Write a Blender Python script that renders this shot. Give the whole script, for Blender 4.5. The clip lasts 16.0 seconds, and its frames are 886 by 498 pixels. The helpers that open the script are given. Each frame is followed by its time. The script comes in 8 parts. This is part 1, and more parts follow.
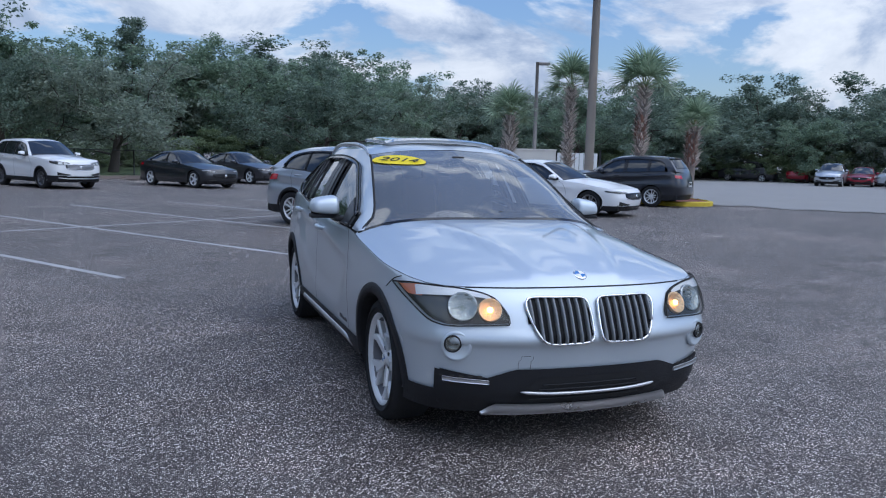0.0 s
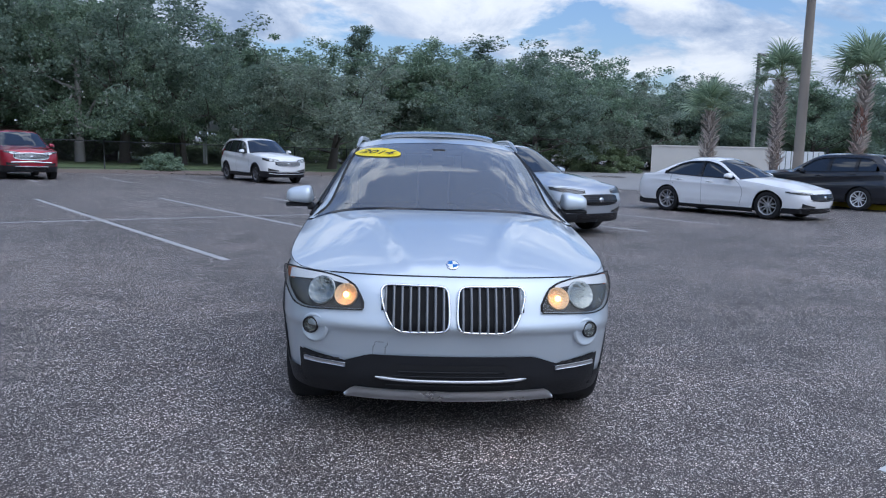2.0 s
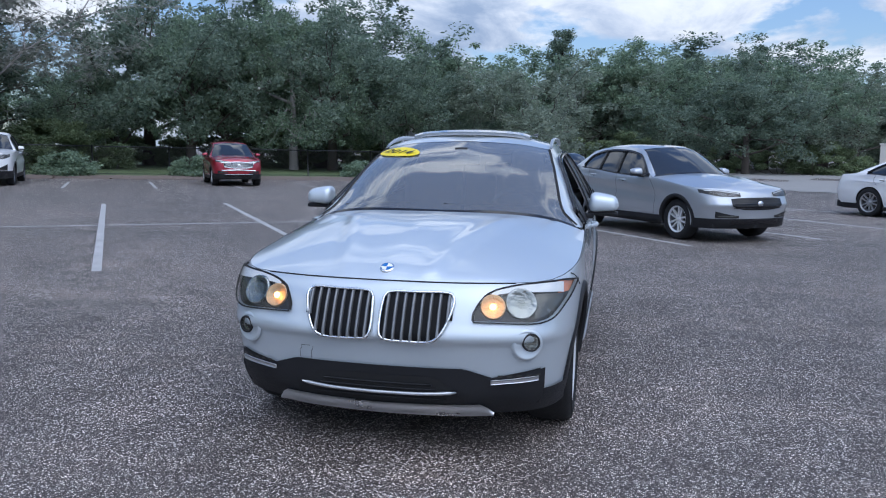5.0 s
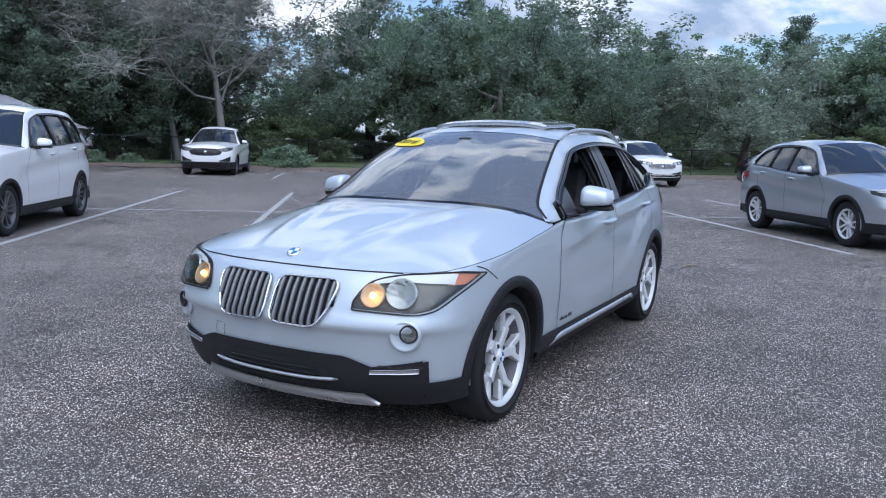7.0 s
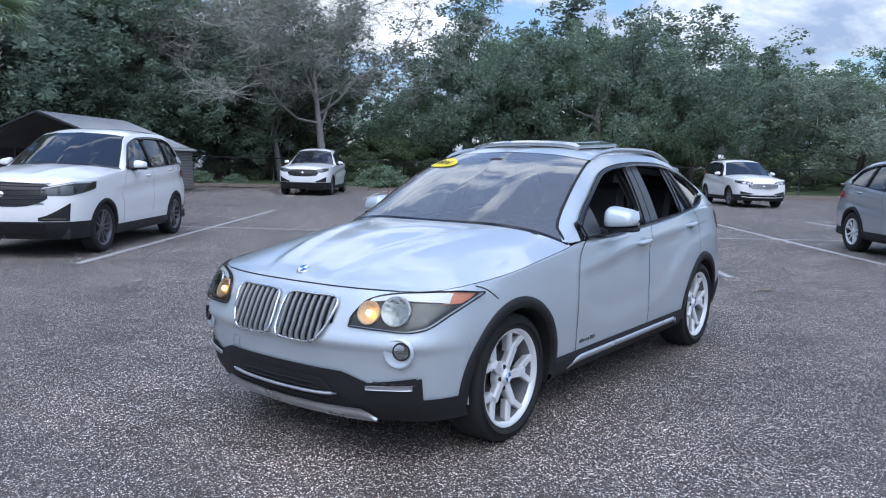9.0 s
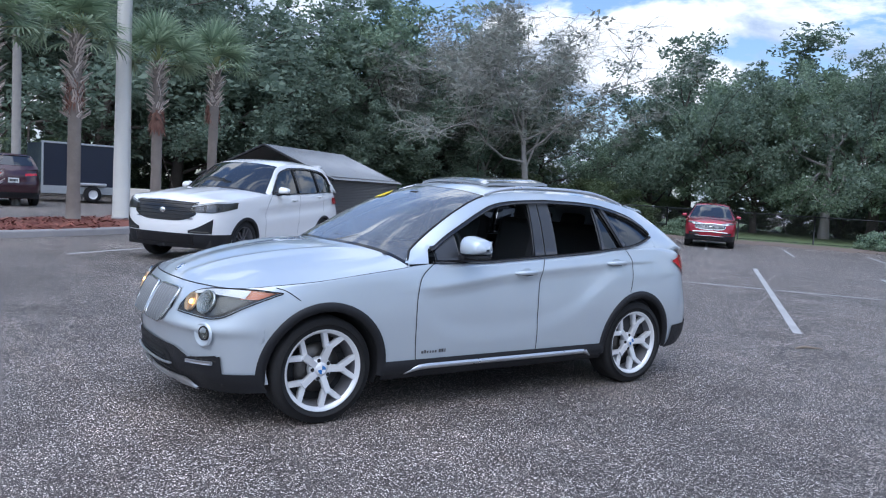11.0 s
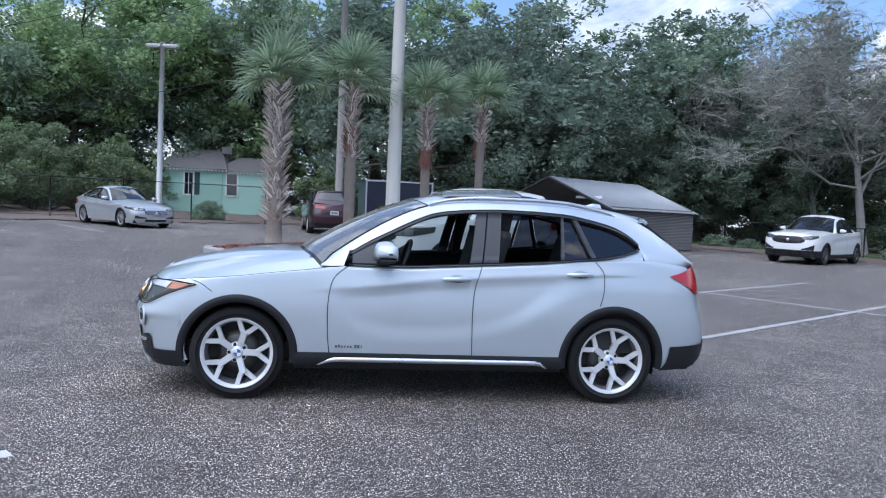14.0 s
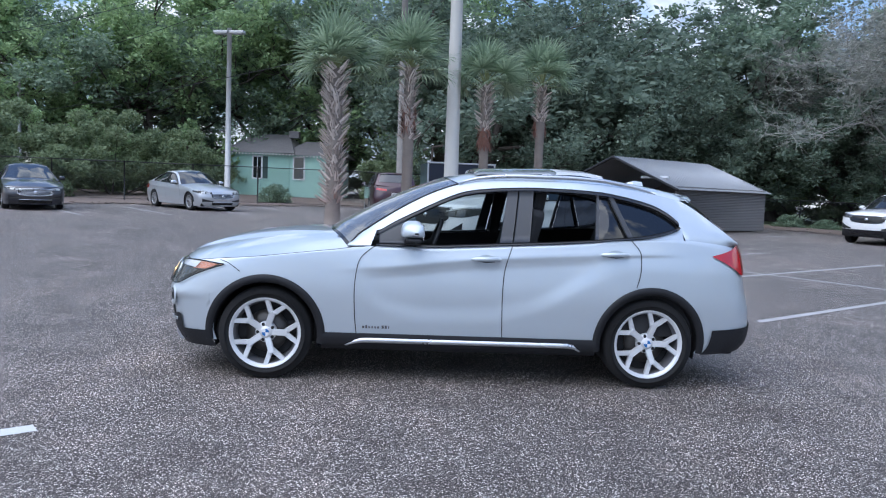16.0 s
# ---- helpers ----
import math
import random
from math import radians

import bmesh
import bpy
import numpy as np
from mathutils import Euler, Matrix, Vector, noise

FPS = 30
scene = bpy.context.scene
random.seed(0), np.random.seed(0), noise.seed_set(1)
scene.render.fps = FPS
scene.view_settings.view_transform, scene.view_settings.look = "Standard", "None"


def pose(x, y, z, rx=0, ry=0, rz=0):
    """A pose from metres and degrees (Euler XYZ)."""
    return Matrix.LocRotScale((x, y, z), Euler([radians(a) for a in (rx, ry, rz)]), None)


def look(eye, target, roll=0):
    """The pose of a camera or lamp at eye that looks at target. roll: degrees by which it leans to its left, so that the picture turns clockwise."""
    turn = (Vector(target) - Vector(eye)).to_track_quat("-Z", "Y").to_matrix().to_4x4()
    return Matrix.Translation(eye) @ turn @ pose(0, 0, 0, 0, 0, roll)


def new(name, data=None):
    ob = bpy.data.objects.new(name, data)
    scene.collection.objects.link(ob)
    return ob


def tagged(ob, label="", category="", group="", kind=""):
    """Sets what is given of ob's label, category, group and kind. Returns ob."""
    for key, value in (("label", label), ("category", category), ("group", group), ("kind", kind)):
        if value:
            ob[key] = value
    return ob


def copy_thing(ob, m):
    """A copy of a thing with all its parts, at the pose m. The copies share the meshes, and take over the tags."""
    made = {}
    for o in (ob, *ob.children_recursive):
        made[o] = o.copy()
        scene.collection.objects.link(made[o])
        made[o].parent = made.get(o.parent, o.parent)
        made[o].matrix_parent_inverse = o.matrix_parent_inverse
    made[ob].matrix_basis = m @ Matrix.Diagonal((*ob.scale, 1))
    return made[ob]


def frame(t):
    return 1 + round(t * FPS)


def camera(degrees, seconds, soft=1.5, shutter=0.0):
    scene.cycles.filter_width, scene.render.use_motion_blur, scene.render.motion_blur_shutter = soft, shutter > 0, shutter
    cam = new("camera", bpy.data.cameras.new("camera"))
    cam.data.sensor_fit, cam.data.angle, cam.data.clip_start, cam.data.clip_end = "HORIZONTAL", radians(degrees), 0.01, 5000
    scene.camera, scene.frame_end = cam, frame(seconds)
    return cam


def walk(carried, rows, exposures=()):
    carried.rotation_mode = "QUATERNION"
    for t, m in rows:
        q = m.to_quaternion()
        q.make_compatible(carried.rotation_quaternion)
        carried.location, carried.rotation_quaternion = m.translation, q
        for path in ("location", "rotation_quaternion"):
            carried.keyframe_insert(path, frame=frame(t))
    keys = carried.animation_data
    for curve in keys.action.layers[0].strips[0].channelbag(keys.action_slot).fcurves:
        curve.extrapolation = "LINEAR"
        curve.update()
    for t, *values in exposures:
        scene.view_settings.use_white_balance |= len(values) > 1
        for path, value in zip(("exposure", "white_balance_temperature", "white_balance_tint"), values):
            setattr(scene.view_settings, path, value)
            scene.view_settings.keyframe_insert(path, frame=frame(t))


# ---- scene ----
cam = camera(59.59, 16.0, soft=1.15)
PATH = [
    (0, (-1.966, -5.357, 1.485), (-1.28, -3.495, 1.231), 1.46),
    (0.5, (-1.476, -5.52, 1.485), (-0.948, -3.609, 1.219), 2.28),
    (1, (-0.974, -5.672, 1.481), (-0.615, -3.724, 1.206), 2.53),
    (1.5, (-0.543, -5.742, 1.481), (-0.328, -3.773, 1.203), 2.20),
    (2, (-0.262, -5.806, 1.482), (-0.148, -3.828, 1.212), 1.32),
    (2.5, (-0.172, -5.8, 1.489), (-0.122, -3.819, 1.226), 0.36),
    (3, (-0.143, -5.794, 1.488), (-0.137, -3.811, 1.23), -0.42),
    (3.5, (-0.068, -5.787, 1.486), (-0.117, -3.804, 1.231), -0.78),
    (4, (0.151, -5.729, 1.471), (0.016, -3.75, 1.217), -0.64),
    (4.2, (0.303, -5.701, 1.47), (0.121, -3.726, 1.215), -0.54),
    (6.3, (2.192, -4.976, 1.404), (1.345, -3.185, 1.129), 0.97),
    (6.5, (2.304, -4.935, 1.405), (1.412, -3.165, 1.13), 0.88),
    (7, (2.449, -4.867, 1.411), (1.478, -3.14, 1.137), 0.45),
    (7.5, (2.474, -4.857, 1.413), (1.459, -3.155, 1.143), 0.02),
    (8, (2.496, -4.845, 1.408), (1.444, -3.164, 1.149), -0.34),
    (8.5, (2.592, -4.789, 1.406), (1.484, -3.142, 1.163), -0.29),
    (8.7, (2.679, -4.736, 1.417), (1.539, -3.11, 1.181), -0.15),
    (10.8, (4.825, -3.637, 1.408), (3.232, -2.436, 1.263), 2.68),
    (11, (5.016, -3.464, 1.417), (3.384, -2.317, 1.279), 2.75),
    (11.5, (5.444, -3.013, 1.396), (3.718, -2.01, 1.271), 3.04),
    (12, (5.788, -2.516, 1.393), (3.98, -1.67, 1.276), 3.13),
    (12.5, (6.043, -2.034, 1.39), (4.167, -1.349, 1.279), 3.19),
    (13, (6.229, -1.56, 1.373), (4.304, -1.027, 1.272), 2.98),
    (13.5, (6.375, -1.142, 1.373), (4.418, -0.741, 1.279), 2.71),
    (14, (6.421, -0.784, 1.365), (4.446, -0.484, 1.276), 2.37),
    (14.5, (6.476, -0.581, 1.371), (4.49, -0.356, 1.282), 2.04),
    (15, (6.492, -0.524, 1.369), (4.502, -0.346, 1.271), 1.88),
    (15.5, (6.469, -0.509, 1.364), (4.478, -0.362, 1.248), 1.91),
    (16, (6.327, -0.485, 1.348), (4.336, -0.359, 1.207), 1.98),
]
walk(cam, [(t, look(eye, target, roll)) for t, eye, target, roll in PATH], exposures=[(0.0, 0.84, 5620, 10), (1.0, 0.97, 5740, 10), (4.0, 0.96, 5740, 10), (6.5, 1.24, 5800, 10), (7.5, 1.28, 5820, 10), (12.0, 1.38, 5850, 10), (16.0, 1.44, 5880, 10)])

# ---- light ----
world = bpy.data.worlds.new("sky")
scene.world = world
world.use_nodes = True
wn, wl = world.node_tree.nodes, world.node_tree.links
wn.clear()
SUN_AZ, SUN_EL = radians(-48), radians(60)      # azimuth from +x towards +y
w_out = wn.new("ShaderNodeOutputWorld")
w_bg = wn.new("ShaderNodeBackground")
w_sky = wn.new("ShaderNodeTexSky")
w_sky.sky_type = "NISHITA"
w_sky.sun_disc = False
w_sky.sun_elevation = SUN_EL
w_sky.sun_rotation = math.pi / 2 - SUN_AZ
w_sky.air_density, w_sky.dust_density, w_sky.ozone_density = 1.0, 1.0, 2.0
w_geo = wn.new("ShaderNodeTexCoord")
w_sep = wn.new("ShaderNodeSeparateXYZ")
wl.new(w_geo.outputs["Generated"], w_sep.inputs[0])


def w_math(op, a, b=None):
    m = wn.new("ShaderNodeMath")
    m.operation = op
    for i, v in enumerate((a, b)):
        if v is None:
            continue
        if isinstance(v, (int, float)):
            m.inputs[i].default_value = v
        else:
            wl.new(v, m.inputs[i])
    return m.outputs[0]


# heaped clouds, flattened, thinning overhead
w_com = wn.new("ShaderNodeCombineXYZ")
wl.new(w_sep.outputs[0], w_com.inputs[0])
wl.new(w_sep.outputs[1], w_com.inputs[1])
wl.new(w_math("MULTIPLY", w_sep.outputs[2], 2.4), w_com.inputs[2])


def w_noise(scale, detail, rough, dist=0.0):
    n = wn.new("ShaderNodeTexNoise")
    n.inputs["Scale"].default_value, n.inputs["Detail"].default_value = scale, detail
    n.inputs["Roughness"].default_value, n.inputs["Distortion"].default_value = rough, dist
    wl.new(w_com.outputs[0], n.inputs["Vector"])
    return n.outputs[0]


def w_ramp(fac, stops):
    r = wn.new("ShaderNodeValToRGB")
    wl.new(fac, r.inputs[0])
    e = r.color_ramp.elements
    while len(e) < len(stops):
        e.new(0.5)
    for el, (p, c) in zip(e, stops):
        el.position, el.color = p, (*c, 1)
    return r.outputs[0]


def w_mix(fac, a, b):
    m = wn.new("ShaderNodeMix")
    m.data_type = "RGBA"
    wl.new(fac, m.inputs[0])
    for v, s in ((a, m.inputs[6]), (b, m.inputs[7])):
        if isinstance(v, tuple):
            s.default_value = (*v, 1)
        else:
            wl.new(v, s)
    return m.outputs[2]


w_gain = wn.new("ShaderNodeVectorMath")
w_gain.operation = "MULTIPLY"
wl.new(w_sky.outputs[0], w_gain.inputs[0])
w_gain.inputs[1].default_value = (1.05, 1.08, 1.15)
cover = w_ramp(w_math("SUBTRACT", w_noise(2.9, 10, 0.56, 0.25), w_math("MULTIPLY", w_math("MAXIMUM", w_sep.outputs[2], 0.0), 0.10)), [(0.425, (0, 0, 0)), (0.47, (1, 1, 1))])
shade = w_ramp(w_noise(4.6, 9, 0.62, 0.45), [(0.38, (3.0, 3.7, 4.9)), (0.48, (4.9, 5.4, 6.3)), (0.57, (7.4, 7.5, 7.7)), (0.70, (8.7, 8.65, 8.6))])
# an overcast sky is brightest overhead
w_lift = wn.new("ShaderNodeVectorMath")
w_lift.operation = "SCALE"
wl.new(w_mix(cover, w_gain.outputs[0], shade), w_lift.inputs[0])
wl.new(w_math("ADD", w_math("MULTIPLY", w_math("MAXIMUM", w_sep.outputs[2], 0.0), 0.75), 0.66), w_lift.inputs["Scale"])
wl.new(w_lift.outputs[0], w_bg.inputs[0])
w_bg.inputs[1].default_value = 0.077
wl.new(w_bg.outputs[0], w_out.inputs[0])

sun_data = bpy.data.lights.new("sun", "SUN")
sun_data.energy, sun_data.angle, sun_data.color = 0.75, radians(80), (1.0, 0.97, 0.92)
sun = new("sun", sun_data)
sun_dir = Vector((math.cos(SUN_AZ) * math.cos(SUN_EL), math.sin(SUN_AZ) * math.cos(SUN_EL), math.sin(SUN_EL)))
sun.matrix_world = look(sun_dir * 60, (0, 0, 0))

# ---- materials ----
def material(name, color, rough=0.5, metal=0.0, var=0.12, scale=6.0, fine=60.0, bump=0.0, bump_scale=80.0,
             coat=0.0, spec=0.5, rnd=0.0, color2=None, rough_var=0.08):
    """A surface with colour changes at two scales, uneven gloss and fine relief; rnd varies it from piece to piece."""
    m = bpy.data.materials.new(name)
    m.use_nodes = True
    n, l = m.node_tree.nodes, m.node_tree.links
    p = n["Principled BSDF"]
    p.inputs["Roughness"].default_value, p.inputs["Metallic"].default_value = rough, metal
    p.inputs["Coat Weight"].default_value, p.inputs["Coat Roughness"].default_value = coat, 0.03
    p.inputs["Specular IOR Level"].default_value = spec
    tc = n.new("ShaderNodeTexCoord")
    big, small = n.new("ShaderNodeTexNoise"), n.new("ShaderNodeTexNoise")
    for t, s, d in ((big, scale, 4), (small, fine, 3)):
        t.inputs["Scale"].default_value, t.inputs["Detail"].default_value = s, d
        l.new(tc.outputs["Object"], t.inputs["Vector"])
    both = n.new("ShaderNodeMath")
    both.operation = "MULTIPLY_ADD"
    both.inputs[1].default_value = 0.6
    l.new(big.outputs[0], both.inputs[0])
    sm = n.new("ShaderNodeMath")
    sm.operation = "MULTIPLY"
    sm.inputs[1].default_value = 0.4
    l.new(small.outputs[0], sm.inputs[0])
    l.new(sm.outputs[0], both.inputs[2])
    value = both.outputs[0]
    if rnd:
        oi = n.new("ShaderNodeObjectInfo")
        gi = n.new("ShaderNodeNewGeometry")
        add = n.new("ShaderNodeMath")
        add.operation = "ADD"
        l.new(oi.outputs["Random"], add.inputs[0])
        l.new(gi.outputs["Random Per Island"], add.inputs[1])
        fr = n.new("ShaderNodeMath")
        fr.operation = "FRACT"
        l.new(add.outputs[0], fr.inputs[0])
        mx = n.new("ShaderNodeMix")
        mx.inputs[0].default_value = rnd
        l.new(value, mx.inputs[2])
        l.new(fr.outputs[0], mx.inputs[3])
        value = mx.outputs[0]
    mix = n.new("ShaderNodeMix")
    mix.data_type = "RGBA"
    l.new(value, mix.inputs[0])
    c = Vector(color)
    lo = c * (1 - var * 2) if color2 is None else c
    hi = c * (1 + var * 2) if color2 is None else Vector(color2)
    mix.inputs[6].default_value, mix.inputs[7].default_value = (*lo, 1), (*hi, 1)
    l.new(mix.outputs[2], p.inputs["Base Color"])
    if rough_var:
        mr = n.new("ShaderNodeMapRange")
        mr.inputs[3].default_value, mr.inputs[4].default_value = max(rough - rough_var, 0.01), min(rough + rough_var, 1)
        l.new(big.outputs[0], mr.inputs[0])
        l.new(mr.outputs[0], p.inputs["Roughness"])
    if bump:
        bn, b = n.new("ShaderNodeTexNoise"), n.new("ShaderNodeBump")
        bn.inputs["Scale"].default_value, bn.inputs["Detail"].default_value = bump_scale, 3
        l.new(tc.outputs["Object"], bn.inputs["Vector"])
        b.inputs["Strength"].default_value, b.inputs["Distance"].default_value = bump, 0.01
        l.new(bn.outputs[0], b.inputs["Height"])
        l.new(b.outputs[0], p.inputs["Normal"])
    return m


def paint(name, color, flake=0.5, coat=1.0, rough=0.32):
    """Car paint: metal flakes under clear coat."""
    m = material(name, color, rough, flake, var=0.03, scale=3, fine=900, coat=coat, rough_var=0.03)
    return m


def glass(name, tint, gloss=1.0, veil=0.0):
    m = bpy.data.materials.new(name)
    m.use_nodes = True
    n, l = m.node_tree.nodes, m.node_tree.links
    n.clear()
    out, mix = n.new("ShaderNodeOutputMaterial"), n.new("ShaderNodeMixShader")
    tr, gl, fr = n.new("ShaderNodeBsdfTransparent"), n.new("ShaderNodeBsdfGlossy"), n.new("ShaderNodeLayerWeight")
    tr.inputs[0].default_value = (*tint, 1)
    gl.inputs["Roughness"].default_value = 0.015
    gl.inputs[0].default_value = (gloss, gloss, gloss, 1)
    fr.inputs[0].default_value = 0.5
    pw, ad = n.new("ShaderNodeMath"), n.new("ShaderNodeMath")
    pw.operation, ad.operation = "POWER", "MULTIPLY_ADD"
    pw.inputs[1].default_value, ad.inputs[1].default_value, ad.inputs[2].default_value = 3.2, 0.92, 0.08
    l.new(fr.outputs["Facing"], pw.inputs[0])
    l.new(pw.outputs[0], ad.inputs[0])
    l.new(ad.outputs[0], mix.inputs[0])
    l.new(tr.outputs[0], mix.inputs[1])
    l.new(gl.outputs[0], mix.inputs[2])
    # pale diffuse film stands in for reflected sky, with a little dust
    veil_bsdf, film = n.new("ShaderNodeBsdfDiffuse"), n.new("ShaderNodeMixShader")
    veil_bsdf.inputs[0].default_value = (0.62, 0.63, 0.64, 1)
    film.inputs[0].default_value = veil
    l.new(mix.outputs[0], film.inputs[1])
    l.new(veil_bsdf.outputs[0], film.inputs[2])
    l.new(film.outputs[0], out.inputs[0])
    return m


def asphalt_material():
    m = bpy.data.materials.new("asphalt")
    m.use_nodes = True
    n, l = m.node_tree.nodes, m.node_tree.links
    p = n["Principled BSDF"]
    geo = n.new("ShaderNodeNewGeometry")

    def tex(kind, scale, **kw):
        t = n.new(kind)
        t.inputs["Scale"].default_value = scale
        for k, v in kw.items():
            t.inputs[k].default_value = v
        l.new(geo.outputs["Position"], t.inputs["Vector"])
        return t

    def ramp(src, stops):
        r = n.new("ShaderNodeValToRGB")
        l.new(src, r.inputs[0])
        e = r.color_ramp.elements
        while len(e) < len(stops):
            e.new(0.5)
        for el, (q, c) in zip(e, stops):
            el.position, el.color = q, (*c, 1)
        return r.outputs[0]

    def mix(kind, fac, a, b):
        x = n.new("ShaderNodeMix")
        x.data_type, x.blend_type = "RGBA", kind
        if isinstance(fac, float):
            x.inputs[0].default_value = fac
        else:
            l.new(fac, x.inputs[0])
        for v, s in ((a, x.inputs[6]), (b, x.inputs[7])):
            if isinstance(v, tuple):
                s.default_value = (*v, 1)
            else:
                l.new(v, s)
        return x.outputs[2]

    stones = tex("ShaderNodeTexVoronoi", 122.0)
    stones.inputs["Randomness"].default_value = 1.0
    grit = tex("ShaderNodeTexVoronoi", 290.0)
    sep = n.new("ShaderNodeSeparateColor")
    l.new(stones.outputs["Color"], sep.inputs[0])
    stone_col = ramp(sep.outputs[0], [(0.0, (0.020, 0.016, 0.014)), (0.55, (0.050, 0.040, 0.035)), (0.76, (0.115, 0.099, 0.089)), (0.83, (0.72, 0.67, 0.62)), (1.0, (0.92, 0.87, 0.81))])
    inside = ramp(stones.outputs["Distance"], [(0.36, (1, 1, 1)), (0.50, (0, 0, 0))])
    sep2 = n.new("ShaderNodeSeparateColor")
    l.new(grit.outputs["Color"], sep2.inputs[0])
    grit_col = ramp(sep2.outputs[1], [(0.0, (0.018, 0.015, 0.0135)), (0.78, (0.052, 0.042, 0.037)), (0.92, (0.34, 0.31, 0.28)), (1.0, (0.58, 0.53, 0.49))])
    base = mix("MIX", inside, grit_col, stone_col)
    worn = tex("ShaderNodeTexNoise", 0.22, Detail=5.0, Roughness=0.62)
    wear = ramp(worn.outputs[0], [(0.32, (0.98, 0.97, 0.96)), (0.50, (1.20, 1.185, 1.165)), (0.70, (1.60, 1.54, 1.50))])
    stain = tex("ShaderNodeTexNoise", 1.7, Detail=4.0, Roughness=0.7)
    dirt = ramp(stain.outputs[0], [(0.30, (0.70, 0.66, 0.64)), (0.52, (1.0, 1.0, 1.0)), (0.75, (1.18, 1.12, 1.10))])
    arcs = tex("ShaderNodeTexWave", 0.16, Distortion=5.0, Detail=3.0)
    arcs.wave_type = "RINGS"
    arcs.inputs["Detail Scale"].default_value = 0.6
    scuff = ramp(arcs.outputs[0], [(0.86, (1.0, 1.0, 1.0)), (0.95, (1.16, 1.14, 1.12)), (1.0, (1.06, 1.05, 1.05))])
    col = mix("MULTIPLY", 1.0, mix("MULTIPLY", 1.0, mix("MULTIPLY", 1.0, base, wear), dirt), scuff)
    l.new(col, p.inputs["Base Color"])
    p.inputs["Roughness"].default_value = 0.68
    p.inputs["Specular IOR Level"].default_value = 0.45
    b = n.new("ShaderNodeBump")
    b.invert = True
    b.inputs["Strength"].default_value, b.inputs["Distance"].default_value = 0.65, 0.006
    l.new(stones.outputs["Distance"], b.inputs["Height"])
    l.new(b.outputs[0], p.inputs["Normal"])
    return m


M = {}
M["asphalt"] = asphalt_material()
M["line"] = material("road_paint", (0.40, 0.395, 0.385), 0.7, var=0.30, scale=2, fine=55, bump=0.5, bump_scale=120)
M["line_new"] = material("road_paint_fresh", (0.60, 0.60, 0.59), 0.65, var=0.10, scale=3, fine=70, bump=0.5, bump_scale=120)
M["concrete"] = material("concrete", (0.27, 0.26, 0.245), 0.8, var=0.10, scale=0.6, fine=30, bump=0.3)
M["kerb"] = material("kerb_concrete", (0.36, 0.34, 0.33), 0.85, var=0.15, scale=2, fine=40, bump=0.4)
M["yellow_kerb"] = material("kerb_yellow", (0.55, 0.42, 0.03), 0.7, var=0.2, scale=3, fine=40, bump=0.3)
M["mulch"] = material("mulch", (0.12, 0.035, 0.025), 0.95, color2=(0.34, 0.13, 0.09), scale=14, fine=60, bump=0.9, bump_scale=25)
M["mulch_chip"] = material("mulch_chip", (0.14, 0.035, 0.028), 0.9, color2=(0.38, 0.15, 0.11), rnd=0.8)
def translucent(m, share):
    """Lets light through thin leaves."""
    n, l = m.node_tree.nodes, m.node_tree.links
    p, out = n["Principled BSDF"], n["Material Output"]
    t, x = n.new("ShaderNodeBsdfTranslucent"), n.new("ShaderNodeMixShader")
    l.new(p.inputs["Base Color"].links[0].from_socket, t.inputs[0])
    x.inputs[0].default_value = share
    l.new(p.outputs[0], x.inputs[1])
    l.new(t.outputs[0], x.inputs[2])
    l.new(x.outputs[0], out.inputs[0])


M["grass"] = material("grass", (0.055, 0.085, 0.03), 0.9, color2=(0.13, 0.17, 0.07), scale=0.5, fine=9, bump=0.6, bump_scale=20)
M["dirt"] = material("dirt", (0.10, 0.075, 0.06), 0.95, color2=(0.22, 0.17, 0.14), scale=1.2, fine=18, bump=0.5, bump_scale=30)
M["silver"] = paint("silver_paint", (0.535, 0.59, 0.635), 0.42, 1.0, 0.37)
M["silver"].node_tree.nodes["Principled BSDF"].inputs["Coat IOR"].default_value = 1.5
M["white_paint"] = paint("white_paint", (0.80, 0.80, 0.80), 0.0, 1.0, 0.35)
M["black_paint"] = paint("black_paint", (0.012, 0.013, 0.017), 0.0, 1.0, 0.3)
M["navy_paint"] = paint("navy_paint", (0.012, 0.014, 0.022), 0.2, 1.0, 0.3)
M["bright_silver"] = paint("bright_silver_paint", (0.54, 0.56, 0.585), 0.5, 1.0, 0.3)
M["alloy_mid"] = material("alloy_mid", (0.40, 0.40, 0.41), 0.3, 0.6, var=0.06)
M["red_paint"] = paint("red_paint", (0.33, 0.008, 0.026), 0.35, 1.0, 0.3)
M["maroon_paint"] = paint("maroon_paint", (0.035, 0.006, 0.013), 0.3, 1.0, 0.3)
M["grey_paint"] = paint("grey_paint", (0.36, 0.37, 0.39), 0.65, 1.0, 0.3)
M["lightgrey_paint"] = paint("light_grey_paint", (0.47, 0.50, 0.54), 0.6, 1.0, 0.3)
M["charcoal_paint"] = paint("charcoal_paint", (0.05, 0.05, 0.058), 0.5, 1.0, 0.3)
M["cladding"] = material("black_plastic", (0.014, 0.0145, 0.017), 0.55, spec=0.35, var=0.15, scale=8, fine=300, bump=0.15, bump_scale=900)
M["gloss_black"] = material("gloss_black", (0.010, 0.010, 0.012), 0.16, var=0.1)
M["seam"] = material("seam_dark", (0.008, 0.008, 0.009), 0.7)
M["rubber"] = material("tyre_rubber", (0.011, 0.011, 0.012), 0.85, var=0.2, scale=8, fine=120, bump=0.3, bump_scale=150)
M["alloy"] = material("alloy", (0.70, 0.71, 0.72), 0.32, 0.25, var=0.04, coat=0.4)
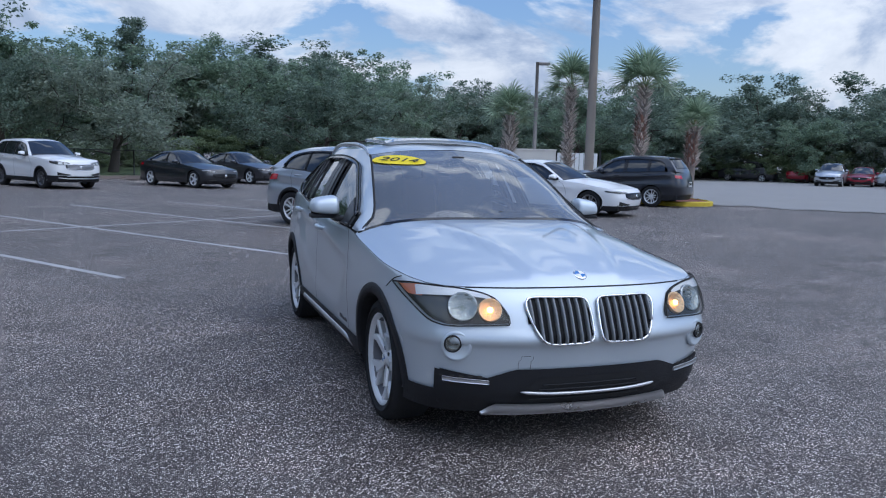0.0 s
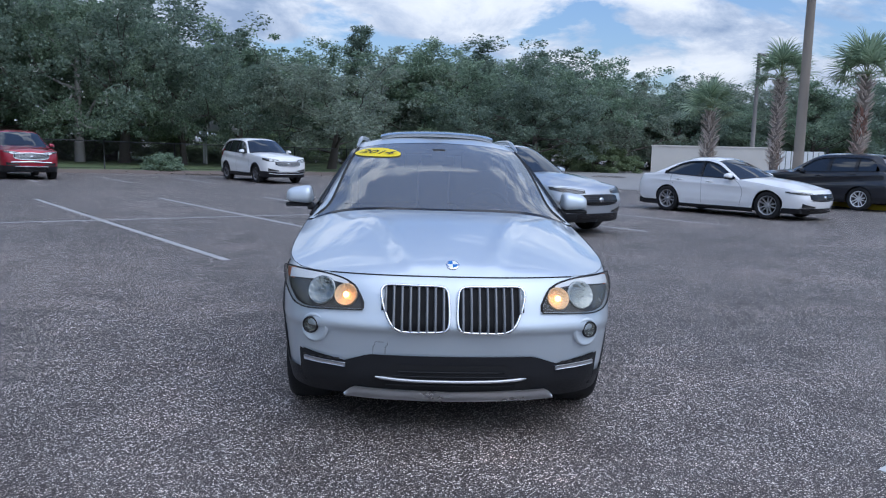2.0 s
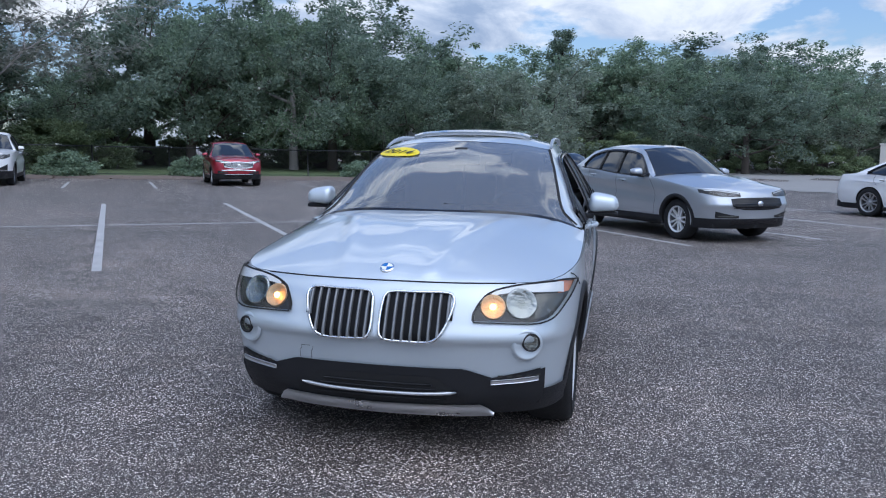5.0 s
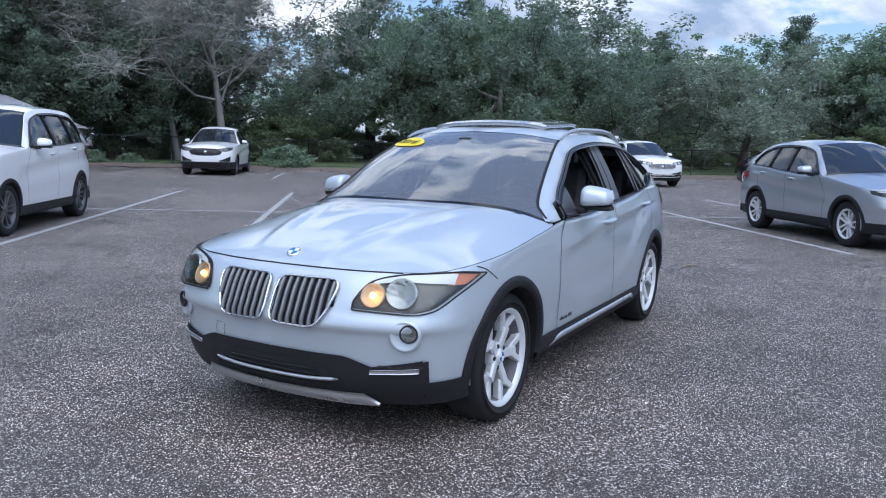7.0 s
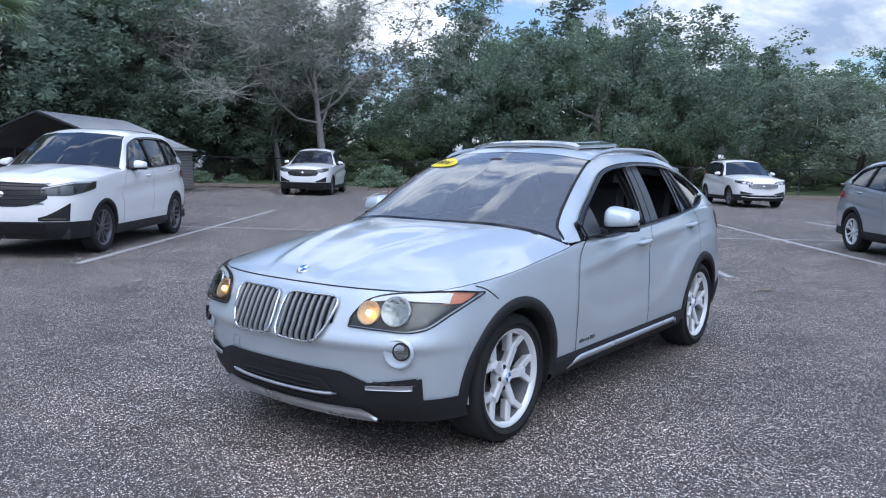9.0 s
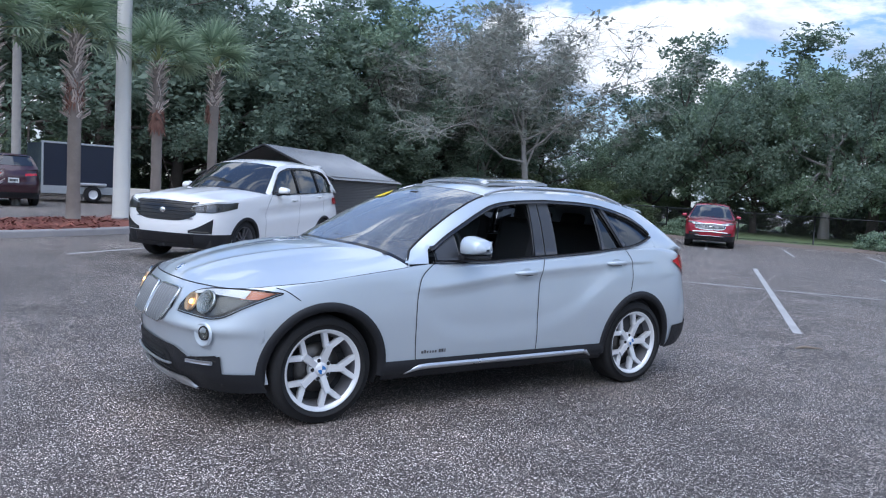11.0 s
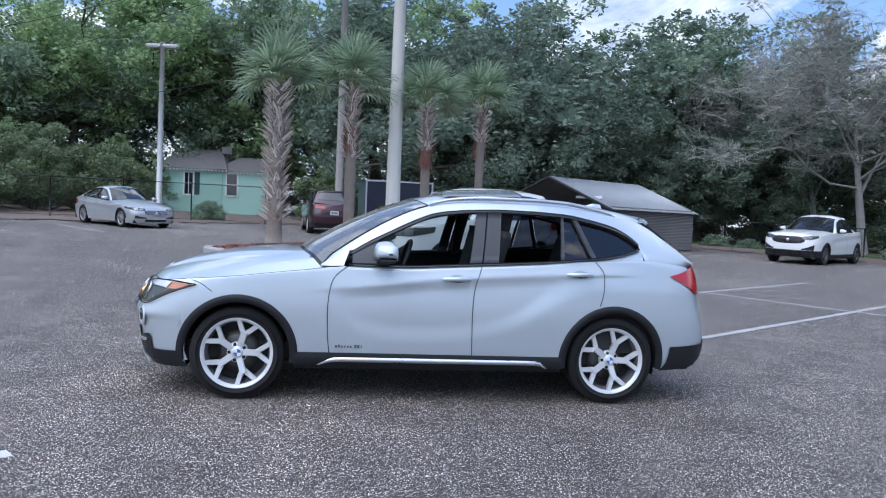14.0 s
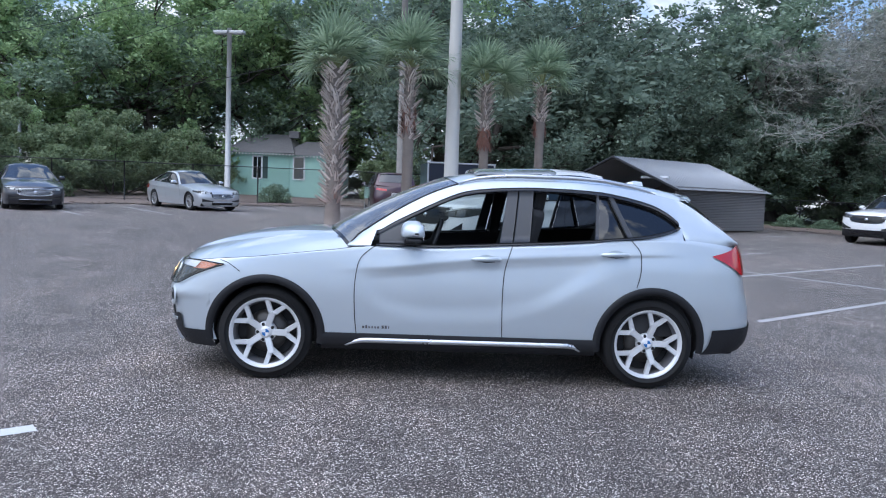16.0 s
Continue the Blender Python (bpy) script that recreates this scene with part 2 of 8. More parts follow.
M["alloy_dark"] = material("alloy_dark", (0.14, 0.14, 0.15), 0.35, 0.7, var=0.05)
M["chrome"] = material("chrome", (0.78, 0.79, 0.80), 0.10, 1.0, var=0.02)
M["satin"] = material("satin_aluminium", (0.60, 0.61, 0.63), 0.30, 0.85, var=0.04)
M["steel"] = material("galvanised_steel", (0.46, 0.47, 0.48), 0.45, 0.6, var=0.10, scale=4)
# darker than the rim: shade behind the spokes is put into the colour
M["barrel"] = material("wheel_barrel_shaded", (0.16, 0.16, 0.17), 0.55, 0.3, var=0.15)
M["disc"] = material("brake_disc", (0.11, 0.105, 0.10), 0.45, 0.8, var=0.2, scale=20)
M["interior"] = material("cabin_black", (0.014, 0.014, 0.016), 0.7, var=0.2, scale=6, bump=0.2)
M["leather"] = material("black_leather", (0.020, 0.020, 0.022), 0.5, var=0.15, scale=6, bump=0.25, bump_scale=200)
# windscreen: part of its sky reflection is put in as an even pale film
M["tint"] = glass("windscreen_glass", (0.30, 0.34, 0.35), veil=0.15)
M["tint_side"] = glass("side_glass", (0.50, 0.56, 0.54))
M["tint_dark"] = glass("privacy_glass", (0.06, 0.07, 0.085), 0.75)
M["dark_glass"] = material("dark_glass", (0.012, 0.014, 0.017), 0.04, var=0.05, spec=0.9, rough_var=0.0)
M["lens"] = glass("clear_lens", (0.90, 0.91, 0.90), 0.32)
M["lamp_house"] = material("lamp_housing", (0.050, 0.046, 0.042), 0.30, 0.3, var=0.3)
M["reflector"] = material("lamp_reflector", (0.34, 0.355, 0.34), 0.12, 1.0, var=0.25, scale=40, bump=0.5, bump_scale=60)
# ribbed bowl; the amber bulb's glow is put into its colour
M["reflector_lit"] = material("lamp_reflector_ribbed_glow", (0.75, 0.52, 0.30), 0.3, 1.0, var=0.25, fine=140, bump=0.8, bump_scale=120)
M["amber"] = material("amber_lens", (0.72, 0.25, 0.13), 0.18, var=0.05, coat=0.6)
M["tail_red"] = material("tail_lamp_red", (0.46, 0.012, 0.022), 0.12, var=0.08, coat=0.8)
M["lamp_white"] = material("lamp_white", (0.75, 0.76, 0.78), 0.2, var=0.04, coat=0.6)
M["lamp_grey"] = material("lamp_grey", (0.13, 0.13, 0.12), 0.25, 0.3, var=0.2, scale=12)
M["bulb"] = bpy.data.materials.new("lit_bulb")
M["bulb"].use_nodes = True
M["bulb"].node_tree.nodes["Principled BSDF"].inputs["Emission Color"].default_value = (1.0, 0.42, 0.10, 1)
M["bulb"].node_tree.nodes["Principled BSDF"].inputs["Emission Strength"].default_value = 6.0
M["bulb"].node_tree.nodes["Principled BSDF"].inputs["Base Color"].default_value = (0.9, 0.5, 0.2, 1)
M["yellow_film"] = material("yellow_sticker", (0.85, 0.66, 0.0), 0.45, var=0.03)
M["black_ink"] = material("black_ink", (0.012, 0.012, 0.012), 0.5)
M["roundel_blue"] = material("roundel_blue", (0.03, 0.16, 0.45), 0.2, coat=0.8, var=0.03)
M["roundel_white"] = material("roundel_white", (0.82, 0.82, 0.82), 0.2, coat=0.8, var=0.03)
M["bark"] = material("bark", (0.045, 0.036, 0.03), 0.95, color2=(0.13, 0.11, 0.095), scale=5, fine=30, bump=0.8, bump_scale=25)
M["bark_grey"] = material("bark_grey", (0.191, 0.175, 0.168), 0.95, color2=(0.415, 0.390, 0.374), scale=5, fine=30, bump=0.6, bump_scale=25)
M["leaf_dark"] = material("leaf_dark", (0.084, 0.130, 0.091), 0.6, color2=(0.279, 0.348, 0.268), rnd=0.75, scale=0.35, spec=0.3)
M["leaf_mid"] = material("leaf_mid", (0.106, 0.171, 0.110), 0.6, color2=(0.348, 0.439, 0.306), rnd=0.75, scale=0.35, spec=0.3)
M["leaf_olive"] = material("leaf_olive", (0.124, 0.166, 0.121), 0.65, color2=(0.370, 0.422, 0.328), rnd=0.7, scale=0.35, spec=0.3)
M["leaf_bright"] = material("leaf_bright", (0.157, 0.254, 0.113), 0.55, color2=(0.479, 0.616, 0.319), rnd=0.75, scale=0.35, spec=0.3)
M["leaf_bush"] = material("leaf_bush", (0.095, 0.140, 0.070), 0.6, color2=(0.325, 0.395, 0.225), rnd=0.8, scale=0.35, spec=0.3)
M["moss"] = material("spanish_moss", (0.168, 0.185, 0.160), 0.95, color2=(0.370, 0.386, 0.336), rnd=0.6, scale=1, spec=0.1)
M["twig"] = material("twig_grey", (0.215, 0.215, 0.190), 0.95, color2=(0.430, 0.430, 0.385), rnd=0.5, spec=0.1)
M["frond"] = material("palm_frond", (0.120, 0.185, 0.110), 0.45, color2=(0.420, 0.520, 0.350), rnd=0.7, scale=2, spec=0.4)
M["frond_stem"] = material("palm_stem", (0.10, 0.13, 0.05), 0.6, color2=(0.22, 0.24, 0.10))
M["palm_bark"] = material("palm_bark", (0.15, 0.125, 0.105), 0.95, color2=(0.30, 0.26, 0.23), scale=6, fine=40, bump=0.8, bump_scale=30)
M["palm_boot"] = material("palm_boot", (0.30, 0.245, 0.21), 0.9, color2=(0.86, 0.78, 0.71), rnd=0.75, scale=3)
M["palm_husk"] = material("palm_husk", (0.13, 0.060, 0.045), 0.95, color2=(0.30, 0.16, 0.12), rnd=0.7, scale=4)
M["pole_brown"] = material("pole_brown", (0.26, 0.225, 0.19), 0.85, var=0.10, scale=1.2, fine=40, bump=0.2)
M["pole_concrete"] = material("pole_concrete", (0.57, 0.55, 0.51), 0.85, var=0.10, scale=1.2, fine=40, bump=0.2)
M["pole_metal"] = material("pole_metal", (0.47, 0.47, 0.46), 0.5, 0.3, var=0.08)
M["wood_pole"] = material("wood_pole", (0.15, 0.14, 0.13), 0.9, color2=(0.30, 0.28, 0.255), bump=0.4)
M["fence_black"] = material("fence_black", (0.010, 0.011, 0.012), 0.5, var=0.1)
M["wall_cream"] = material("wall_cream", (0.60, 0.57, 0.52), 0.85, var=0.08, scale=0.8, bump=0.2)
M["metal_roof"] = material("metal_roof", (0.34, 0.35, 0.365), 0.45, 0.3, var=0.08, scale=1.0)
M["metal_wall"] = material("metal_siding", (0.20, 0.195, 0.195), 0.55, 0.2, var=0.10, scale=1.0)
M["green_wall"] = material("mint_siding", (0.37, 0.58, 0.49), 0.8, var=0.08, scale=1.5, bump=0.1)
M["shingle"] = material("shingle", (0.10, 0.095, 0.095), 0.9, color2=(0.21, 0.20, 0.195), scale=2, fine=12, bump=0.6)
M["white_trim"] = material("white_trim", (0.72, 0.73, 0.72), 0.6, var=0.05)
M["shutter"] = material("dark_shutter", (0.03, 0.06, 0.055), 0.6)
M["trailer_blue"] = material("trailer_dark_blue", (0.010, 0.014, 0.030), 0.35, var=0.1, coat=0.3)
M["litter"] = material("dry_litter", (0.10, 0.07, 0.05), 0.9, color2=(0.45, 0.38, 0.30), rnd=0.8)
M["plate_white"] = material("plate_white", (0.60, 0.60, 0.60), 0.5)
for leaf in ("leaf_dark", "leaf_bush", "leaf_mid", "leaf_olive", "leaf_bright", "frond", "moss"):
    translucent(M[leaf], 0.42)

# ---- helpers of this scene ----
def sstep(a, b, v):
    t = min(1.0, max(0.0, (v - a) / (b - a)))
    return t * t * (3 - 2 * t)


BAY_X, BAY_Y = math.cos(radians(125.69)), math.sin(radians(125.69))


def gz(x, y):
    """Height of the ground: the lot falls gently away and rises again to its west side."""
    u, v = x - 0.8, y + 1.38
    b = -0.00784 * u + -0.00782 * v + (0.000589 * u * u + 0.000012 * u * v + -0.000033 * v * v) / (1 + (u * u + v * v) / 900)
    r = math.hypot(x, y)
    b += 0.12 * sstep(27.6, 30.3, BAY_X * x + BAY_Y * y)
    return b * (1 - sstep(60, 160, r)) - 0.4 * sstep(60, 160, r)


# the lot's own axes: ROW runs along a row of stalls, BAY along a stall
TH = radians(125.69)
BAY = Vector((math.cos(TH), math.sin(TH)))
ROW = Vector((math.sin(TH), -math.cos(TH)))


def lot(r, b, dz=0.0):
    p = ROW * r + BAY * b
    return Vector((p.x, p.y, gz(p.x, p.y) + dz))


def mesh_of(name, verts, faces, smooth=True):
    me = bpy.data.meshes.new(name)
    me.from_pydata([tuple(v) for v in verts], [], faces)
    me.update()
    if smooth:
        me.polygons.foreach_set("use_smooth", [True] * len(me.polygons))
    return me


def put(name, me, mat, parent=None, label="", kind=""):
    ob = new(name, me)
    for m in (mat if isinstance(mat, (list, tuple)) else [mat]):
        me.materials.append(m) if len(me.materials) < (len(mat) if isinstance(mat, (list, tuple)) else 1) else None
    if parent is not None:
        ob.parent = parent
    if label or kind:
        tagged(ob, label=label, kind=kind)
    return ob


def part(name, bm, mat, parent=None, label="", smooth=False, kind=""):
    """Links a bmesh as one mesh object."""
    me = bpy.data.meshes.new(name)
    bm.to_mesh(me)
    bm.free()
    if smooth:
        me.polygons.foreach_set("use_smooth", [True] * len(me.polygons))
    return put(name, me, mat, parent, label, kind)


def empty(name, m=None, label="", category="", group=""):
    ob = new(name)
    if m is not None:
        ob.matrix_basis = m
    return tagged(ob, label, category, group)


def grid_faces(nu, nv, flip=False, close=False):
    f = []
    for i in range(nu - 1):
        for j in range(nv - 1 if not close else nv):
            a, b = i * nv + j, i * nv + (j + 1) % nv
            c, d = (i + 1) * nv + (j + 1) % nv, (i + 1) * nv + j
            f.append((a, d, c, b) if flip else (a, b, c, d))
    return f


def sheet(name, P, mat, parent=None, label="", flip=False, thick=0.0, mirror=False, smooth=True, kind="", skip=()):
    """A smooth sheet from an array P[i, j] of points, with thickness towards its back when asked, mirrored in x when asked."""
    P = np.asarray(P, float)
    nu, nv = P.shape[:2]
    V = P.reshape(-1, 3)
    F = [f for f in grid_faces(nu, nv, flip) if not skip or min(f) // nv not in skip]
    if thick:
        du = np.gradient(P, axis=0)
        dv = np.gradient(P, axis=1)
        N = np.cross(du, dv)
        N /= np.maximum(np.linalg.norm(N, axis=2, keepdims=True), 1e-9)
        if not flip:
            N = -N
        B = (P + N * thick).reshape(-1, 3)      # N points to the back
        k = len(V)
        V = np.concatenate([V, B])
        F = F + [tuple(reversed([q + k for q in f])) for f in F]
        rim = [(i * nv) for i in range(nu)] + [((nu - 1) * nv + j) for j in range(1, nv)]
        rim += [(i * nv + nv - 1) for i in range(nu - 2, -1, -1)] + [j for j in range(nv - 2, 0, -1)]
        for a, b in zip(rim, rim[1:] + rim[:1]):
            F.append((a, b, b + k, a + k) if flip else (b, a, a + k, b + k))
    if mirror:
        k = len(V)
        V = np.concatenate([V, V * [-1, 1, 1]])
        F = F + [tuple(reversed([q + k for q in f])) for f in F]
    me = mesh_of(name, V, F, smooth)
    if mirror:
        bm = bmesh.new()
        bm.from_mesh(me)
        bmesh.ops.remove_doubles(bm, verts=bm.verts, dist=0.0004)
        bm.to_mesh(me)
        bm.free()
    return put(name, me, mat, parent, label, kind)


def box(bm, size, at=(0, 0, 0), rot=None, bevel=0.0):
    """A box in bm, with bevelled edges when asked."""
    m = Matrix.Translation(at) @ (rot.to_4x4() if rot is not None else Matrix.Identity(4)) @ Matrix.Diagonal((*size, 1))
    r = bmesh.ops.create_cube(bm, size=1, matrix=m)
    if bevel:
        es = list({e for v in r["verts"] for e in v.link_edges})
        bmesh.ops.bevel(bm, geom=es, offset=bevel, segments=2, affect="EDGES", profile=0.6)
    return bm


def tube(pts, radii, sides=8, cap=True):
    """Vertices and faces of a tube through pts."""
    pts = [Vector(p) for p in pts]
    if isinstance(radii, (int, float)):
        radii = [radii] * len(pts)
    V, F = [], []
    ref = Vector((0, 0, 1)) if abs((pts[-1] - pts[0]).normalized().z) < 0.9 else Vector((1, 0, 0))
    for i, p in enumerate(pts):
        d = (pts[min(i + 1, len(pts) - 1)] - pts[max(i - 1, 0)]).normalized()
        a = d.cross(ref).normalized()
        b = d.cross(a)
        for k in range(sides):
            w = 2 * math.pi * k / sides
            V.append(p + (a * math.cos(w) + b * math.sin(w)) * radii[i])
    F = grid_faces(len(pts), sides, False, True)
    if cap:
        F.append(tuple(range(sides)))
        F.append(tuple(reversed(range((len(pts) - 1) * sides, len(pts) * sides))))
    return V, F


def tube_part(name, pts, radii, mat, parent=None, sides=8, label="", kind=""):
    V, F = tube(pts, radii, sides)
    return put(name, mesh_of(name, V, F), mat, parent, label, kind)


def lathe(profile, n=40, axis="x"):
    """Vertices and faces of a profile of (radius, along) turned about an axis."""
    V, F = [], []
    for r, a in profile:
        for k in range(n):
            w = 2 * math.pi * k / n
            c, s = r * math.cos(w), r * math.sin(w)
            V.append((a, c, s) if axis == "x" else (c, a, s) if axis == "y" else (c, s, a))
    return V, grid_faces(len(profile), n, axis != "y", True)


def curve_pts(ctrl, n, even=True):
    """n points on a smooth curve through the control points, evenly spaced along it."""
    c = np.asarray(ctrl, float)
    c = np.vstack([2 * c[0] - c[1], c, 2 * c[-1] - c[-2]])
    out = []
    for i in range(1, len(c) - 2):
        p0, p1, p2, p3 = c[i - 1:i + 3]
        for t in np.linspace(0, 1, 24, endpoint=False):
            out.append(0.5 * (2 * p1 + (p2 - p0) * t + (2 * p0 - 5 * p1 + 4 * p2 - p3) * t * t + (3 * p1 - p0 - 3 * p2 + p3) * t ** 3))
    out.append(c[-2])
    out = np.array(out)
    s = np.r_[0, np.cumsum(np.linalg.norm(np.diff(out, axis=0), axis=1))]
    q = np.linspace(0, s[-1], n)
    return np.stack([np.interp(q, s, out[:, k]) for k in range(out.shape[1])], 1)


def table(pairs):
    """A smooth function through (x, value) pairs."""
    c = np.asarray(pairs, float)
    xs = np.linspace(c[0, 0], c[-1, 0], 240)
    h = np.diff(c[:, 0])
    d = np.diff(c[:, 1]) / h
    m = np.r_[d[0], [0 if a * b <= 0 else 2 * a * b / (a + b) for a, b in zip(d, d[1:])], d[-1]]
    ys = []
    for x in xs:
        i = min(max(np.searchsorted(c[:, 0], x) - 1, 0), len(h) - 1)
        t = (x - c[i, 0]) / h[i]
        ys.append((2 * t ** 3 - 3 * t * t + 1) * c[i, 1] + (t ** 3 - 2 * t * t + t) * h[i] * m[i]
                  + (-2 * t ** 3 + 3 * t * t) * c[i + 1, 1] + (t ** 3 - t * t) * h[i] * m[i + 1])
    return lambda v: np.interp(v, xs, ys)


def coons(c0, c1, d0, d1):
    """A patch between four border curves: c0, c1 of n points across, d0, d1 of m points along."""
    n, m = len(c0), len(d0)
    u, t = np.linspace(0, 1, n)[None, :, None], np.linspace(0, 1, m)[:, None, None]
    c0, c1, d0, d1 = (np.asarray(v, float) for v in (c0, c1, d0, d1))
    L = (1 - t) * c0[None] + t * c1[None]
    D = (1 - u) * d0[:, None] + u * d1[:, None]
    B = (1 - u) * (1 - t) * c0[0] + u * (1 - t) * c0[-1] + (1 - u) * t * c1[0] + u * t * c1[-1]
    return L + D - B


def both(P):
    """A half patch P[i, j] (j from the middle outwards) made whole across x = 0."""
    return np.concatenate([P[:, ::-1] * [-1, 1, 1], P[:, 1:]], 1)

# ---- cars ----
class Body:
    """The painted skin of a car, from a few profiles. Nose towards -y, wheelbase centred on y = 0."""

    def __init__(s, q):
        s.q = q
        s.wf = -q["wb"] / 2
        s.wr = q["wb"] / 2
        s.W, s.side = q["half"], table(q["side"])
        s.nose, s.tail = table(q["nose"]), table(q["tail"])
        s.shoulder, s.sill = table(q["shoulder"]), q["sill"]
        s.plan_f = curve_pts(q["plan_f"], 90)
        s.plan_r = curve_pts(q["plan_r"], 90)
        s.topx, s.topz = table(q["top_x"]), table(q["top_z"])
        s.dlo = table(q["dlo_top"])

    def plan(s, z):
        """Half outline at height z from the middle of the nose round to the middle of the tail."""
        w = s.W * s.side(z)
        f = np.stack([s.plan_f[:, 0] * w, -s.plan_f[:, 1] * s.nose(z)], 1)
        r = np.stack([s.plan_r[:, 0] * w, s.plan_r[:, 1] * s.tail(z)], 1)[::-1]
        return np.concatenate([f, r[1:]])

    def x_at(s, y, z):
        """Half width of the skin at (y, z) below the shoulder, with the crease along the doors."""
        p = s.plan(z)
        x = float(np.interp(y, p[:, 1], p[:, 0]))
        return x + s.crease(y, z)

    def crease(s, y, z):
        if "scoop" in s.q:
            return s.scoop(y, z)
        c = s.q.get("crease")
        if not c:
            return 0.0
        y0, z0, y1, z1, depth = c
        k = min(1, max(0, (y - y0 + 0.25) / 0.4)) * min(1, max(0, (y1 + 0.35 - y) / 0.5))
        zc = z0 + (z1 - z0) * (y - y0) / (y1 - y0)
        d = z - zc
        a = 0.010 * math.exp(-(d / 0.035) ** 2) if d > 0 else 0.010 * math.exp(-(d / 0.012) ** 2)
        b = -depth * math.exp(-((d + 0.13) / 0.10) ** 2)
        lo = 0.006 * math.exp(-((z - s.sill - 0.17) / 0.05) ** 2)
        return k * (a + b + lo)

    def scoop(s, y, z):
        """A hard shoulder line, hollow doors below it and a ledge that sweeps up to the rear arch."""
        hi, lo, depth = s.q["scoop"]
        if "scoop_fn" not in s.q:
            s.q["scoop_fn"] = (table(hi), table(lo))
        fh, fl = s.q["scoop_fn"]
        zs, zl = float(fh(y)), float(fl(y))
        k = sstep(-1.05, -0.45, y) * (1 - sstep(1.25, 1.75, y))
        d = z - zs
        edge = 0.007 * math.exp(-(d / 0.05) ** 2) if d > 0 else 0.007 * math.exp(-(d / 0.010) ** 2)
        inn = sstep(0.0, 0.075, zs - z) * sstep(-0.07, 0.08, z - zl) * sstep(0.03, 0.22, zs - zl)
        return k * (edge - depth * inn)

    def y_front(s, x, z):
        p = s.plan(z)[:90]
        return float(np.interp(abs(x), p[:, 0], p[:, 1]))

    def y_back(s, x, z):
        p = s.plan(z)[::-1][:90]
        return float(np.interp(abs(x), p[:, 0], p[:, 1]))

    def lower(s, y):
        """Bottom edge of the skin: the sill, or the rim of a wheel arch."""
        R, zc = s.q["arch"], s.q["tyre"]
        for yw in (s.wf, s.wr):
            d = abs(y - yw)
            if d < R:
                return max(s.sill, zc + math.sqrt(R * R - d * d))
        return s.sill

    def skin(s, rows=26):
        """Points of the half skin from the lower edge to the shoulder, and the index of columns."""
        ref = s.plan(0.62)
        arc = np.r_[0, np.cumsum(np.linalg.norm(np.diff(ref, axis=0), axis=1))]
        side = slice(25, len(ref) - 25)
        R = s.q["arch"]
        stops = list(np.linspace(0, arc[-1], 120))
        for yw in (s.wf, s.wr):
            for a in list(np.linspace(0, math.pi, 25)):
                stops.append(float(np.interp(yw - R * math.cos(a) * 0.99999, ref[side][:, 1], arc[side])))
            for e in (-1, 1):
                stops.append(float(np.interp(yw + e * R * 1.00001, ref[side][:, 1], arc[side])))
        stops, keep = sorted(stops), []
        for v in stops:
            if not keep or v - keep[-1] > 0.004 or any(abs(abs(float(np.interp(v, arc[side], ref[side][:, 1])) - yw) - R) < 0.001 for yw in (s.wf, s.wr)):
                keep.append(v)
        stops = np.array(keep)
        fr = np.interp(stops, arc, np.arange(len(ref)))
        P = np.zeros((len(stops), rows, 3))
        v = np.linspace(0, 1, rows)
        for i, f in enumerate(fr):
            a, b = int(f), min(int(f) + 1, len(ref) - 1)
            yref = ref[a, 1] + (ref[b, 1] - ref[a, 1]) * (f - a)
            zl, zh = s.lower(yref), float(s.shoulder(yref))
            for j, z in enumerate(zl + (zh - zl) * v):
                p = s.plan_pt(f, z)
                P[i, j] = (p[0] + s.crease(yref, z) * (1 if 0.05 < p[0] else 0), p[1], z)
            P[i, -1, 0] -= (0.003 if yref < -0.7 else 0.012) * min(1, P[i, -1, 0] / 0.1)
        return P

    def plan_pt(s, f, z):
        n = 90
        w = s.W * float(s.side(z))
        if f <= n - 1:
            a, t = int(min(f, n - 2)), f - int(min(f, n - 2))
            c = s.plan_f[a] * (1 - t) + s.plan_f[a + 1] * t
            return c[0] * w, -c[1] * float(s.nose(z))
        g = (2 * n - 2) - f
        g = max(0.0, g)
        a, t = int(min(g, n - 2)), g - int(min(g, n - 2))
        c = s.plan_r[a] * (1 - t) + s.plan_r[a + 1] * t
        return c[0] * w, c[1] * float(s.tail(z))

    def top(s, y):
        return np.array([float(s.topx(y)), y, float(s.topz(y))])

    def belt(s, y):
        z = float(s.shoulder(y))
        return np.array([s.x_at(y, z) - 0.014, y, z])

    def upper_x(s, y, z):
        """Half width of the cabin's side at (y, z) above the shoulder."""
        b, t = s.belt(y), s.top(y)
        k = min(1.2, max(0.0, (z - b[2]) / max(t[2] - b[2], 0.02)))
        return b[0] + (t[0] - b[0]) * k + 0.018 * math.sin(math.pi * min(k, 1))

    def ribbon(s, y0, y1, lo, hi, n, m, off=0.0):
        """A strip of the cabin's side between two heights."""
        P = np.zeros((n, m, 3))
        for i, y in enumerate(np.linspace(y0, y1, n)):
            a, b = lo(y), hi(y)
            for j, z in enumerate(np.linspace(a, max(b, a + 1e-4), m)):
                P[i, j] = (s.upper_x(y, z) + off, y, z)
        return P

    def strip(s, y0, y1, lo, hi, n, m, off=0.006):
        """A strip on the lower side."""
        P = np.zeros((n, m, 3))
        for i, y in enumerate(np.linspace(y0, y1, n)):
            for j, z in enumerate(np.linspace(lo(y), hi(y), m)):
                P[i, j] = (s.x_at(y, z) + off, y, z)
        return P

    def front_patch(s, xs, lo, hi, m, off):
        """A patch on the nose between two heights over a run of x."""
        P = np.zeros((len(xs), m, 3))
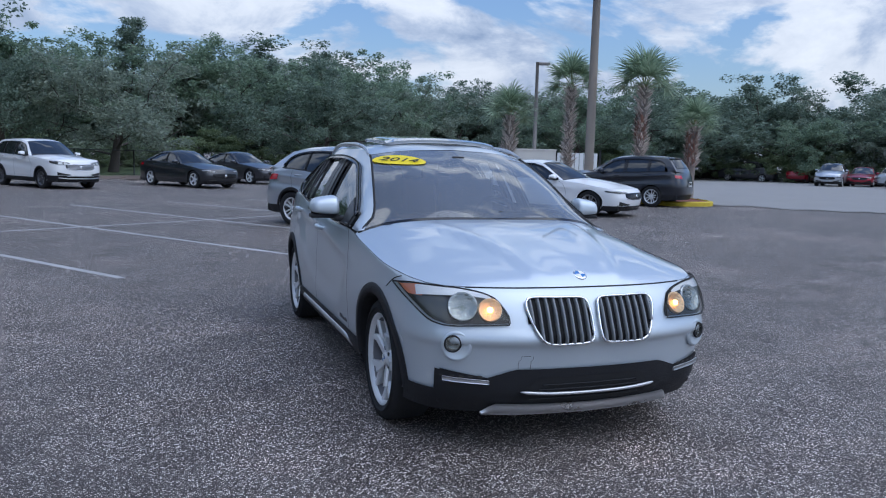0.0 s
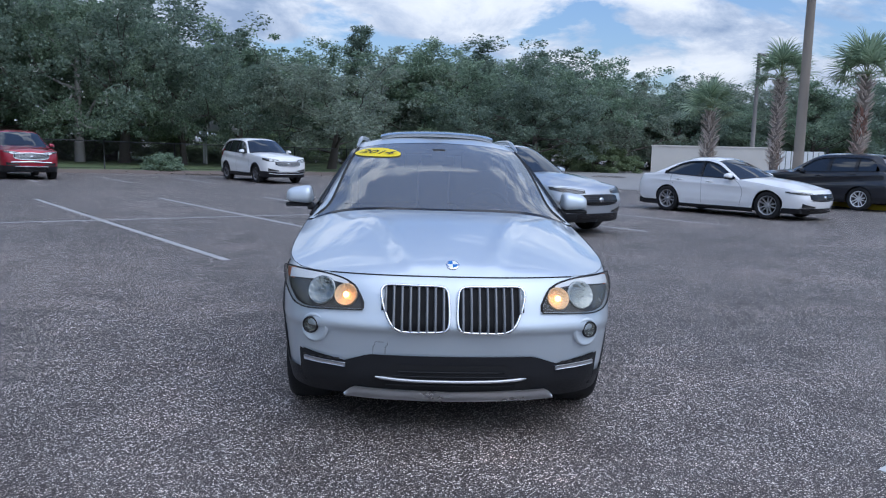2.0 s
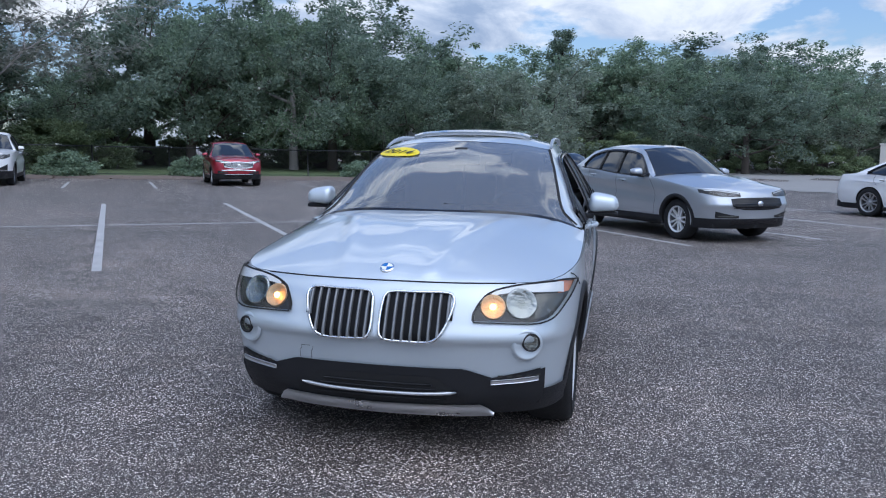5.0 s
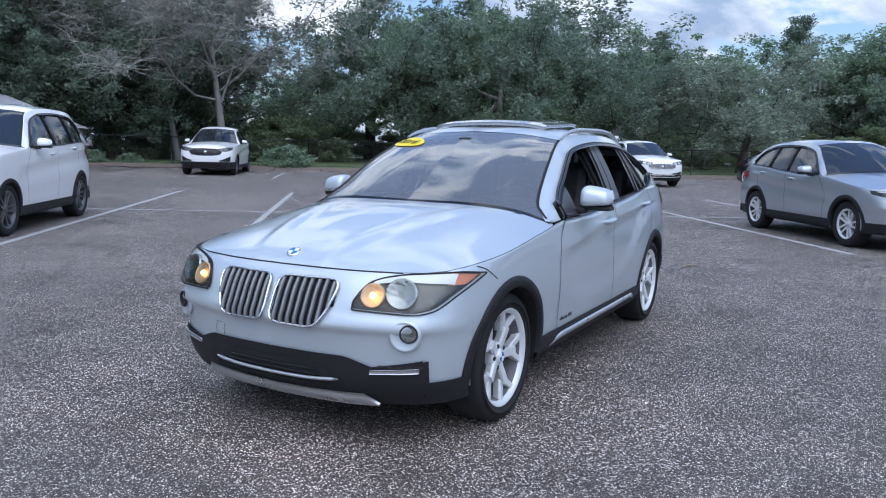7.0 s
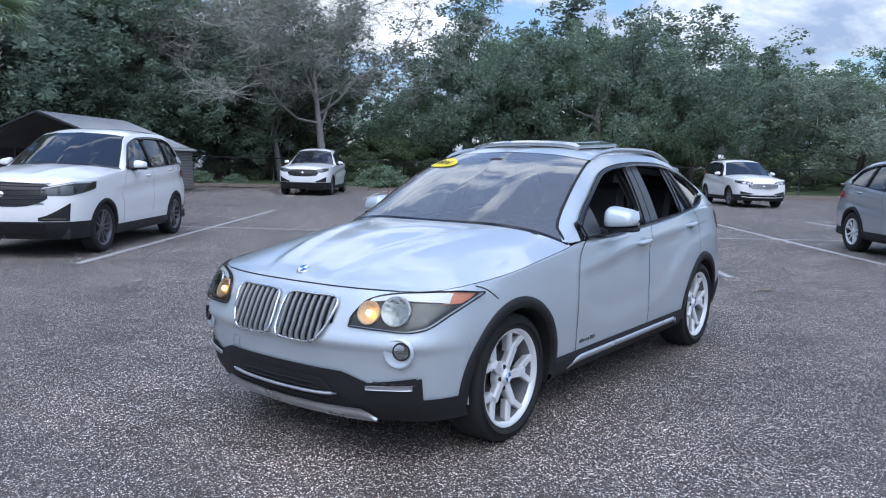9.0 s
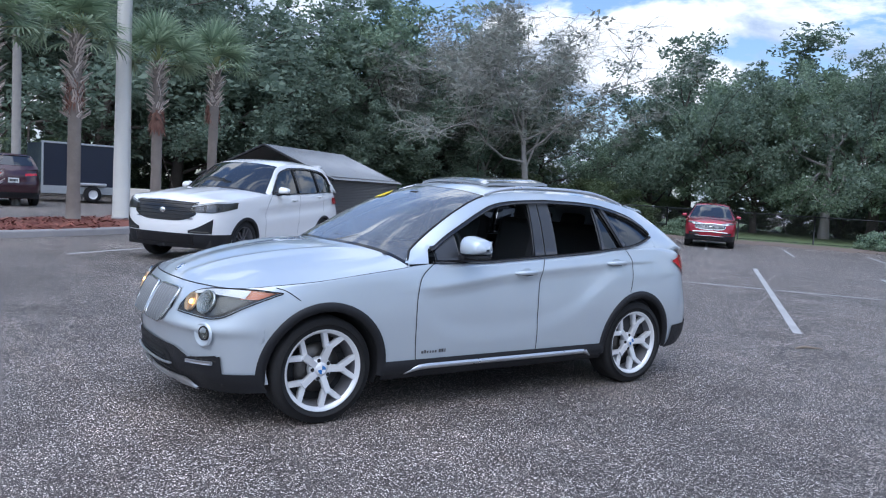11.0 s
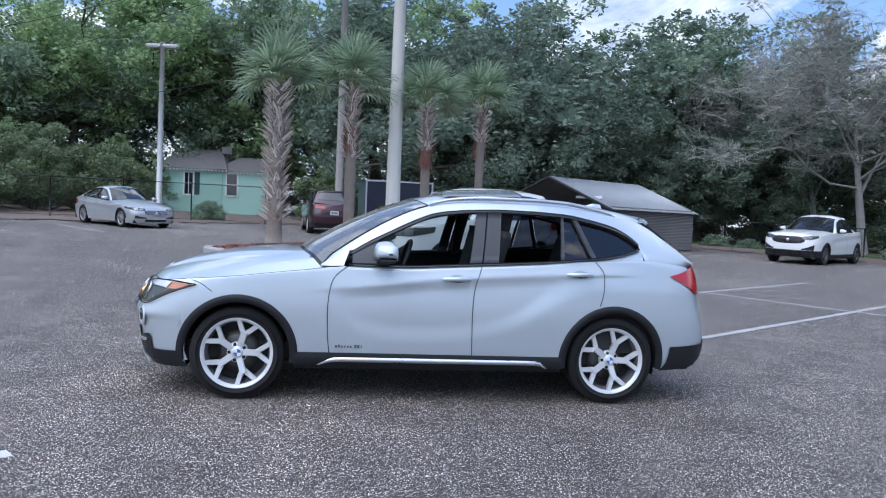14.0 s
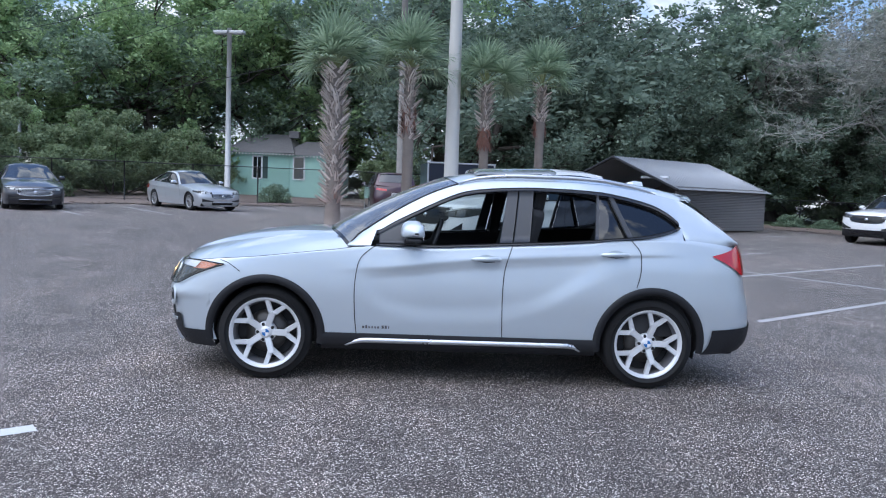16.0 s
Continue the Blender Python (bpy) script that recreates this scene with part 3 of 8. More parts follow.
        for i, x in enumerate(xs):
            for j, z in enumerate(np.linspace(lo(x), hi(x), m)):
                P[i, j] = (x, s.y_front(x, z) - off, z)
        return P


def wheel(parent, q, at, right=False, style="y5", mats=("rubber", "alloy")):
    """A wheel of tyre, rim, disc and hub; its outer face towards +x, or -x on the right."""
    R, r, w = q["tyre"], q["rim"], q.get("tyre_w", 0.215)
    root = empty("wheel")
    root.parent = parent
    root.matrix_local = Matrix.Translation(at) @ (Matrix.Rotation(math.pi, 4, "Z") if right else Matrix.Identity(4))
    h = w / 2
    key = (R, r, w, style)
    if key not in WHEELS:
        V, F = lathe([(r - 0.012, -h * 0.9), (r + 0.01, -h * 0.96), (R - 0.05, -h), (R - 0.018, -h * 0.93), (R - 0.003, -h * 0.75), (R, -h * 0.4), (R, h * 0.4), (R - 0.003, h * 0.75), (R - 0.018, h * 0.93),
                      (R - 0.05, h), (r + 0.03, h * 1.0), (r + 0.008, h * 0.96), (r - 0.006, h * 0.86)], 56)
        tyre_me = mesh_of("tyre", V, F)
        V, F = lathe([(r - 0.010, -h * 0.8), (r - 0.035, -h * 0.6), (r - 0.045, 0), (r - 0.032, h * 0.50), (r - 0.026, h * 0.70)], 56)
        barrel_me = mesh_of("barrel", V, F)
        V, F = lathe([(r - 0.026, h * 0.70), (r - 0.018, h * 0.80), (r - 0.006, h * 0.90), (r + 0.006, h * 0.90), (r + 0.004, h * 0.80)], 56)
        rim_me = mesh_of("rim", V, F)
        bm = bmesh.new()
        if style == "y5":
            segs = [((0.040, 0.0), (r * 0.60, 0.0), 0.024, 0.024), ((r * 0.54, 0.006), (r - 0.006, 0.083), 0.020, 0.0165), ((r * 0.54, -0.006), (r - 0.006, -0.083), 0.020, 0.0165)]
        elif style == "twin":
            segs = [((0.04, 0.02), (r - 0.012, 0.050), 0.018, 0.015), ((0.04, -0.02), (r - 0.012, -0.050), 0.018, 0.015)]
        else:
            segs = [((0.04, 0.0), (r - 0.012, 0.0), 0.040, 0.026)]
        for (a0, b0), (a1, b1), w0, w1 in segs:
            d = Vector((0, a1 - a0, b1 - b0)).normalized()
            sd = Vector((0, -d.z, d.y))
            ring = []
            for (aa, bb), ww, xo in (((a0, b0), w0, h * 0.62), ((a1, b1), w1, h * 0.80)):
                c = Vector((xo, aa, bb))
                ring.append([bm.verts.new((c + sd * ww + Vector((-0.012, 0, 0)))), bm.verts.new((c + sd * ww * 0.78)), bm.verts.new((c - sd * ww * 0.78)),
                             bm.verts.new((c - sd * ww + Vector((-0.012, 0, 0)))), bm.verts.new((c - sd * ww * 0.7 + Vector((-0.045, 0, 0)))), bm.verts.new((c + sd * ww * 0.7 + Vector((-0.045, 0, 0))))])
            for i in range(6):
                bm.faces.new((ring[0][i], ring[1][i], ring[1][(i + 1) % 6], ring[0][(i + 1) % 6]))
            bm.faces.new(ring[1][::-1])
            bm.faces.new(ring[0])
        bmesh.ops.recalc_face_normals(bm, faces=bm.faces)
        sp_me = bpy.data.meshes.new("spoke")
        bm.to_mesh(sp_me)
        bm.free()
        V, F = lathe([(0.0, h * 0.72), (0.030, h * 0.72), (0.034, h * 0.68), (0.036, h * 0.63), (0.066, h * 0.60), (0.074, h * 0.52), (0.074, h * 0.2)], 30)
        hub_me = mesh_of("hub", V, F)
        V, F = lathe([(0.06, h * 0.05), (r * 0.60, h * 0.05), (r * 0.60, -h * 0.05), (0.06, -h * 0.05)], 40)
        disc_me = mesh_of("brake_disc", V, F)
        # dark disc added for the shade between the spokes
        V, F = lathe([(0.0, -h * 0.2), (r - 0.045, -h * 0.2)], 30)
        back_me = mesh_of("wheel_back", V, F)
        WHEELS[key] = (tyre_me, rim_me, sp_me, hub_me, disc_me, back_me, barrel_me)
    t, ri, sp, hb, dc, bk, ba = WHEELS[key]
    alloy = M[mats[1]]
    put("tyre", t, M["rubber"], root)
    put("rim", ri, alloy, root)
    for nm, me, mt in (("hub", hb, alloy), ("barrel", ba, M["barrel"]), ("brake_disc", dc, M["disc"]), ("wheel_back", bk, M["seam"])):
        put(nm, me, mt, root)
    for k in range(5):
        put("spoke", sp, alloy, root).matrix_local = Matrix.Rotation(2 * math.pi * k / 5, 4, "X")
    if style == "y5":
        if "roundel" not in WHEELS:
            me = bpy.data.meshes.new("hub_cap")
            V, F = [(0, 0, 0)], []
            for k in range(24):
                V.append((0, 0.026 * math.cos(k * math.pi / 12), 0.026 * math.sin(k * math.pi / 12)))
            for k in range(24):
                F.append((0, 1 + k, 1 + (k + 1) % 24))
            me.from_pydata(V, [], F)
            me.materials.append(M["roundel_blue"])
            me.materials.append(M["roundel_white"])
            for k, p in enumerate(me.polygons):
                p.material_index = (k // 6) % 2
            # raised dark cone imitates a shaded bolt hole of the hub
            hole_bm = bmesh.new()
            bmesh.ops.create_cone(hole_bm, cap_ends=True, segments=10, radius1=0.013, radius2=0.012, depth=0.02, matrix=Matrix.Translation((h * 0.54, 0.057, 0)) @ Matrix.Rotation(math.pi / 2, 4, "Y"))
            bme = bpy.data.meshes.new("wheel_bolt")
            hole_bm.to_mesh(bme)
            hole_bm.free()
            WHEELS["roundel"] = (me, bme)
        c = new("hub_cap", WHEELS["roundel"][0])
        c.parent = root
        c.location = (h * 0.725, 0, 0)
        for k in range(5):
            put("wheel_bolt", WHEELS["roundel"][1], M["seam"], root).matrix_local = Matrix.Rotation(2 * math.pi * (k + 0.5) / 5, 4, "X")
    return root


WHEELS = {}


def mirror_part(parent, b, y, z, mats, size=1.0):
    """Two door mirrors: shell, dark base and glass."""
    for e in (1, -1):
        x0 = b.upper_x(y, z - 0.02)
        root = empty("door_mirror")
        root.parent = parent
        P = np.zeros((14, 20, 3))
        for i, u in enumerate(np.linspace(0, 1, 14)):
            k = max(0.02, 1 - abs(2 * u - 1) ** 6) ** 0.45
            for j in range(20):
                w = 2 * math.pi * j / 20
                c, sn = math.cos(w), math.sin(w)
                cy = abs(c) ** 0.7 * (1 if c > 0 else -1)
                cz = abs(sn) ** 0.7 if sn > 0 else -0.42 * abs(sn) ** 0.35
                P[i, j] = (e * (x0 + 0.035 + 0.195 * size * u), y + 0.02 * u + (cy * 0.098 if cy < 0 else cy * 0.060) * k * size, z + 0.045 + cz * 0.092 * k * size * (1 - 0.34 * u ** 1.6))
        V = P.reshape(-1, 3)
        F = grid_faces(14, 20, e < 0, True)
        put("mirror_shell", mesh_of("mirror_shell", V, F), M[mats], root)
        bm = bmesh.new()
        box(bm, (0.19 * size, 0.105, 0.026), (e * (x0 + 0.13), y + 0.002, z - 0.002), bevel=0.011)
        box(bm, (0.12, 0.09, 0.034), (e * (x0 + 0.015), y - 0.02, z - 0.018), bevel=0.012)
        part("mirror_base", bm, M["cladding"], root)
        bm = bmesh.new()
        box(bm, (0.145 * size, 0.006, 0.10 * size), (e * (x0 + 0.135), y + 0.066 * size, z + 0.055), bevel=0.002)
        part("mirror_glass", bm, M["chrome"], root)


def build_car(name, q, at, heading, label, paint_mat, category="car", group="parked cars", glassy=None, detail=1):
    """A car from its profiles, standing at a place of the lot with its nose towards heading."""
    b = Body(q)
    ang = math.atan2(heading[0], -heading[1])
    # lean with the ground
    R2 = Matrix.Rotation(ang, 2)
    f = Vector((math.sin(ang), -math.cos(ang)))
    l = Vector((math.cos(ang), math.sin(ang)))
    zf, zb = (gz(at[0] + f.x * k, at[1] + f.y * k) for k in (1.35, -1.35))
    zl, zr = (gz(at[0] + l.x * k, at[1] + l.y * k) for k in (0.8, -0.8))
    tilt = math.atan2(zb - zf, 2.7)
    rollv = math.atan2(zl - zr, 1.6)
    root = empty(name, Matrix.Translation((at[0], at[1], (zf + zb + zl + zr) / 4)) @ Matrix.Rotation(ang, 4, "Z") @ Matrix.Rotation(tilt, 4, "X") @ Matrix.Rotation(-rollv, 4, "Y"), label, category, group)
    pm = M[paint_mat]
    gl = M[glassy or "dark_glass"]
    P = b.skin(q.get("rows", 26))
    skip = [i for i in range(len(P) - 1) if abs(P[i + 1, 0, 2] - P[i, 0, 2]) > 0.03 and abs(P[i + 1, -1, 1] - P[i, -1, 1]) < 0.002]
    for i in skip:
        # close the seam where the sill steps up to the arch
        outer, inner = (i, i + 1) if P[i, 0, 2] < P[i + 1, 0, 2] else (i + 1, i)
        P[outer, 1:] = P[inner, 1:]
    sheet("body", P, pm, root, mirror=True, flip=True, skip=skip)
    E = P[:, -1]
    # hood
    ycow = q["cowl"]
    ne = len(E)
    icorner = int(np.argmin(abs(E[:ne // 2, 0] - q.get("hood_x", 0.66))))
    icowl = int(np.argmin(abs(E[:ne // 2 + 20, 1] - q["cowl_side"])))
    n, m = q.get("hood_n", 14), 22

    def along(C, k):
        return curve_pts(C[:: max(1, len(C) // 24)].tolist() + [C[-1].tolist()], k) if len(C) > 30 else curve_pts(C, k)

    c0 = curve_pts(E[:icorner + 1], n)
    d1 = curve_pts(E[icorner:icowl + 1], m)
    zcow = q["cowl_z"]
    hood_z = table([(c0[0][1], c0[0][2])] + q["hood"] + [(ycow, zcow)])
    d0 = np.array([(0, y, float(hood_z(y))) for y in np.linspace(c0[0][1], ycow, m)])
    c1 = curve_pts([(0, ycow, zcow)] + q["cowl_pts"] + [tuple(d1[-1])], n) if "cowl_pts" in q else curve_pts([(0, ycow, zcow), (d1[-1][0] * 0.55, ycow + 0.28 * (d1[-1][1] - ycow), zcow + 0.3 * (d1[-1][2] - zcow)), tuple(d1[-1])], n)
    H = coons(c0, c1, d0, d1)
    for i in range(m):
        t = i / (m - 1)
        for j in range(n):
            x = H[i, j, 0]
            k = q.get("ridge", 0.020) * math.sin(math.pi * min(1, t * 1.05)) ** 0.6 if 0 < t < 1 else 0
            xr = q.get("ridge_x", 0.32) + q.get("ridge_run", 0.20) * t
            H[i, j, 2] += k * math.exp(-((x - xr) / (0.06 if x < xr else q.get("ridge_w", 0.032))) ** 2) + 0.6 * k * max(0, 1 - (x / xr) ** 2 if x < xr else 0)
            u = j / (n - 1)
            H[i, j, 2] += q.get("crown", 0.02) * math.sin(math.pi * u) * math.sin(math.pi * min(t, 1)) * 0.6
    hood = sheet("hood", both(H), pm, root)
    # windscreen, roof, back window
    tops = lambda a, z_, k: np.array([b.top(y) for y in np.linspace(a, z_, k)])
    yrf, yrr, yend = q["roof_front"], q["roof_rear"], q["top_z"][-1][0]
    crown = q.get("roof_crown", 0.055)
    wsl = tops(q["cowl_side"], yrf, m)
    wsl[0] = d1[-1]
    zf0 = wsl[-1][2] + crown
    yfc = yrf - 0.10
    w1 = curve_pts([(0, yfc, zf0), (wsl[-1][0] * 0.6, yfc + 0.035, zf0 - 0.018), tuple(wsl[-1])], n)
    wc = np.array([(0, ycow + (yfc - ycow) * t, zcow + (zf0 - zcow) * t + 0.03 * math.sin(math.pi * t)) for t in np.linspace(0, 1, m)])
    ws = coons(c1, w1, wc, wsl)
    slim = q.get("pillar", 0.42)
    inner = ws[:, -1] + (ws[:, -2] - ws[:, -1]) * slim
    ws[:, -2] = inner
    ws[1] = ws[0] + (ws[1] - ws[0]) * q.get("frit", 1.0)
    ws[-2] = ws[-1] + (ws[-2] - ws[-1]) * q.get("frit", 1.0)
    wg = both(ws[1:-1, :-1])
    for k in (0, -2):
        band = ws[k:k + 2, :-1] if k == 0 else ws[-2:, :-1]
        sheet("windscreen_edge", both(band), M["gloss_black"], root)
    sheet("windscreen", wg, gl if glassy is None else M["tint"], root)
    # painted pillar and black edge beside the glass
    pil = np.stack([ws[:, -2], ws[:, -1]], 1)
    for e in (1, -1):
        sheet("windscreen_pillar", pil * [e, 1, 1], pm, root, flip=e < 0)
        tube_part("windscreen_seal", [Vector((e * p[0], p[1], p[2])) for p in ws[1:-1, -2]], 0.009, M["seam"], root, 5)
    rl = tops(yrf, yrr, m)
    rz = table([(yfc, zf0)] + q["roof"])
    ryc = q["roof"][-1][0]
    rd0 = np.array([(0, y, float(rz(y))) for y in np.linspace(yfc, ryc, m)])
    r1 = curve_pts([(0, ryc, float(rz(ryc))), (rl[-1][0] * 0.6, ryc - 0.35 * (ryc - yrr), float(rz(ryc)) - 0.35 * (float(rz(ryc)) - rl[-1][2])), tuple(rl[-1])], n)
    RF = coons(w1, r1, rd0, rl)
    for i in range(1, m - 1):
        for j in range(1, n - 1):
            RF[i, j, 2] += 0.012 * math.sin(math.pi * j / (n - 1))
    sheet("roof", both(RF), pm, root)
    hl_ = tops(yrr, yend, m)
    iback = int(np.argmin(abs(E[ne // 2:, 1] - yend) + (E[ne // 2:, 0] < 0.35) * 9)) + ne // 2
    if q.get("deck"):
        # three-box tail: back window ends on a deck
        ydk, zdk = q["deck"]
        hl_[-1] = E[iback]
        dk0 = curve_pts([(0, ydk, zdk), (hl_[-1][0] * 0.6, ydk - 0.3 * (ydk - yend), zdk - 0.3 * (zdk - hl_[-1][2])), tuple(hl_[-1])], n)
        hc = np.array([(0, ryc + (ydk - ryc) * t, float(rz(ryc)) + (zdk - float(rz(ryc))) * t + 0.03 * math.sin(math.pi * t)) for t in np.linspace(0, 1, m)])
        sheet("rear_window", both(coons(r1, dk0, hc, hl_)[:, :-1]), M["dark_glass"], root)
        hp = coons(r1, dk0, hc, hl_)
        sheet("rear_pillar", np.stack([hp[:, -2], hp[:, -1]], 1), pm, root, mirror=True)
        icr = int(np.argmin(abs(E[ne // 2:, 0] - q.get("hood_x", 0.66)) + (E[ne // 2:, 1] < 1.2) * 9)) + ne // 2
        dd1 = curve_pts(E[iback:icr + 1], m)
        dc1 = curve_pts(E[icr:][::-1], n)
        dd0 = np.array([(0, ydk + (dc1[0][1] - ydk) * t, zdk + (dc1[0][2] - zdk) * t + 0.02 * math.sin(math.pi * t)) for t in np.linspace(0, 1, m)])
        sheet("boot_lid", both(coons(dk0, dc1, dd0, dd1)), pm, root)
    else:
        hl_[-1] = E[iback]
        e1 = curve_pts(E[iback:][::-1], n)
        hc = np.array([(0, ryc + (e1[0][1] - ryc) * t, float(rz(ryc)) + (e1[0][2] - float(rz(ryc))) * t + 0.02 * math.sin(math.pi * t)) for t in np.linspace(0, 1, m)])
        HT = coons(r1, e1, hc, hl_)
        sheet("tailgate", both(HT), pm, root)
        g = HT[2:m - 6, :n - 2] + [0, 0.008, 0.006]
        sheet("rear_window", both(g), M["dark_glass"], root)
        g2 = HT[0:3, :n - 1].copy()
        g2[0] += [0, 0.0, 0.004]
        g2[1] += [0, 0.022, 0.012]
        g2[2] += [0, 0.026, 0.004]
        sheet("spoiler", both(g2), pm, root, thick=0.012)
    # side of the cabin
    y0, y1 = q["dlo"]
    belt_z = lambda y: float(b.shoulder(y))
    frame = q.get("frame", 0.022)
    ya, lift = q.get("dlo_rise", (y1, 0.0))
    wlo = lambda y: belt_z(y) + 0.012 + lift * max(0.0, (y - ya) / max(y1 - ya, 0.01)) ** 2
    whi = lambda y: max(float(b.dlo(y)), wlo(y) + 0.002)
    topz = lambda y: float(b.topz(y))
    fz = lambda y: max(belt_z(y), min(topz(y), whi(y) + frame)) if y0 - 0.03 < y < y1 + 0.03 else belt_z(y)
    ys0 = q["cowl_side"]
    rail = np.zeros((90, 8, 3))
    for i, y in enumerate(np.linspace(ys0, yend, 90)):
        lo, hi = fz(y) - (0.024 if y > y1 else 0.0), topz(y)
        for j, z in enumerate(np.linspace(lo, max(hi, lo + 0.001), 8)):
            rail[i, j] = (b.upper_x(y, z), y, z)
        rail[i, -1] = b.top(y)
    for e in (1, -1):
        sheet("roof_side", rail * [e, 1, 1], pm, root, flip=e > 0)
    # black window frame, drawn as rings of thin strips
    def strip2(f0, f1, off):
        P2 = np.zeros((70, 2, 3))
        for i, y in enumerate(np.linspace(y0 - 0.02, y1 + q.get("dlo_over", 0.02), 70)):
            a, c = f0(y), f1(y)
            P2[i, 0], P2[i, 1] = (b.upper_x(y, a) + off, y, a), (b.upper_x(y, c) + off, y, c)
        return P2
    for e in (1, -1):
        sheet("window_frame_top", strip2(whi, lambda y: min(whi(y) + frame + 0.004, max(topz(y), whi(y))), 0.002) * [e, 1, 1], M[q.get("frame_mat", "gloss_black")], root, flip=e > 0, thick=0.02)
        sheet("window_frame_bottom", strip2(lambda y: wlo(y) - 0.016, wlo, 0.004) * [e, 1, 1], M[q.get("frame_mat", "gloss_black")], root, flip=e > 0, thick=0.02)
    if lift:
        filler = b.ribbon(ya, y1 + 0.03, lambda y: belt_z(y) - 0.01, lambda y: wlo(y) - 0.008, 12, 4)
        for e in (1, -1):
            sheet("quarter_filler", filler * [e, 1, 1], pm, root, flip=e > 0)
    for pane in q["panes"]:
        (a0, a1, kind) = pane[:3]
        lean = pane[3] if len(pane) > 3 else (0.0, 0.0)
        sides = (1, -1)
        if kind == "open":
            sides = (-1,)
        P3 = np.zeros((22, 8, 3))
        for i, u in enumerate(np.linspace(0, 1, 22)):
            for j, t in enumerate(np.linspace(0, 1, 8)):
                y = a0 + (a1 - a0) * u + (lean[0] * (1 - u) + lean[1] * u) * t
                z = wlo(y) + (whi(y) - wlo(y)) * t
                off = 0.004 if kind == "post" else -0.006
                P3[i, j] = (b.upper_x(y, z) + off, y, z)
        nm = "window_post" if kind == "post" else "side_window"
        mt = M[q.get("post_mat", "gloss_black")] if kind == "post" else (M["tint_side"] if kind == "open" else M["tint_dark"] if glassy else gl)
        for e in sides:
            sheet(nm, P3 * [e, 1, 1], mt, root, flip=e > 0, thick=0.02 if kind == "post" else 0.0)
    # cladding round the arches and along the sill
    Ra, zc = q["arch"], q["tyre"]
    cl, lip = q.get("clad", 0.045), q.get("arch_lip", 0.006)
    if cl:
        for yw in (b.wf, b.wr):
            A = np.zeros((34, 4, 3))
            lim = math.asin(min(0.99, (q["tyre"] - b.sill) / Ra))
            for i, w in enumerate(np.linspace(-lim, math.pi + lim, 34)):
                for j, rr in enumerate((Ra - lip, Ra - lip + 0.004, Ra + cl - 0.006, Ra + cl)):
                    y, z = yw - rr * math.cos(w), zc + rr * math.sin(w)
                    A[i, j] = (b.x_at(y, max(z, b.sill)) + (-0.050, 0.009, 0.009, 0.001)[j], y, z)
            for e in (1, -1):
                sheet("arch_trim", A * [e, 1, 1], M[q.get("clad_mat", "cladding")], root, flip=e > 0)
    sl = q.get("sill_clad", 0.09)
    if sl:
        ya, yb = b.wf + Ra + 0.004, b.wr - Ra - 0.004
        zs = b.sill
        S = np.zeros((30, 5, 3))
        for i, y in enumerate(np.linspace(ya, yb, 30)):
            for j, (dz, off) in enumerate(((sl, 0.004), (sl - 0.02, 0.012), (0.02, 0.012), (-0.035, -0.01), (-0.05, -0.08))):
                S[i, j] = (b.x_at(y, max(zs + dz, zs)) + off, y, zs + dz)
        for e in (1, -1):
            sheet("sill_cladding", S * [e, 1, 1], M[q.get("clad_mat", "cladding")], root, flip=e < 0)
    # under body and wheel housings
    bm = bmesh.new()
    box(bm, (2 * (b.W - 0.16), q["nose"][1][1] + q["tail"][1][1] - 0.35, 0.16), (0, (q["tail"][1][1] - q["nose"][1][1]) / 2, b.sill + 0.06), bevel=0.03)
    part("underbody", bm, M["seam"], root)
    for yw in (b.wf, b.wr):
        for e in (1, -1):
            Wl = np.zeros((16, 3, 3))
            for i, w in enumerate(np.linspace(-0.3, math.pi + 0.3, 16)):
                y, z = yw - (Ra - lip + 0.002) * math.cos(w), zc + (Ra - lip + 0.002) * math.sin(w)
                for j, x in enumerate((b.x_at(y, max(z, b.sill)) - 0.006, b.W - 0.33)):
                    Wl[i, j] = (e * x, y, z)
                Wl[i, 2] = (e * (b.W - 0.33), yw - 0.05 * math.cos(w), zc + 0.05 * math.sin(w))
            sheet("wheel_housing", Wl, M["seam"], root, flip=e < 0)
            wheel(root, q, (e * (b.W - q.get("tyre_w", 0.215) / 2 - q.get("inset", 0.012)), yw, q["tyre"]), e < 0, q.get("wheel", "twin"), ("rubber", q.get("wheel_mat", "alloy")))
    # door seams and handles
    def seam(pts, w=0.006):
        P4 = np.zeros((len(pts), 2, 3))
        for i, (y, z) in enumerate(pts):
            j = min(i + 1, len(pts) - 1)
            k = max(i - 1, 0)
            d = Vector((pts[j][0] - pts[k][0], pts[j][1] - pts[k][1])).normalized()
            for a, sgn in ((0, -1), (1, 1)):
                yy, zz = y - d.y * w / 2 * sgn, z + d.x * w / 2 * sgn
                P4[i, a] = (b.x_at(yy, min(zz, belt_z(yy))) + 0.0025, yy, zz)
        return P4
    for line in q["seams"]:
        C = curve_pts(line, 26)
        for e in (1, -1):
            sheet("door_seam", seam([tuple(c) for c in C]) * [e, 1, 1], M["seam"], root, flip=e > 0)
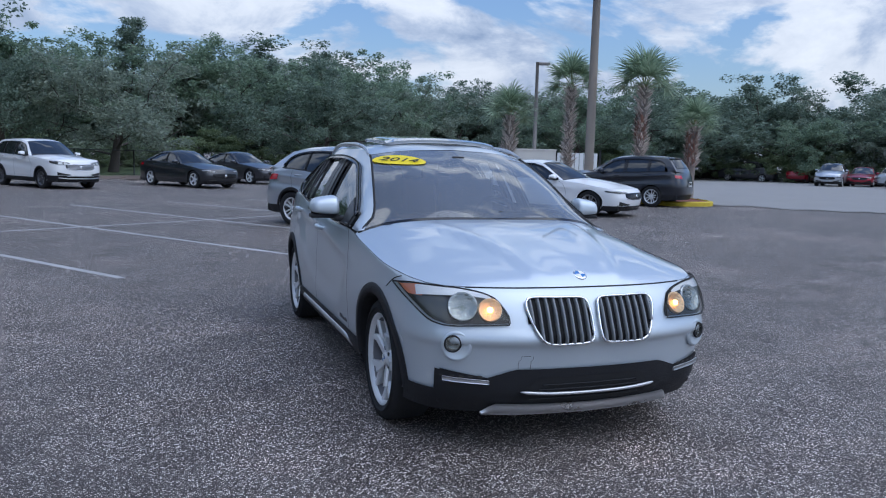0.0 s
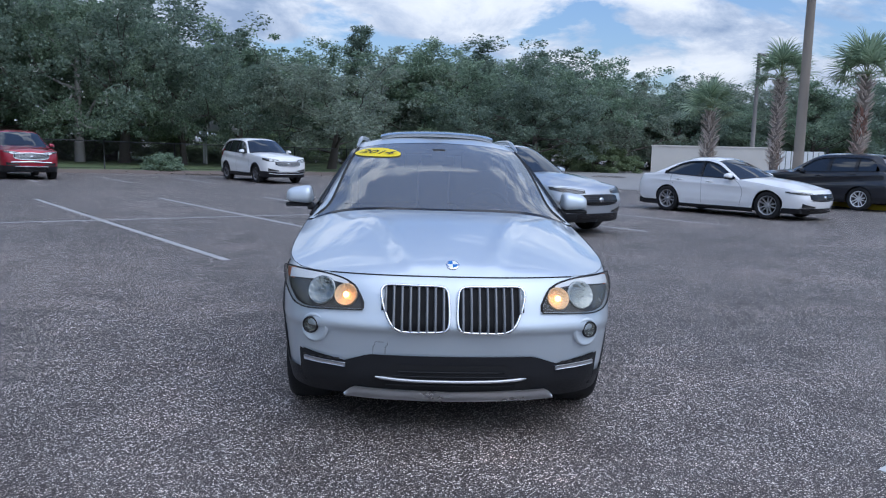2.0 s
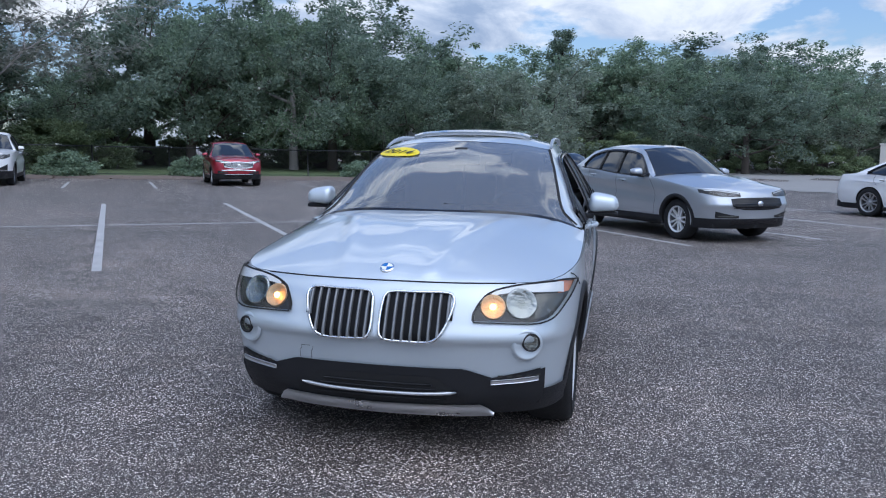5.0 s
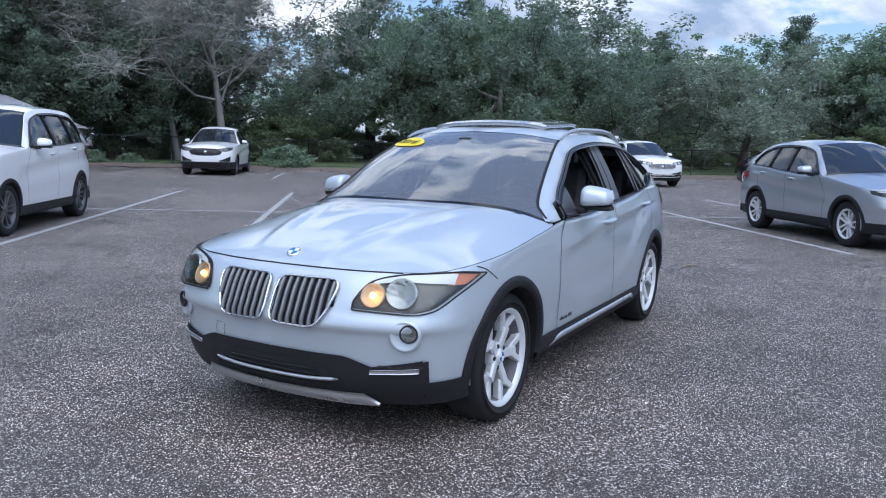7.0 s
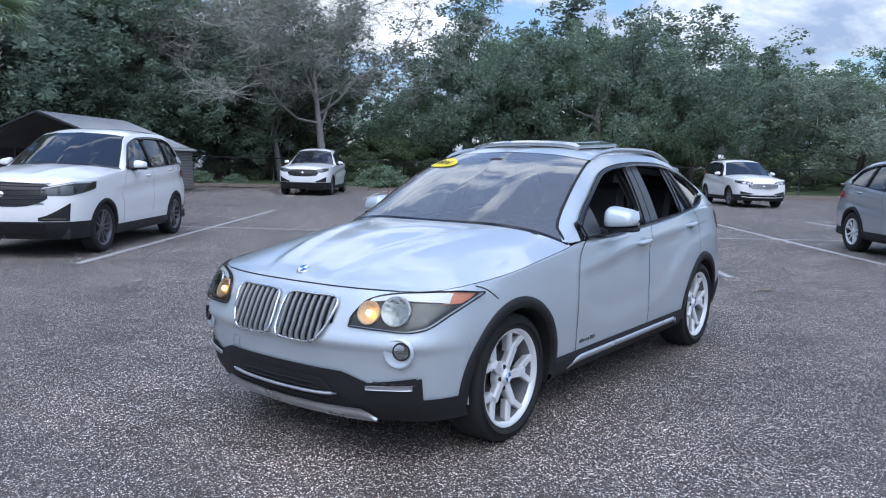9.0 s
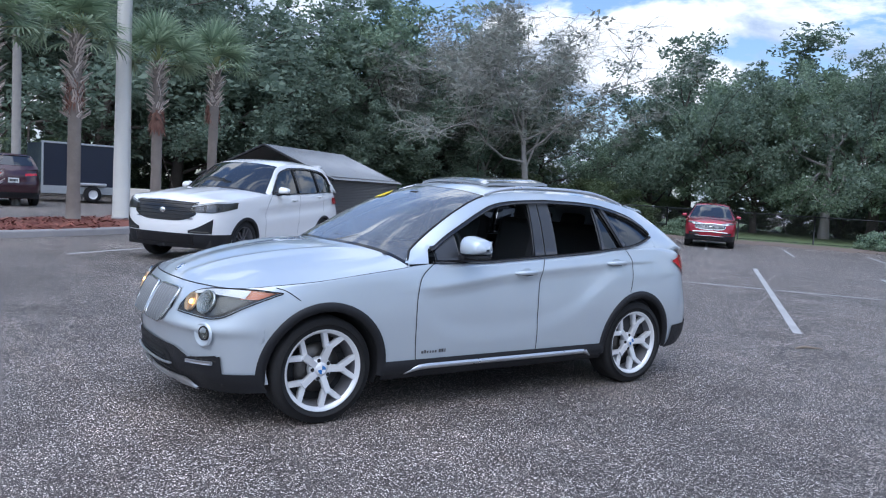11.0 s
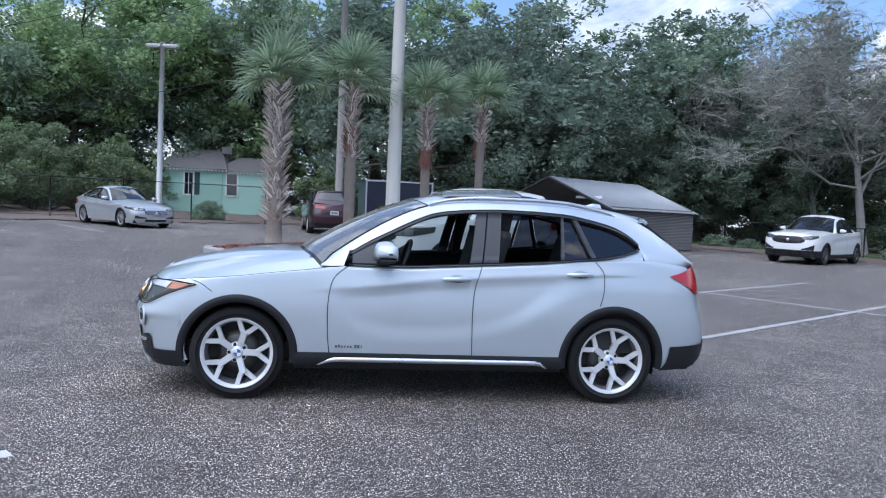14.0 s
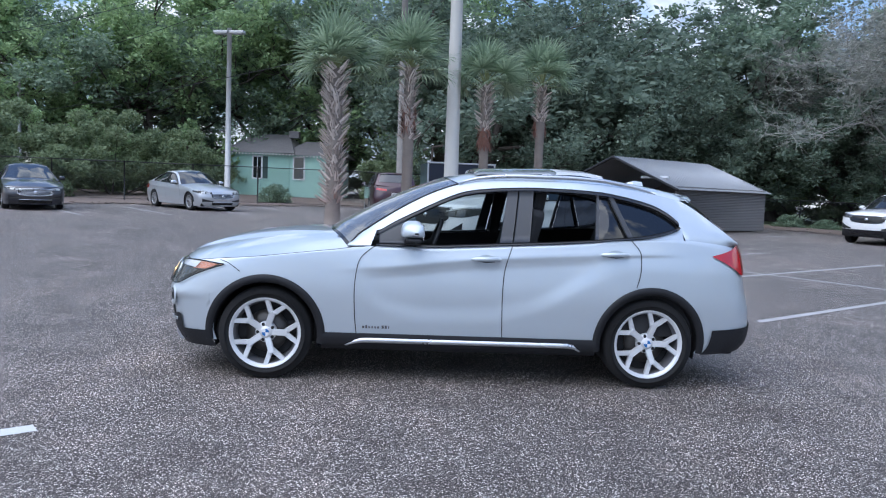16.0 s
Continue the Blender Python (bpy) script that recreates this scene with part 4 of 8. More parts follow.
    for (y, z) in q["handles"]:
        for e in (1, -1):
            x = b.x_at(y, z)
            hnd = empty("door_handle")
            hnd.parent = root
            V, F = tube([(e * (x - 0.01), y - 0.105, z - 0.004), (e * (x + 0.022), y - 0.075, z), (e * (x + 0.030), y, z + 0.003), (e * (x + 0.022), y + 0.075, z + 0.004), (e * (x - 0.01), y + 0.105, z)], [0.010, 0.016, 0.017, 0.016, 0.010], 10)
            put("grip", mesh_of("grip", V, F), pm, hnd)
            V, F = lathe([(0.0, 0.0), (0.030, 0.0), (0.034, 0.003)], 20)
            put("recess", mesh_of("recess", [(e * (x + 0.0015), y + c * 1.7, z + s_) for a, c, s_ in V], F if e > 0 else [tuple(reversed(f)) for f in F]), pm, hnd)
            V, F = tube([(e * (x + 0.001), y - 0.06, z - 0.017), (e * (x + 0.003), y, z - 0.020), (e * (x + 0.001), y + 0.06, z - 0.017)], [0.002, 0.006, 0.002], 6)
            put("grip_slot", mesh_of("grip_slot", V, F), M["seam"], hnd)
    mirror_part(root, b, q["mirror"][0], q["mirror"][1], q.get("mirror_mat", paint_mat))
    return root, b, E


def lamp_patch(b, fa, fb, zlo, zhi, off=0.006, n=16, m=8):
    """A patch wrapped round a corner, by stations along the outline (0 nose, 178 tail) and heights."""
    P = np.zeros((n, m, 3))
    for i, u in enumerate(np.linspace(0, 1, n)):
        f = fa + (fb - fa) * u
        for j, t in enumerate(np.linspace(0, 1, m)):
            z = zlo(u) + (zhi(u) - zlo(u)) * t
            x, y = b.plan_pt(f, z)
            d = Vector((x * 0.9, y * 0.35)).normalized()
            P[i, j] = (x + d.x * off, y + d.y * off, z)
    return P


CROSSOVER = dict(
    wb=2.76, half=0.90, tyre=0.33, rim=0.252, tyre_w=0.235, arch=0.372, sill=0.27, inset=0.034,
    side=[(0.2, 0.95), (0.45, 0.985), (0.65, 1.0), (0.85, 0.985), (1.0, 0.955), (1.12, 0.93)],
    nose=[(0.2, 2.07), (0.32, 2.145), (0.45, 2.162), (0.545, 2.178), (0.58, 2.198), (0.65, 2.172), (0.74, 2.13), (0.80, 2.085), (0.84, 2.035), (0.95, 1.88)],
    tail=[(0.25, 2.15), (0.4, 2.23), (0.6, 2.25), (0.8, 2.21), (1.0, 2.14), (1.12, 2.08)],
    shoulder=[(-2.3, 0.842), (-2.0, 0.842), (-1.8, 0.855), (-1.6, 0.872), (-1.3, 0.915), (-0.9, 0.962), (-0.6, 0.985), (0.0, 0.995), (0.4, 1.012), (1.25, 1.075), (1.7, 1.09), (2.0, 1.06), (2.3, 1.0)],
    plan_f=[(0, 1), (0.25, 0.996), (0.45, 0.985), (0.62, 0.965), (0.75, 0.945), (0.835, 0.921), (0.892, 0.892), (0.931, 0.857), (0.959, 0.812), (0.978, 0.757), (0.990, 0.69), (0.997, 0.61), (1, 0.52), (1, 0.43), (1, 0.34), (1, 0.25), (1, 0.16), (1, 0.08), (1, 0)],
    plan_r=[(0, 1), (0.3, 0.995), (0.55, 0.98), (0.72, 0.955), (0.82, 0.92), (0.88, 0.87), (0.92, 0.80), (0.955, 0.71), (0.974, 0.62), (0.986, 0.53), (0.994, 0.44), (0.998, 0.35), (1, 0.26), (1, 0.17), (1, 0.08), (1, 0)],
    cowl=-0.92, cowl_z=1.05, cowl_side=-0.62, hood=[(-1.95, 0.892), (-1.80, 0.937), (-1.4, 1.004), (-1.1, 1.035)], hood_x=0.66,
    top_x=[(-0.62, 0.80), (-0.3, 0.685), (0.0, 0.585), (0.4, 0.585), (1.0, 0.575), (1.36, 0.55), (1.58, 0.53), (1.82, 0.62), (2.03, 0.72)],
    top_z=[(-0.62, 0.985), (-0.3, 1.235), (0.0, 1.425), (0.2, 1.465), (0.6, 1.482), (1.0, 1.468), (1.36, 1.428), (1.58, 1.38), (1.82, 1.222), (2.03, 1.065)],
    roof_front=0.02, roof_rear=1.58, roof=[(0.3, 1.522), (0.7, 1.532), (1.15, 1.515), (1.5, 1.472), (1.72, 1.425)],
    dlo=(-0.50, 1.57), dlo_top=[(-0.5, 1.0), (-0.25, 1.19), (-0.03, 1.325), (0.3, 1.39), (0.7, 1.404), (1.02, 1.388), (1.28, 1.348), (1.42, 1.305), (1.50, 1.252), (1.545, 1.20), (1.57, 1.135)],
    panes=[(-0.50, -0.33, "post"), (-0.33, 0.37, "glass"), (0.37, 0.47, "post", (0.03, 0.01)), (0.48, 0.95, "glass"), (0.95, 0.985, "post"), (0.985, 1.50, "dark")],
    seams=[[(-0.50, 1.0), (-0.66, 0.86), (-0.74, 0.72), (-0.735, 0.5), (-0.72, 0.355)], [(0.385, 1.01), (0.37, 0.8), (0.325, 0.55), (0.305, 0.355)], [(1.285, 1.075), (1.295, 0.95), (1.285, 0.82), (1.265, 0.735)]],
    handles=[(0.167, 0.905), (1.107, 0.968)], mirror=(-0.33, 1.0), crease=(-0.83, 0.79, 1.9, 0.955, 0.026), clad=0.048, sill_clad=0.085)

HERO = dict(
    CROSSOVER, rows=46, arch=0.392, clad=0.030, arch_lip=0.029,
    tail=[(0.25, 2.20), (0.29, 2.245), (0.35, 2.285), (0.46, 2.30), (0.55, 2.292), (0.745, 2.245), (1.0, 2.20), (1.12, 2.14)],
    shoulder=[(-2.3, 0.820), (-2.08, 0.820), (-2.0, 0.826), (-1.9, 0.840), (-1.8, 0.852), (-1.6, 0.872), (-1.3, 0.912), (-1.04, 0.944), (-0.86, 0.968), (-0.6, 0.978), (-0.2, 0.982), (0.0, 0.993), (0.3, 1.013), (0.54, 1.028), (0.91, 1.056), (1.2, 1.082), (1.7, 1.095), (2.0, 1.07), (2.3, 1.0)],
    plan_r=[(0, 1), (0.3, 0.995), (0.55, 0.982), (0.72, 0.962), (0.83, 0.930), (0.895, 0.885), (0.938, 0.82), (0.970, 0.73), (0.987, 0.63), (0.997, 0.53), (1, 0.44), (1, 0.35), (1, 0.26), (1, 0.17), (1, 0.08), (1, 0)],
    cowl=-1.0, cowl_z=1.062, cowl_side=-0.82, cowl_pts=[(0.42, -0.965, 1.055), (0.68, -0.89, 1.022)],
    hood=[(-2.035, 0.852), (-1.93, 0.896), (-1.80, 0.938), (-1.58, 0.988), (-1.36, 1.024), (-1.15, 1.048)], ridge_x=0.20, ridge_run=0.30, ridge=0.023, ridge_w=0.024, hood_n=26,
    top_x=[(-0.82, 0.815), (-0.76, 0.760), (-0.68, 0.722), (-0.50, 0.680), (-0.33, 0.645), (-0.165, 0.610), (-0.02, 0.585), (0.15, 0.578), (0.5, 0.580), (1.0, 0.570), (1.40, 0.548), (1.66, 0.53), (1.86, 0.62), (2.06, 0.71)],
    top_z=[(-0.82, 0.980), (-0.76, 1.035), (-0.68, 1.092), (-0.50, 1.212), (-0.33, 1.310), (-0.165, 1.388), (-0.02, 1.437), (0.15, 1.468), (0.35, 1.478), (0.78, 1.481), (1.04, 1.472), (1.21, 1.455), (1.40, 1.428), (1.55, 1.402), (1.66, 1.378), (1.86, 1.245), (2.06, 1.085)],
    frit=0.4, roof_front=-0.02, roof_rear=1.66, roof_crown=0.054, pillar=0.30,
    roof=[(0.1, 1.524), (0.4, 1.541), (0.8, 1.543), (1.15, 1.527), (1.5, 1.482), (1.80, 1.425)],
    dlo=(-0.60, 1.585), dlo_rise=(1.15, 0.072), dlo_over=0.003,
    dlo_top=[(-0.60, 1.045), (-0.48, 1.119), (-0.32, 1.202), (-0.16, 1.281), (0.0, 1.344), (0.13, 1.369), (0.335, 1.388), (0.55, 1.397), (0.76, 1.396), (1.016, 1.384), (1.19, 1.357), (1.405, 1.304), (1.5, 1.258), (1.555, 1.218), (1.585, 1.186)],
    panes=[(-0.60, -0.415, "post"), (-0.415, 0.255, "open", (0.0, 0.07)), (0.255, 0.345, "post", (0.07, 0.055)), (0.355, 0.470, "post", (0.055, 0.045)), (0.47, 0.945, "open", (0.045, 0.04)), (0.945, 0.972, "post", (0.04, 0.03)),
           (0.972, 1.195, "dark", (0.03, -0.11)), (1.185, 1.222, "post", (-0.11, -0.11)), (1.222, 1.575, "dark", (-0.11, 0.0))],
    seams=[[(-0.59, 1.0), (-0.675, 0.940), (-0.735, 0.866), (-0.76, 0.705), (-0.755, 0.5), (-0.738, 0.345)], [(0.348, 1.01), (0.303, 0.856), (0.289, 0.693), (0.292, 0.5), (0.299, 0.355)], [(1.215, 1.080), (1.275, 1.007), (1.288, 0.925), (1.28, 0.83), (1.256, 0.745)]],
    handles=[(0.163, 0.912), (1.096, 0.976)], mirror=(-0.36, 1.035), frame_mat="gloss_black", post_mat="window_satin", wheel="y5",
    scoop=([(-1.1, 0.785), (-0.907, 0.799), (-0.47, 0.835), (-0.07, 0.885), (0.33, 0.919), (0.74, 0.947), (1.27, 0.976), (2.2, 1.0)],
           [(-1.1, 0.80), (-0.80, 0.76), (-0.707, 0.70), (-0.625, 0.61), (-0.5, 0.535), (-0.22, 0.495), (0.143, 0.510), (0.43, 0.556), (0.67, 0.645), (0.83, 0.75), (1.03, 0.846), (1.3, 0.93), (2.2, 0.98)], 0.0135))

SALOON = dict(
    wb=2.80, half=0.92, tyre=0.335, rim=0.235, tyre_w=0.215, arch=0.37, sill=0.20, inset=0.03,
    side=[(0.15, 0.95), (0.4, 0.99), (0.6, 1.0), (0.75, 0.985), (0.9, 0.95), (1.05, 0.93)],
    nose=[(0.15, 2.22), (0.3, 2.32), (0.48, 2.35), (0.62, 2.31), (0.74, 2.22), (0.85, 2.05)],
    tail=[(0.2, 2.42), (0.4, 2.52), (0.6, 2.55), (0.8, 2.52), (0.95, 2.46), (1.05, 2.40)],
    shoulder=[(-2.4, 0.72), (-2.1, 0.73), (-1.8, 0.77), (-1.4, 0.835), (-0.9, 0.885), (-0.5, 0.91), (0.2, 0.935), (1.0, 0.965), (1.5, 0.985), (2.0, 0.98), (2.55, 0.95)],
    plan_f=CROSSOVER["plan_f"], plan_r=CROSSOVER["plan_r"],
    cowl=-0.98, cowl_z=0.975, cowl_side=-0.62, hood=[(-1.9, 0.83), (-1.4, 0.92)], hood_x=0.66,
    top_x=[(-0.62, 0.82), (-0.3, 0.70), (0.12, 0.59), (0.5, 0.585), (0.9, 0.56), (1.2, 0.56), (1.6, 0.68), (1.86, 0.78)],
    top_z=[(-0.62, 0.905), (-0.3, 1.10), (0.12, 1.335), (0.4, 1.375), (0.8, 1.365), (1.2, 1.29), (1.6, 1.12), (1.86, 0.99)],
    roof_front=0.12, roof_rear=0.95, roof=[(0.35, 1.435), (0.7, 1.435), (1.02, 1.40)], deck=(1.92, 1.03),
    dlo=(-0.48, 1.50), dlo_top=[(-0.48, 0.93), (-0.2, 1.09), (0.12, 1.25), (0.45, 1.305), (0.8, 1.295), (1.1, 1.235), (1.35, 1.12), (1.5, 1.02)],
    panes=[(-0.48, 0.40, "glass"), (0.40, 0.48, "post", (0.03, 0.01)), (0.48, 1.42, "glass")],
    seams=[[(-0.50, 0.91), (-0.68, 0.78), (-0.75, 0.6), (-0.70, 0.30)], [(0.40, 0.94), (0.38, 0.7), (0.36, 0.30)], [(1.28, 0.97), (1.30, 0.85), (1.22, 0.74)]],
    handles=[(0.15, 0.83), (1.05, 0.86)], mirror=(-0.40, 0.93), crease=(-0.9, 0.72, 1.9, 0.82, 0.016), clad=0.0, sill_clad=0.0, ridge=0.006)


SUV = dict(
    CROSSOVER,
    nose=[(0.2, 2.10), (0.32, 2.17), (0.5, 2.19), (0.65, 2.18), (0.78, 2.155), (0.87, 2.10), (0.95, 1.98)],
    shoulder=[(-2.3, 0.895), (-2.0, 0.895), (-1.8, 0.90), (-1.6, 0.912), (-1.3, 0.938), (-0.9, 0.968), (-0.6, 0.985), (0.0, 0.995), (0.4, 1.005), (1.25, 1.035), (1.7, 1.05), (2.0, 1.04), (2.3, 1.0)],
    hood=[(-1.95, 0.945), (-1.80, 0.968), (-1.4, 1.012), (-1.1, 1.036)],
    top_x=[(-0.62, 0.80), (-0.3, 0.70), (0.0, 0.615), (0.4, 0.61), (1.0, 0.605), (1.5, 0.595), (1.70, 0.585), (1.86, 0.65), (2.03, 0.73)],
    top_z=[(-0.62, 0.985), (-0.3, 1.225), (0.0, 1.41), (0.25, 1.46), (0.7, 1.48), (1.2, 1.475), (1.5, 1.46), (1.70, 1.43), (1.86, 1.26), (2.03, 1.04)],
    roof_rear=1.70, roof=[(0.3, 1.52), (0.7, 1.532), (1.2, 1.525), (1.6, 1.50), (1.84, 1.465)],
    dlo=(-0.50, 1.71), dlo_top=[(-0.5, 1.0), (-0.25, 1.18), (-0.03, 1.315), (0.3, 1.385), (0.8, 1.40), (1.2, 1.388), (1.48, 1.352), (1.63, 1.27), (1.71, 1.15)],
    panes=[(-0.50, -0.33, "post"), (-0.33, 0.36, "glass"), (0.36, 0.46, "post", (0.03, 0.01)), (0.46, 1.12, "glass"), (1.12, 1.20, "post"), (1.20, 1.66, "dark")])


def fitted(base, length, width, height, wb, **more):
    """A base form stretched to a car's own measures."""
    h0 = max(z for _, z in base["roof"])
    ly = length / (base["nose"][2][1] + base["tail"][2][1])
    kz, kx = height / h0, width / 2 / base["half"]
    q = dict(base)
    zt = lambda t: [(a * kz, v) for a, v in t]
    for k in ("nose", "tail"):
        q[k] = [(a * kz, v * ly) for a, v in base[k]]
    q["side"] = zt(base["side"])
    for k in ("shoulder", "top_z", "roof", "dlo_top", "hood"):
        q[k] = [(a * ly, v * kz) for a, v in base[k]]
    q["top_x"] = [(a * ly, v * kx) for a, v in base["top_x"]]
    for k in ("cowl", "cowl_side", "roof_front", "roof_rear"):
        q[k] = base[k] * ly
    q["cowl_z"], q["hood_x"], q["half"], q["wb"] = base["cowl_z"] * kz, base["hood_x"] * kx, width / 2, wb
    q["dlo"] = tuple(v * ly for v in base["dlo"])
    q["panes"] = [(p[0] * ly, p[1] * ly, *p[2:]) for p in base["panes"]]
    q["seams"] = [[(y * ly, z * kz) for y, z in s] for s in base["seams"]]
    q["handles"] = [(y * ly, z * kz) for y, z in base["handles"]]
    q["mirror"] = (base["mirror"][0] * ly, base["mirror"][1] * kz)
    c = base["crease"]
    q["crease"] = (c[0] * ly, c[1] * kz, c[2] * ly, c[3] * kz, c[4])
    if "deck" in base:
        q["deck"] = (base["deck"][0] * ly, base["deck"][1] * kz)
    q.update(more)
    return q


def face(root, b, z_top, z_bot, half, grille="bars", bar_mat="gloss_black", lamp=(20, 46), lamp_z=(0.62, 0.74), tail=(128, 158), tail_z=(0.70, 0.88), low=(0.22, 0.36), low_mat="cladding", plate=False, skirt=True, corner=(20, 40, 0.05, 0.12)):
    """Grille, lamps, lower bumpers of a parked car."""
    xs = np.linspace(-half, half, 25)
    bowl = "alloy" if grille == "chrome" else "alloy_dark"
    rnd = lambda x: 0.35 * (z_top - z_bot) * (abs(x) / half) ** 4
    g = empty("grille")
    g.parent = root
    sheet("grille_mesh", b.front_patch(xs, lambda x: z_bot + rnd(x), lambda x: z_top - rnd(x) * 0.3, 8, 0.006), M[bar_mat], g, flip=True)
    for k in range(5):
        z = z_bot + (z_top - z_bot) * (k + 0.8) / 5.6
        pts = [(x, b.y_front(x, z) - 0.010, z) for x in np.linspace(-half * 0.93, half * 0.93, 15)]
        tube_part("grille_bar", pts, 0.007, M["gloss_black" if grille == "bars" else "satin"], g, 6)
    if grille == "chrome":
        edge = [(x, z_top - rnd(x) * 0.3) for x in xs] + [(x, z_bot + rnd(x)) for x in xs[::-1]] + [(xs[0], z_top - rnd(xs[0]) * 0.3)]
        tube_part("grille_frame", [(x, b.y_front(x, zz) - 0.010, zz) for x, zz in edge], 0.012, M["chrome"], g, 6)
        z = low[1] - 0.02
        tube_part("chrome_strip", [(x, b.y_front(x, z) - 0.016, z) for x in np.linspace(-half * 0.95, half * 0.95, 15)], 0.009, M["chrome"], g, 6)
    z = (z_bot + z_top) / 2
    V, F = lathe([(0.0, 0.0), (0.050, 0.0), (0.055, 0.008), (0.055, 0.02)], 20, "y")
    put("badge", mesh_of("badge", [(x, y + b.y_front(0, z) - 0.020, zz * 0.85 + z) for x, y, zz in V], F), M["chrome"], g)
    for e in (1, -1):
        f0, f1 = lamp
        lo_, hi_ = lamp_z
        bot = lambda u: lo_ + 0.015 + 0.45 * (hi_ - lo_) * max(0.0, (u - 0.55) / 0.45) ** 1.4
        top = lambda u: lo_ + (hi_ - lo_) * (0.62 + 0.38 * min(1, u * 1.6))
        hd = sheet("headlight", lamp_patch(b, f0, f1, bot, top, 0.006, 22, 8) * [e, 1, 1], M["lamp_house"], root, flip=e > 0, label="dark clear-lens headlight")
        for a0, a1, mt in ((0.12, 0.34, bowl), (0.40, 0.62, bowl)):
            P2 = lamp_patch(b, f0 + (f1 - f0) * a0, f0 + (f1 - f0) * a1, lambda u: bot(a0) + 0.014, lambda u: top(a0) - 0.026, 0.010, 8, 5)
            sheet("lamp_bowl", P2 * [e, 1, 1], M[mt], hd, flip=e > 0)
        P2 = lamp_patch(b, f0 + 1, f0 + (f1 - f0) * 0.9, lambda u: top(u * 0.9) - 0.018, lambda u: top(u * 0.9) - 0.006, 0.011, 14, 3)
        sheet("lamp_strip", P2 * [e, 1, 1], M["lamp_white"], hd, flip=e > 0)
        P2 = lamp_patch(b, f0, f1, lambda u: bot(u) - 0.004, lambda u: top(u) + 0.004, 0.016, 22, 6)
        sheet("lamp_lens", P2 * [e, 1, 1], M["lens"], hd, flip=e > 0)
        P = lamp_patch(b, tail[0], tail[1], lambda u: tail_z[0] + 0.03 * (1 - u), lambda u: tail_z[1] - 0.02 * u)
        sheet("tail_light", P * [e, 1, 1], M["tail_red"], root, flip=e > 0, label="red tail light")
        # lower side intake
        f2, f3, h0, h1 = corner
        P = lamp_patch(b, f2, f3, lambda u: low[1] + 0.01, lambda u: low[1] + h0 + (h1 - h0) * u ** 1.5, 0.007, 14, 5)
        ci = sheet("bumper_intake", P * [e, 1, 1], M["cladding"], root, flip=e > 0)
        P = lamp_patch(b, f2 + 2, f3 - 2, lambda u: low[1] + 0.03, lambda u: low[1] + 0.05, 0.012, 8, 3)
        sheet("fog_strip", P * [e, 1, 1], M["lamp_grey"], ci, flip=e > 0)
    if skirt:
        for nm, f0, f1 in (("front_skirt", 0, 52), ("rear_skirt", 122, 178)):
            P = lamp_patch(b, f0, f1, lambda u: low[0], lambda u: low[1], 0.006, 26, 5)
            sheet(nm, np.concatenate([(P * [-1, 1, 1])[::-1], P], 0), M[low_mat], root, flip=True)
    xs = np.linspace(-half * 0.95, half * 0.95, 15)
    sheet("lower_grille", b.front_patch(xs, lambda x: low[0] + 0.06, lambda x: low[1] - 0.02, 5, 0.012), M["gloss_black"], root, flip=True)
    if plate:
        bm = bmesh.new()
        z = plate
        box(bm, (0.32, 0.012, 0.16), (0, b.y_back(0, z) + 0.010, z), bevel=0.004)
        pl = part("plate", bm, M["plate_white"], root)
        bm = bmesh.new()
        for k in range(6):
            box(bm, (0.030, 0.006, 0.07), (-0.10 + 0.04 * k, b.y_back(0, z) + 0.018, z))
        part("plate_bars", bm, M["black_ink"], pl)

# ---- ground and lot ----
def ground_sheet(name, mat, inside, step, x0, x1, y0, y1, dz, label="", kind="structure"):
    """A sheet that follows the ground where inside(x, y) holds."""
    nx, ny = int((x1 - x0) / step) + 1, int((y1 - y0) / step) + 1
    xs, ys = np.linspace(x0, x1, nx), np.linspace(y0, y1, ny)
    V, F, idx = [], [], {}
    for i in range(nx):
        for j in range(ny):
            idx[i, j] = len(V)
            V.append((xs[i], ys[j], gz(xs[i], ys[j]) + dz))
    for i in range(nx - 1):
        for j in range(ny - 1):
            if inside((xs[i] + xs[i + 1]) / 2, (ys[j] + ys[j + 1]) / 2):
                F.append((idx[i, j], idx[i + 1, j], idx[i + 1, j + 1], idx[i, j + 1]))
    return put(name, mesh_of(name, V, F), mat, None, label, kind)


def make_ground():
    """One sheet, fine near the lot and coarse out to the horizon."""
    rings = [0.0] + list(np.geomspace(1.0, 70, 46)) + list(np.geomspace(85, 2600, 12))
    n = 96
    V, F = [(0, 0, gz(0, 0))], []
    for r in rings[1:]:
        for k in range(n):
            w = 2 * math.pi * k / n
            x, y = r * math.cos(w), r * math.sin(w)
            V.append((x, y, gz(x, y)))
    for k in range(n):
        F.append((0, 1 + k, 1 + (k + 1) % n))
    for i in range(len(rings) - 2):
        for k in range(n):
            a, b = 1 + i * n + k, 1 + i * n + (k + 1) % n
            F.append((a, a + n, b + n, b))
    ob = put("ground", mesh_of("ground", V, F), M["asphalt"], None, "dark worn asphalt with pale aggregate and stains", "structure")
    ob["category"] = "ground"


make_ground()


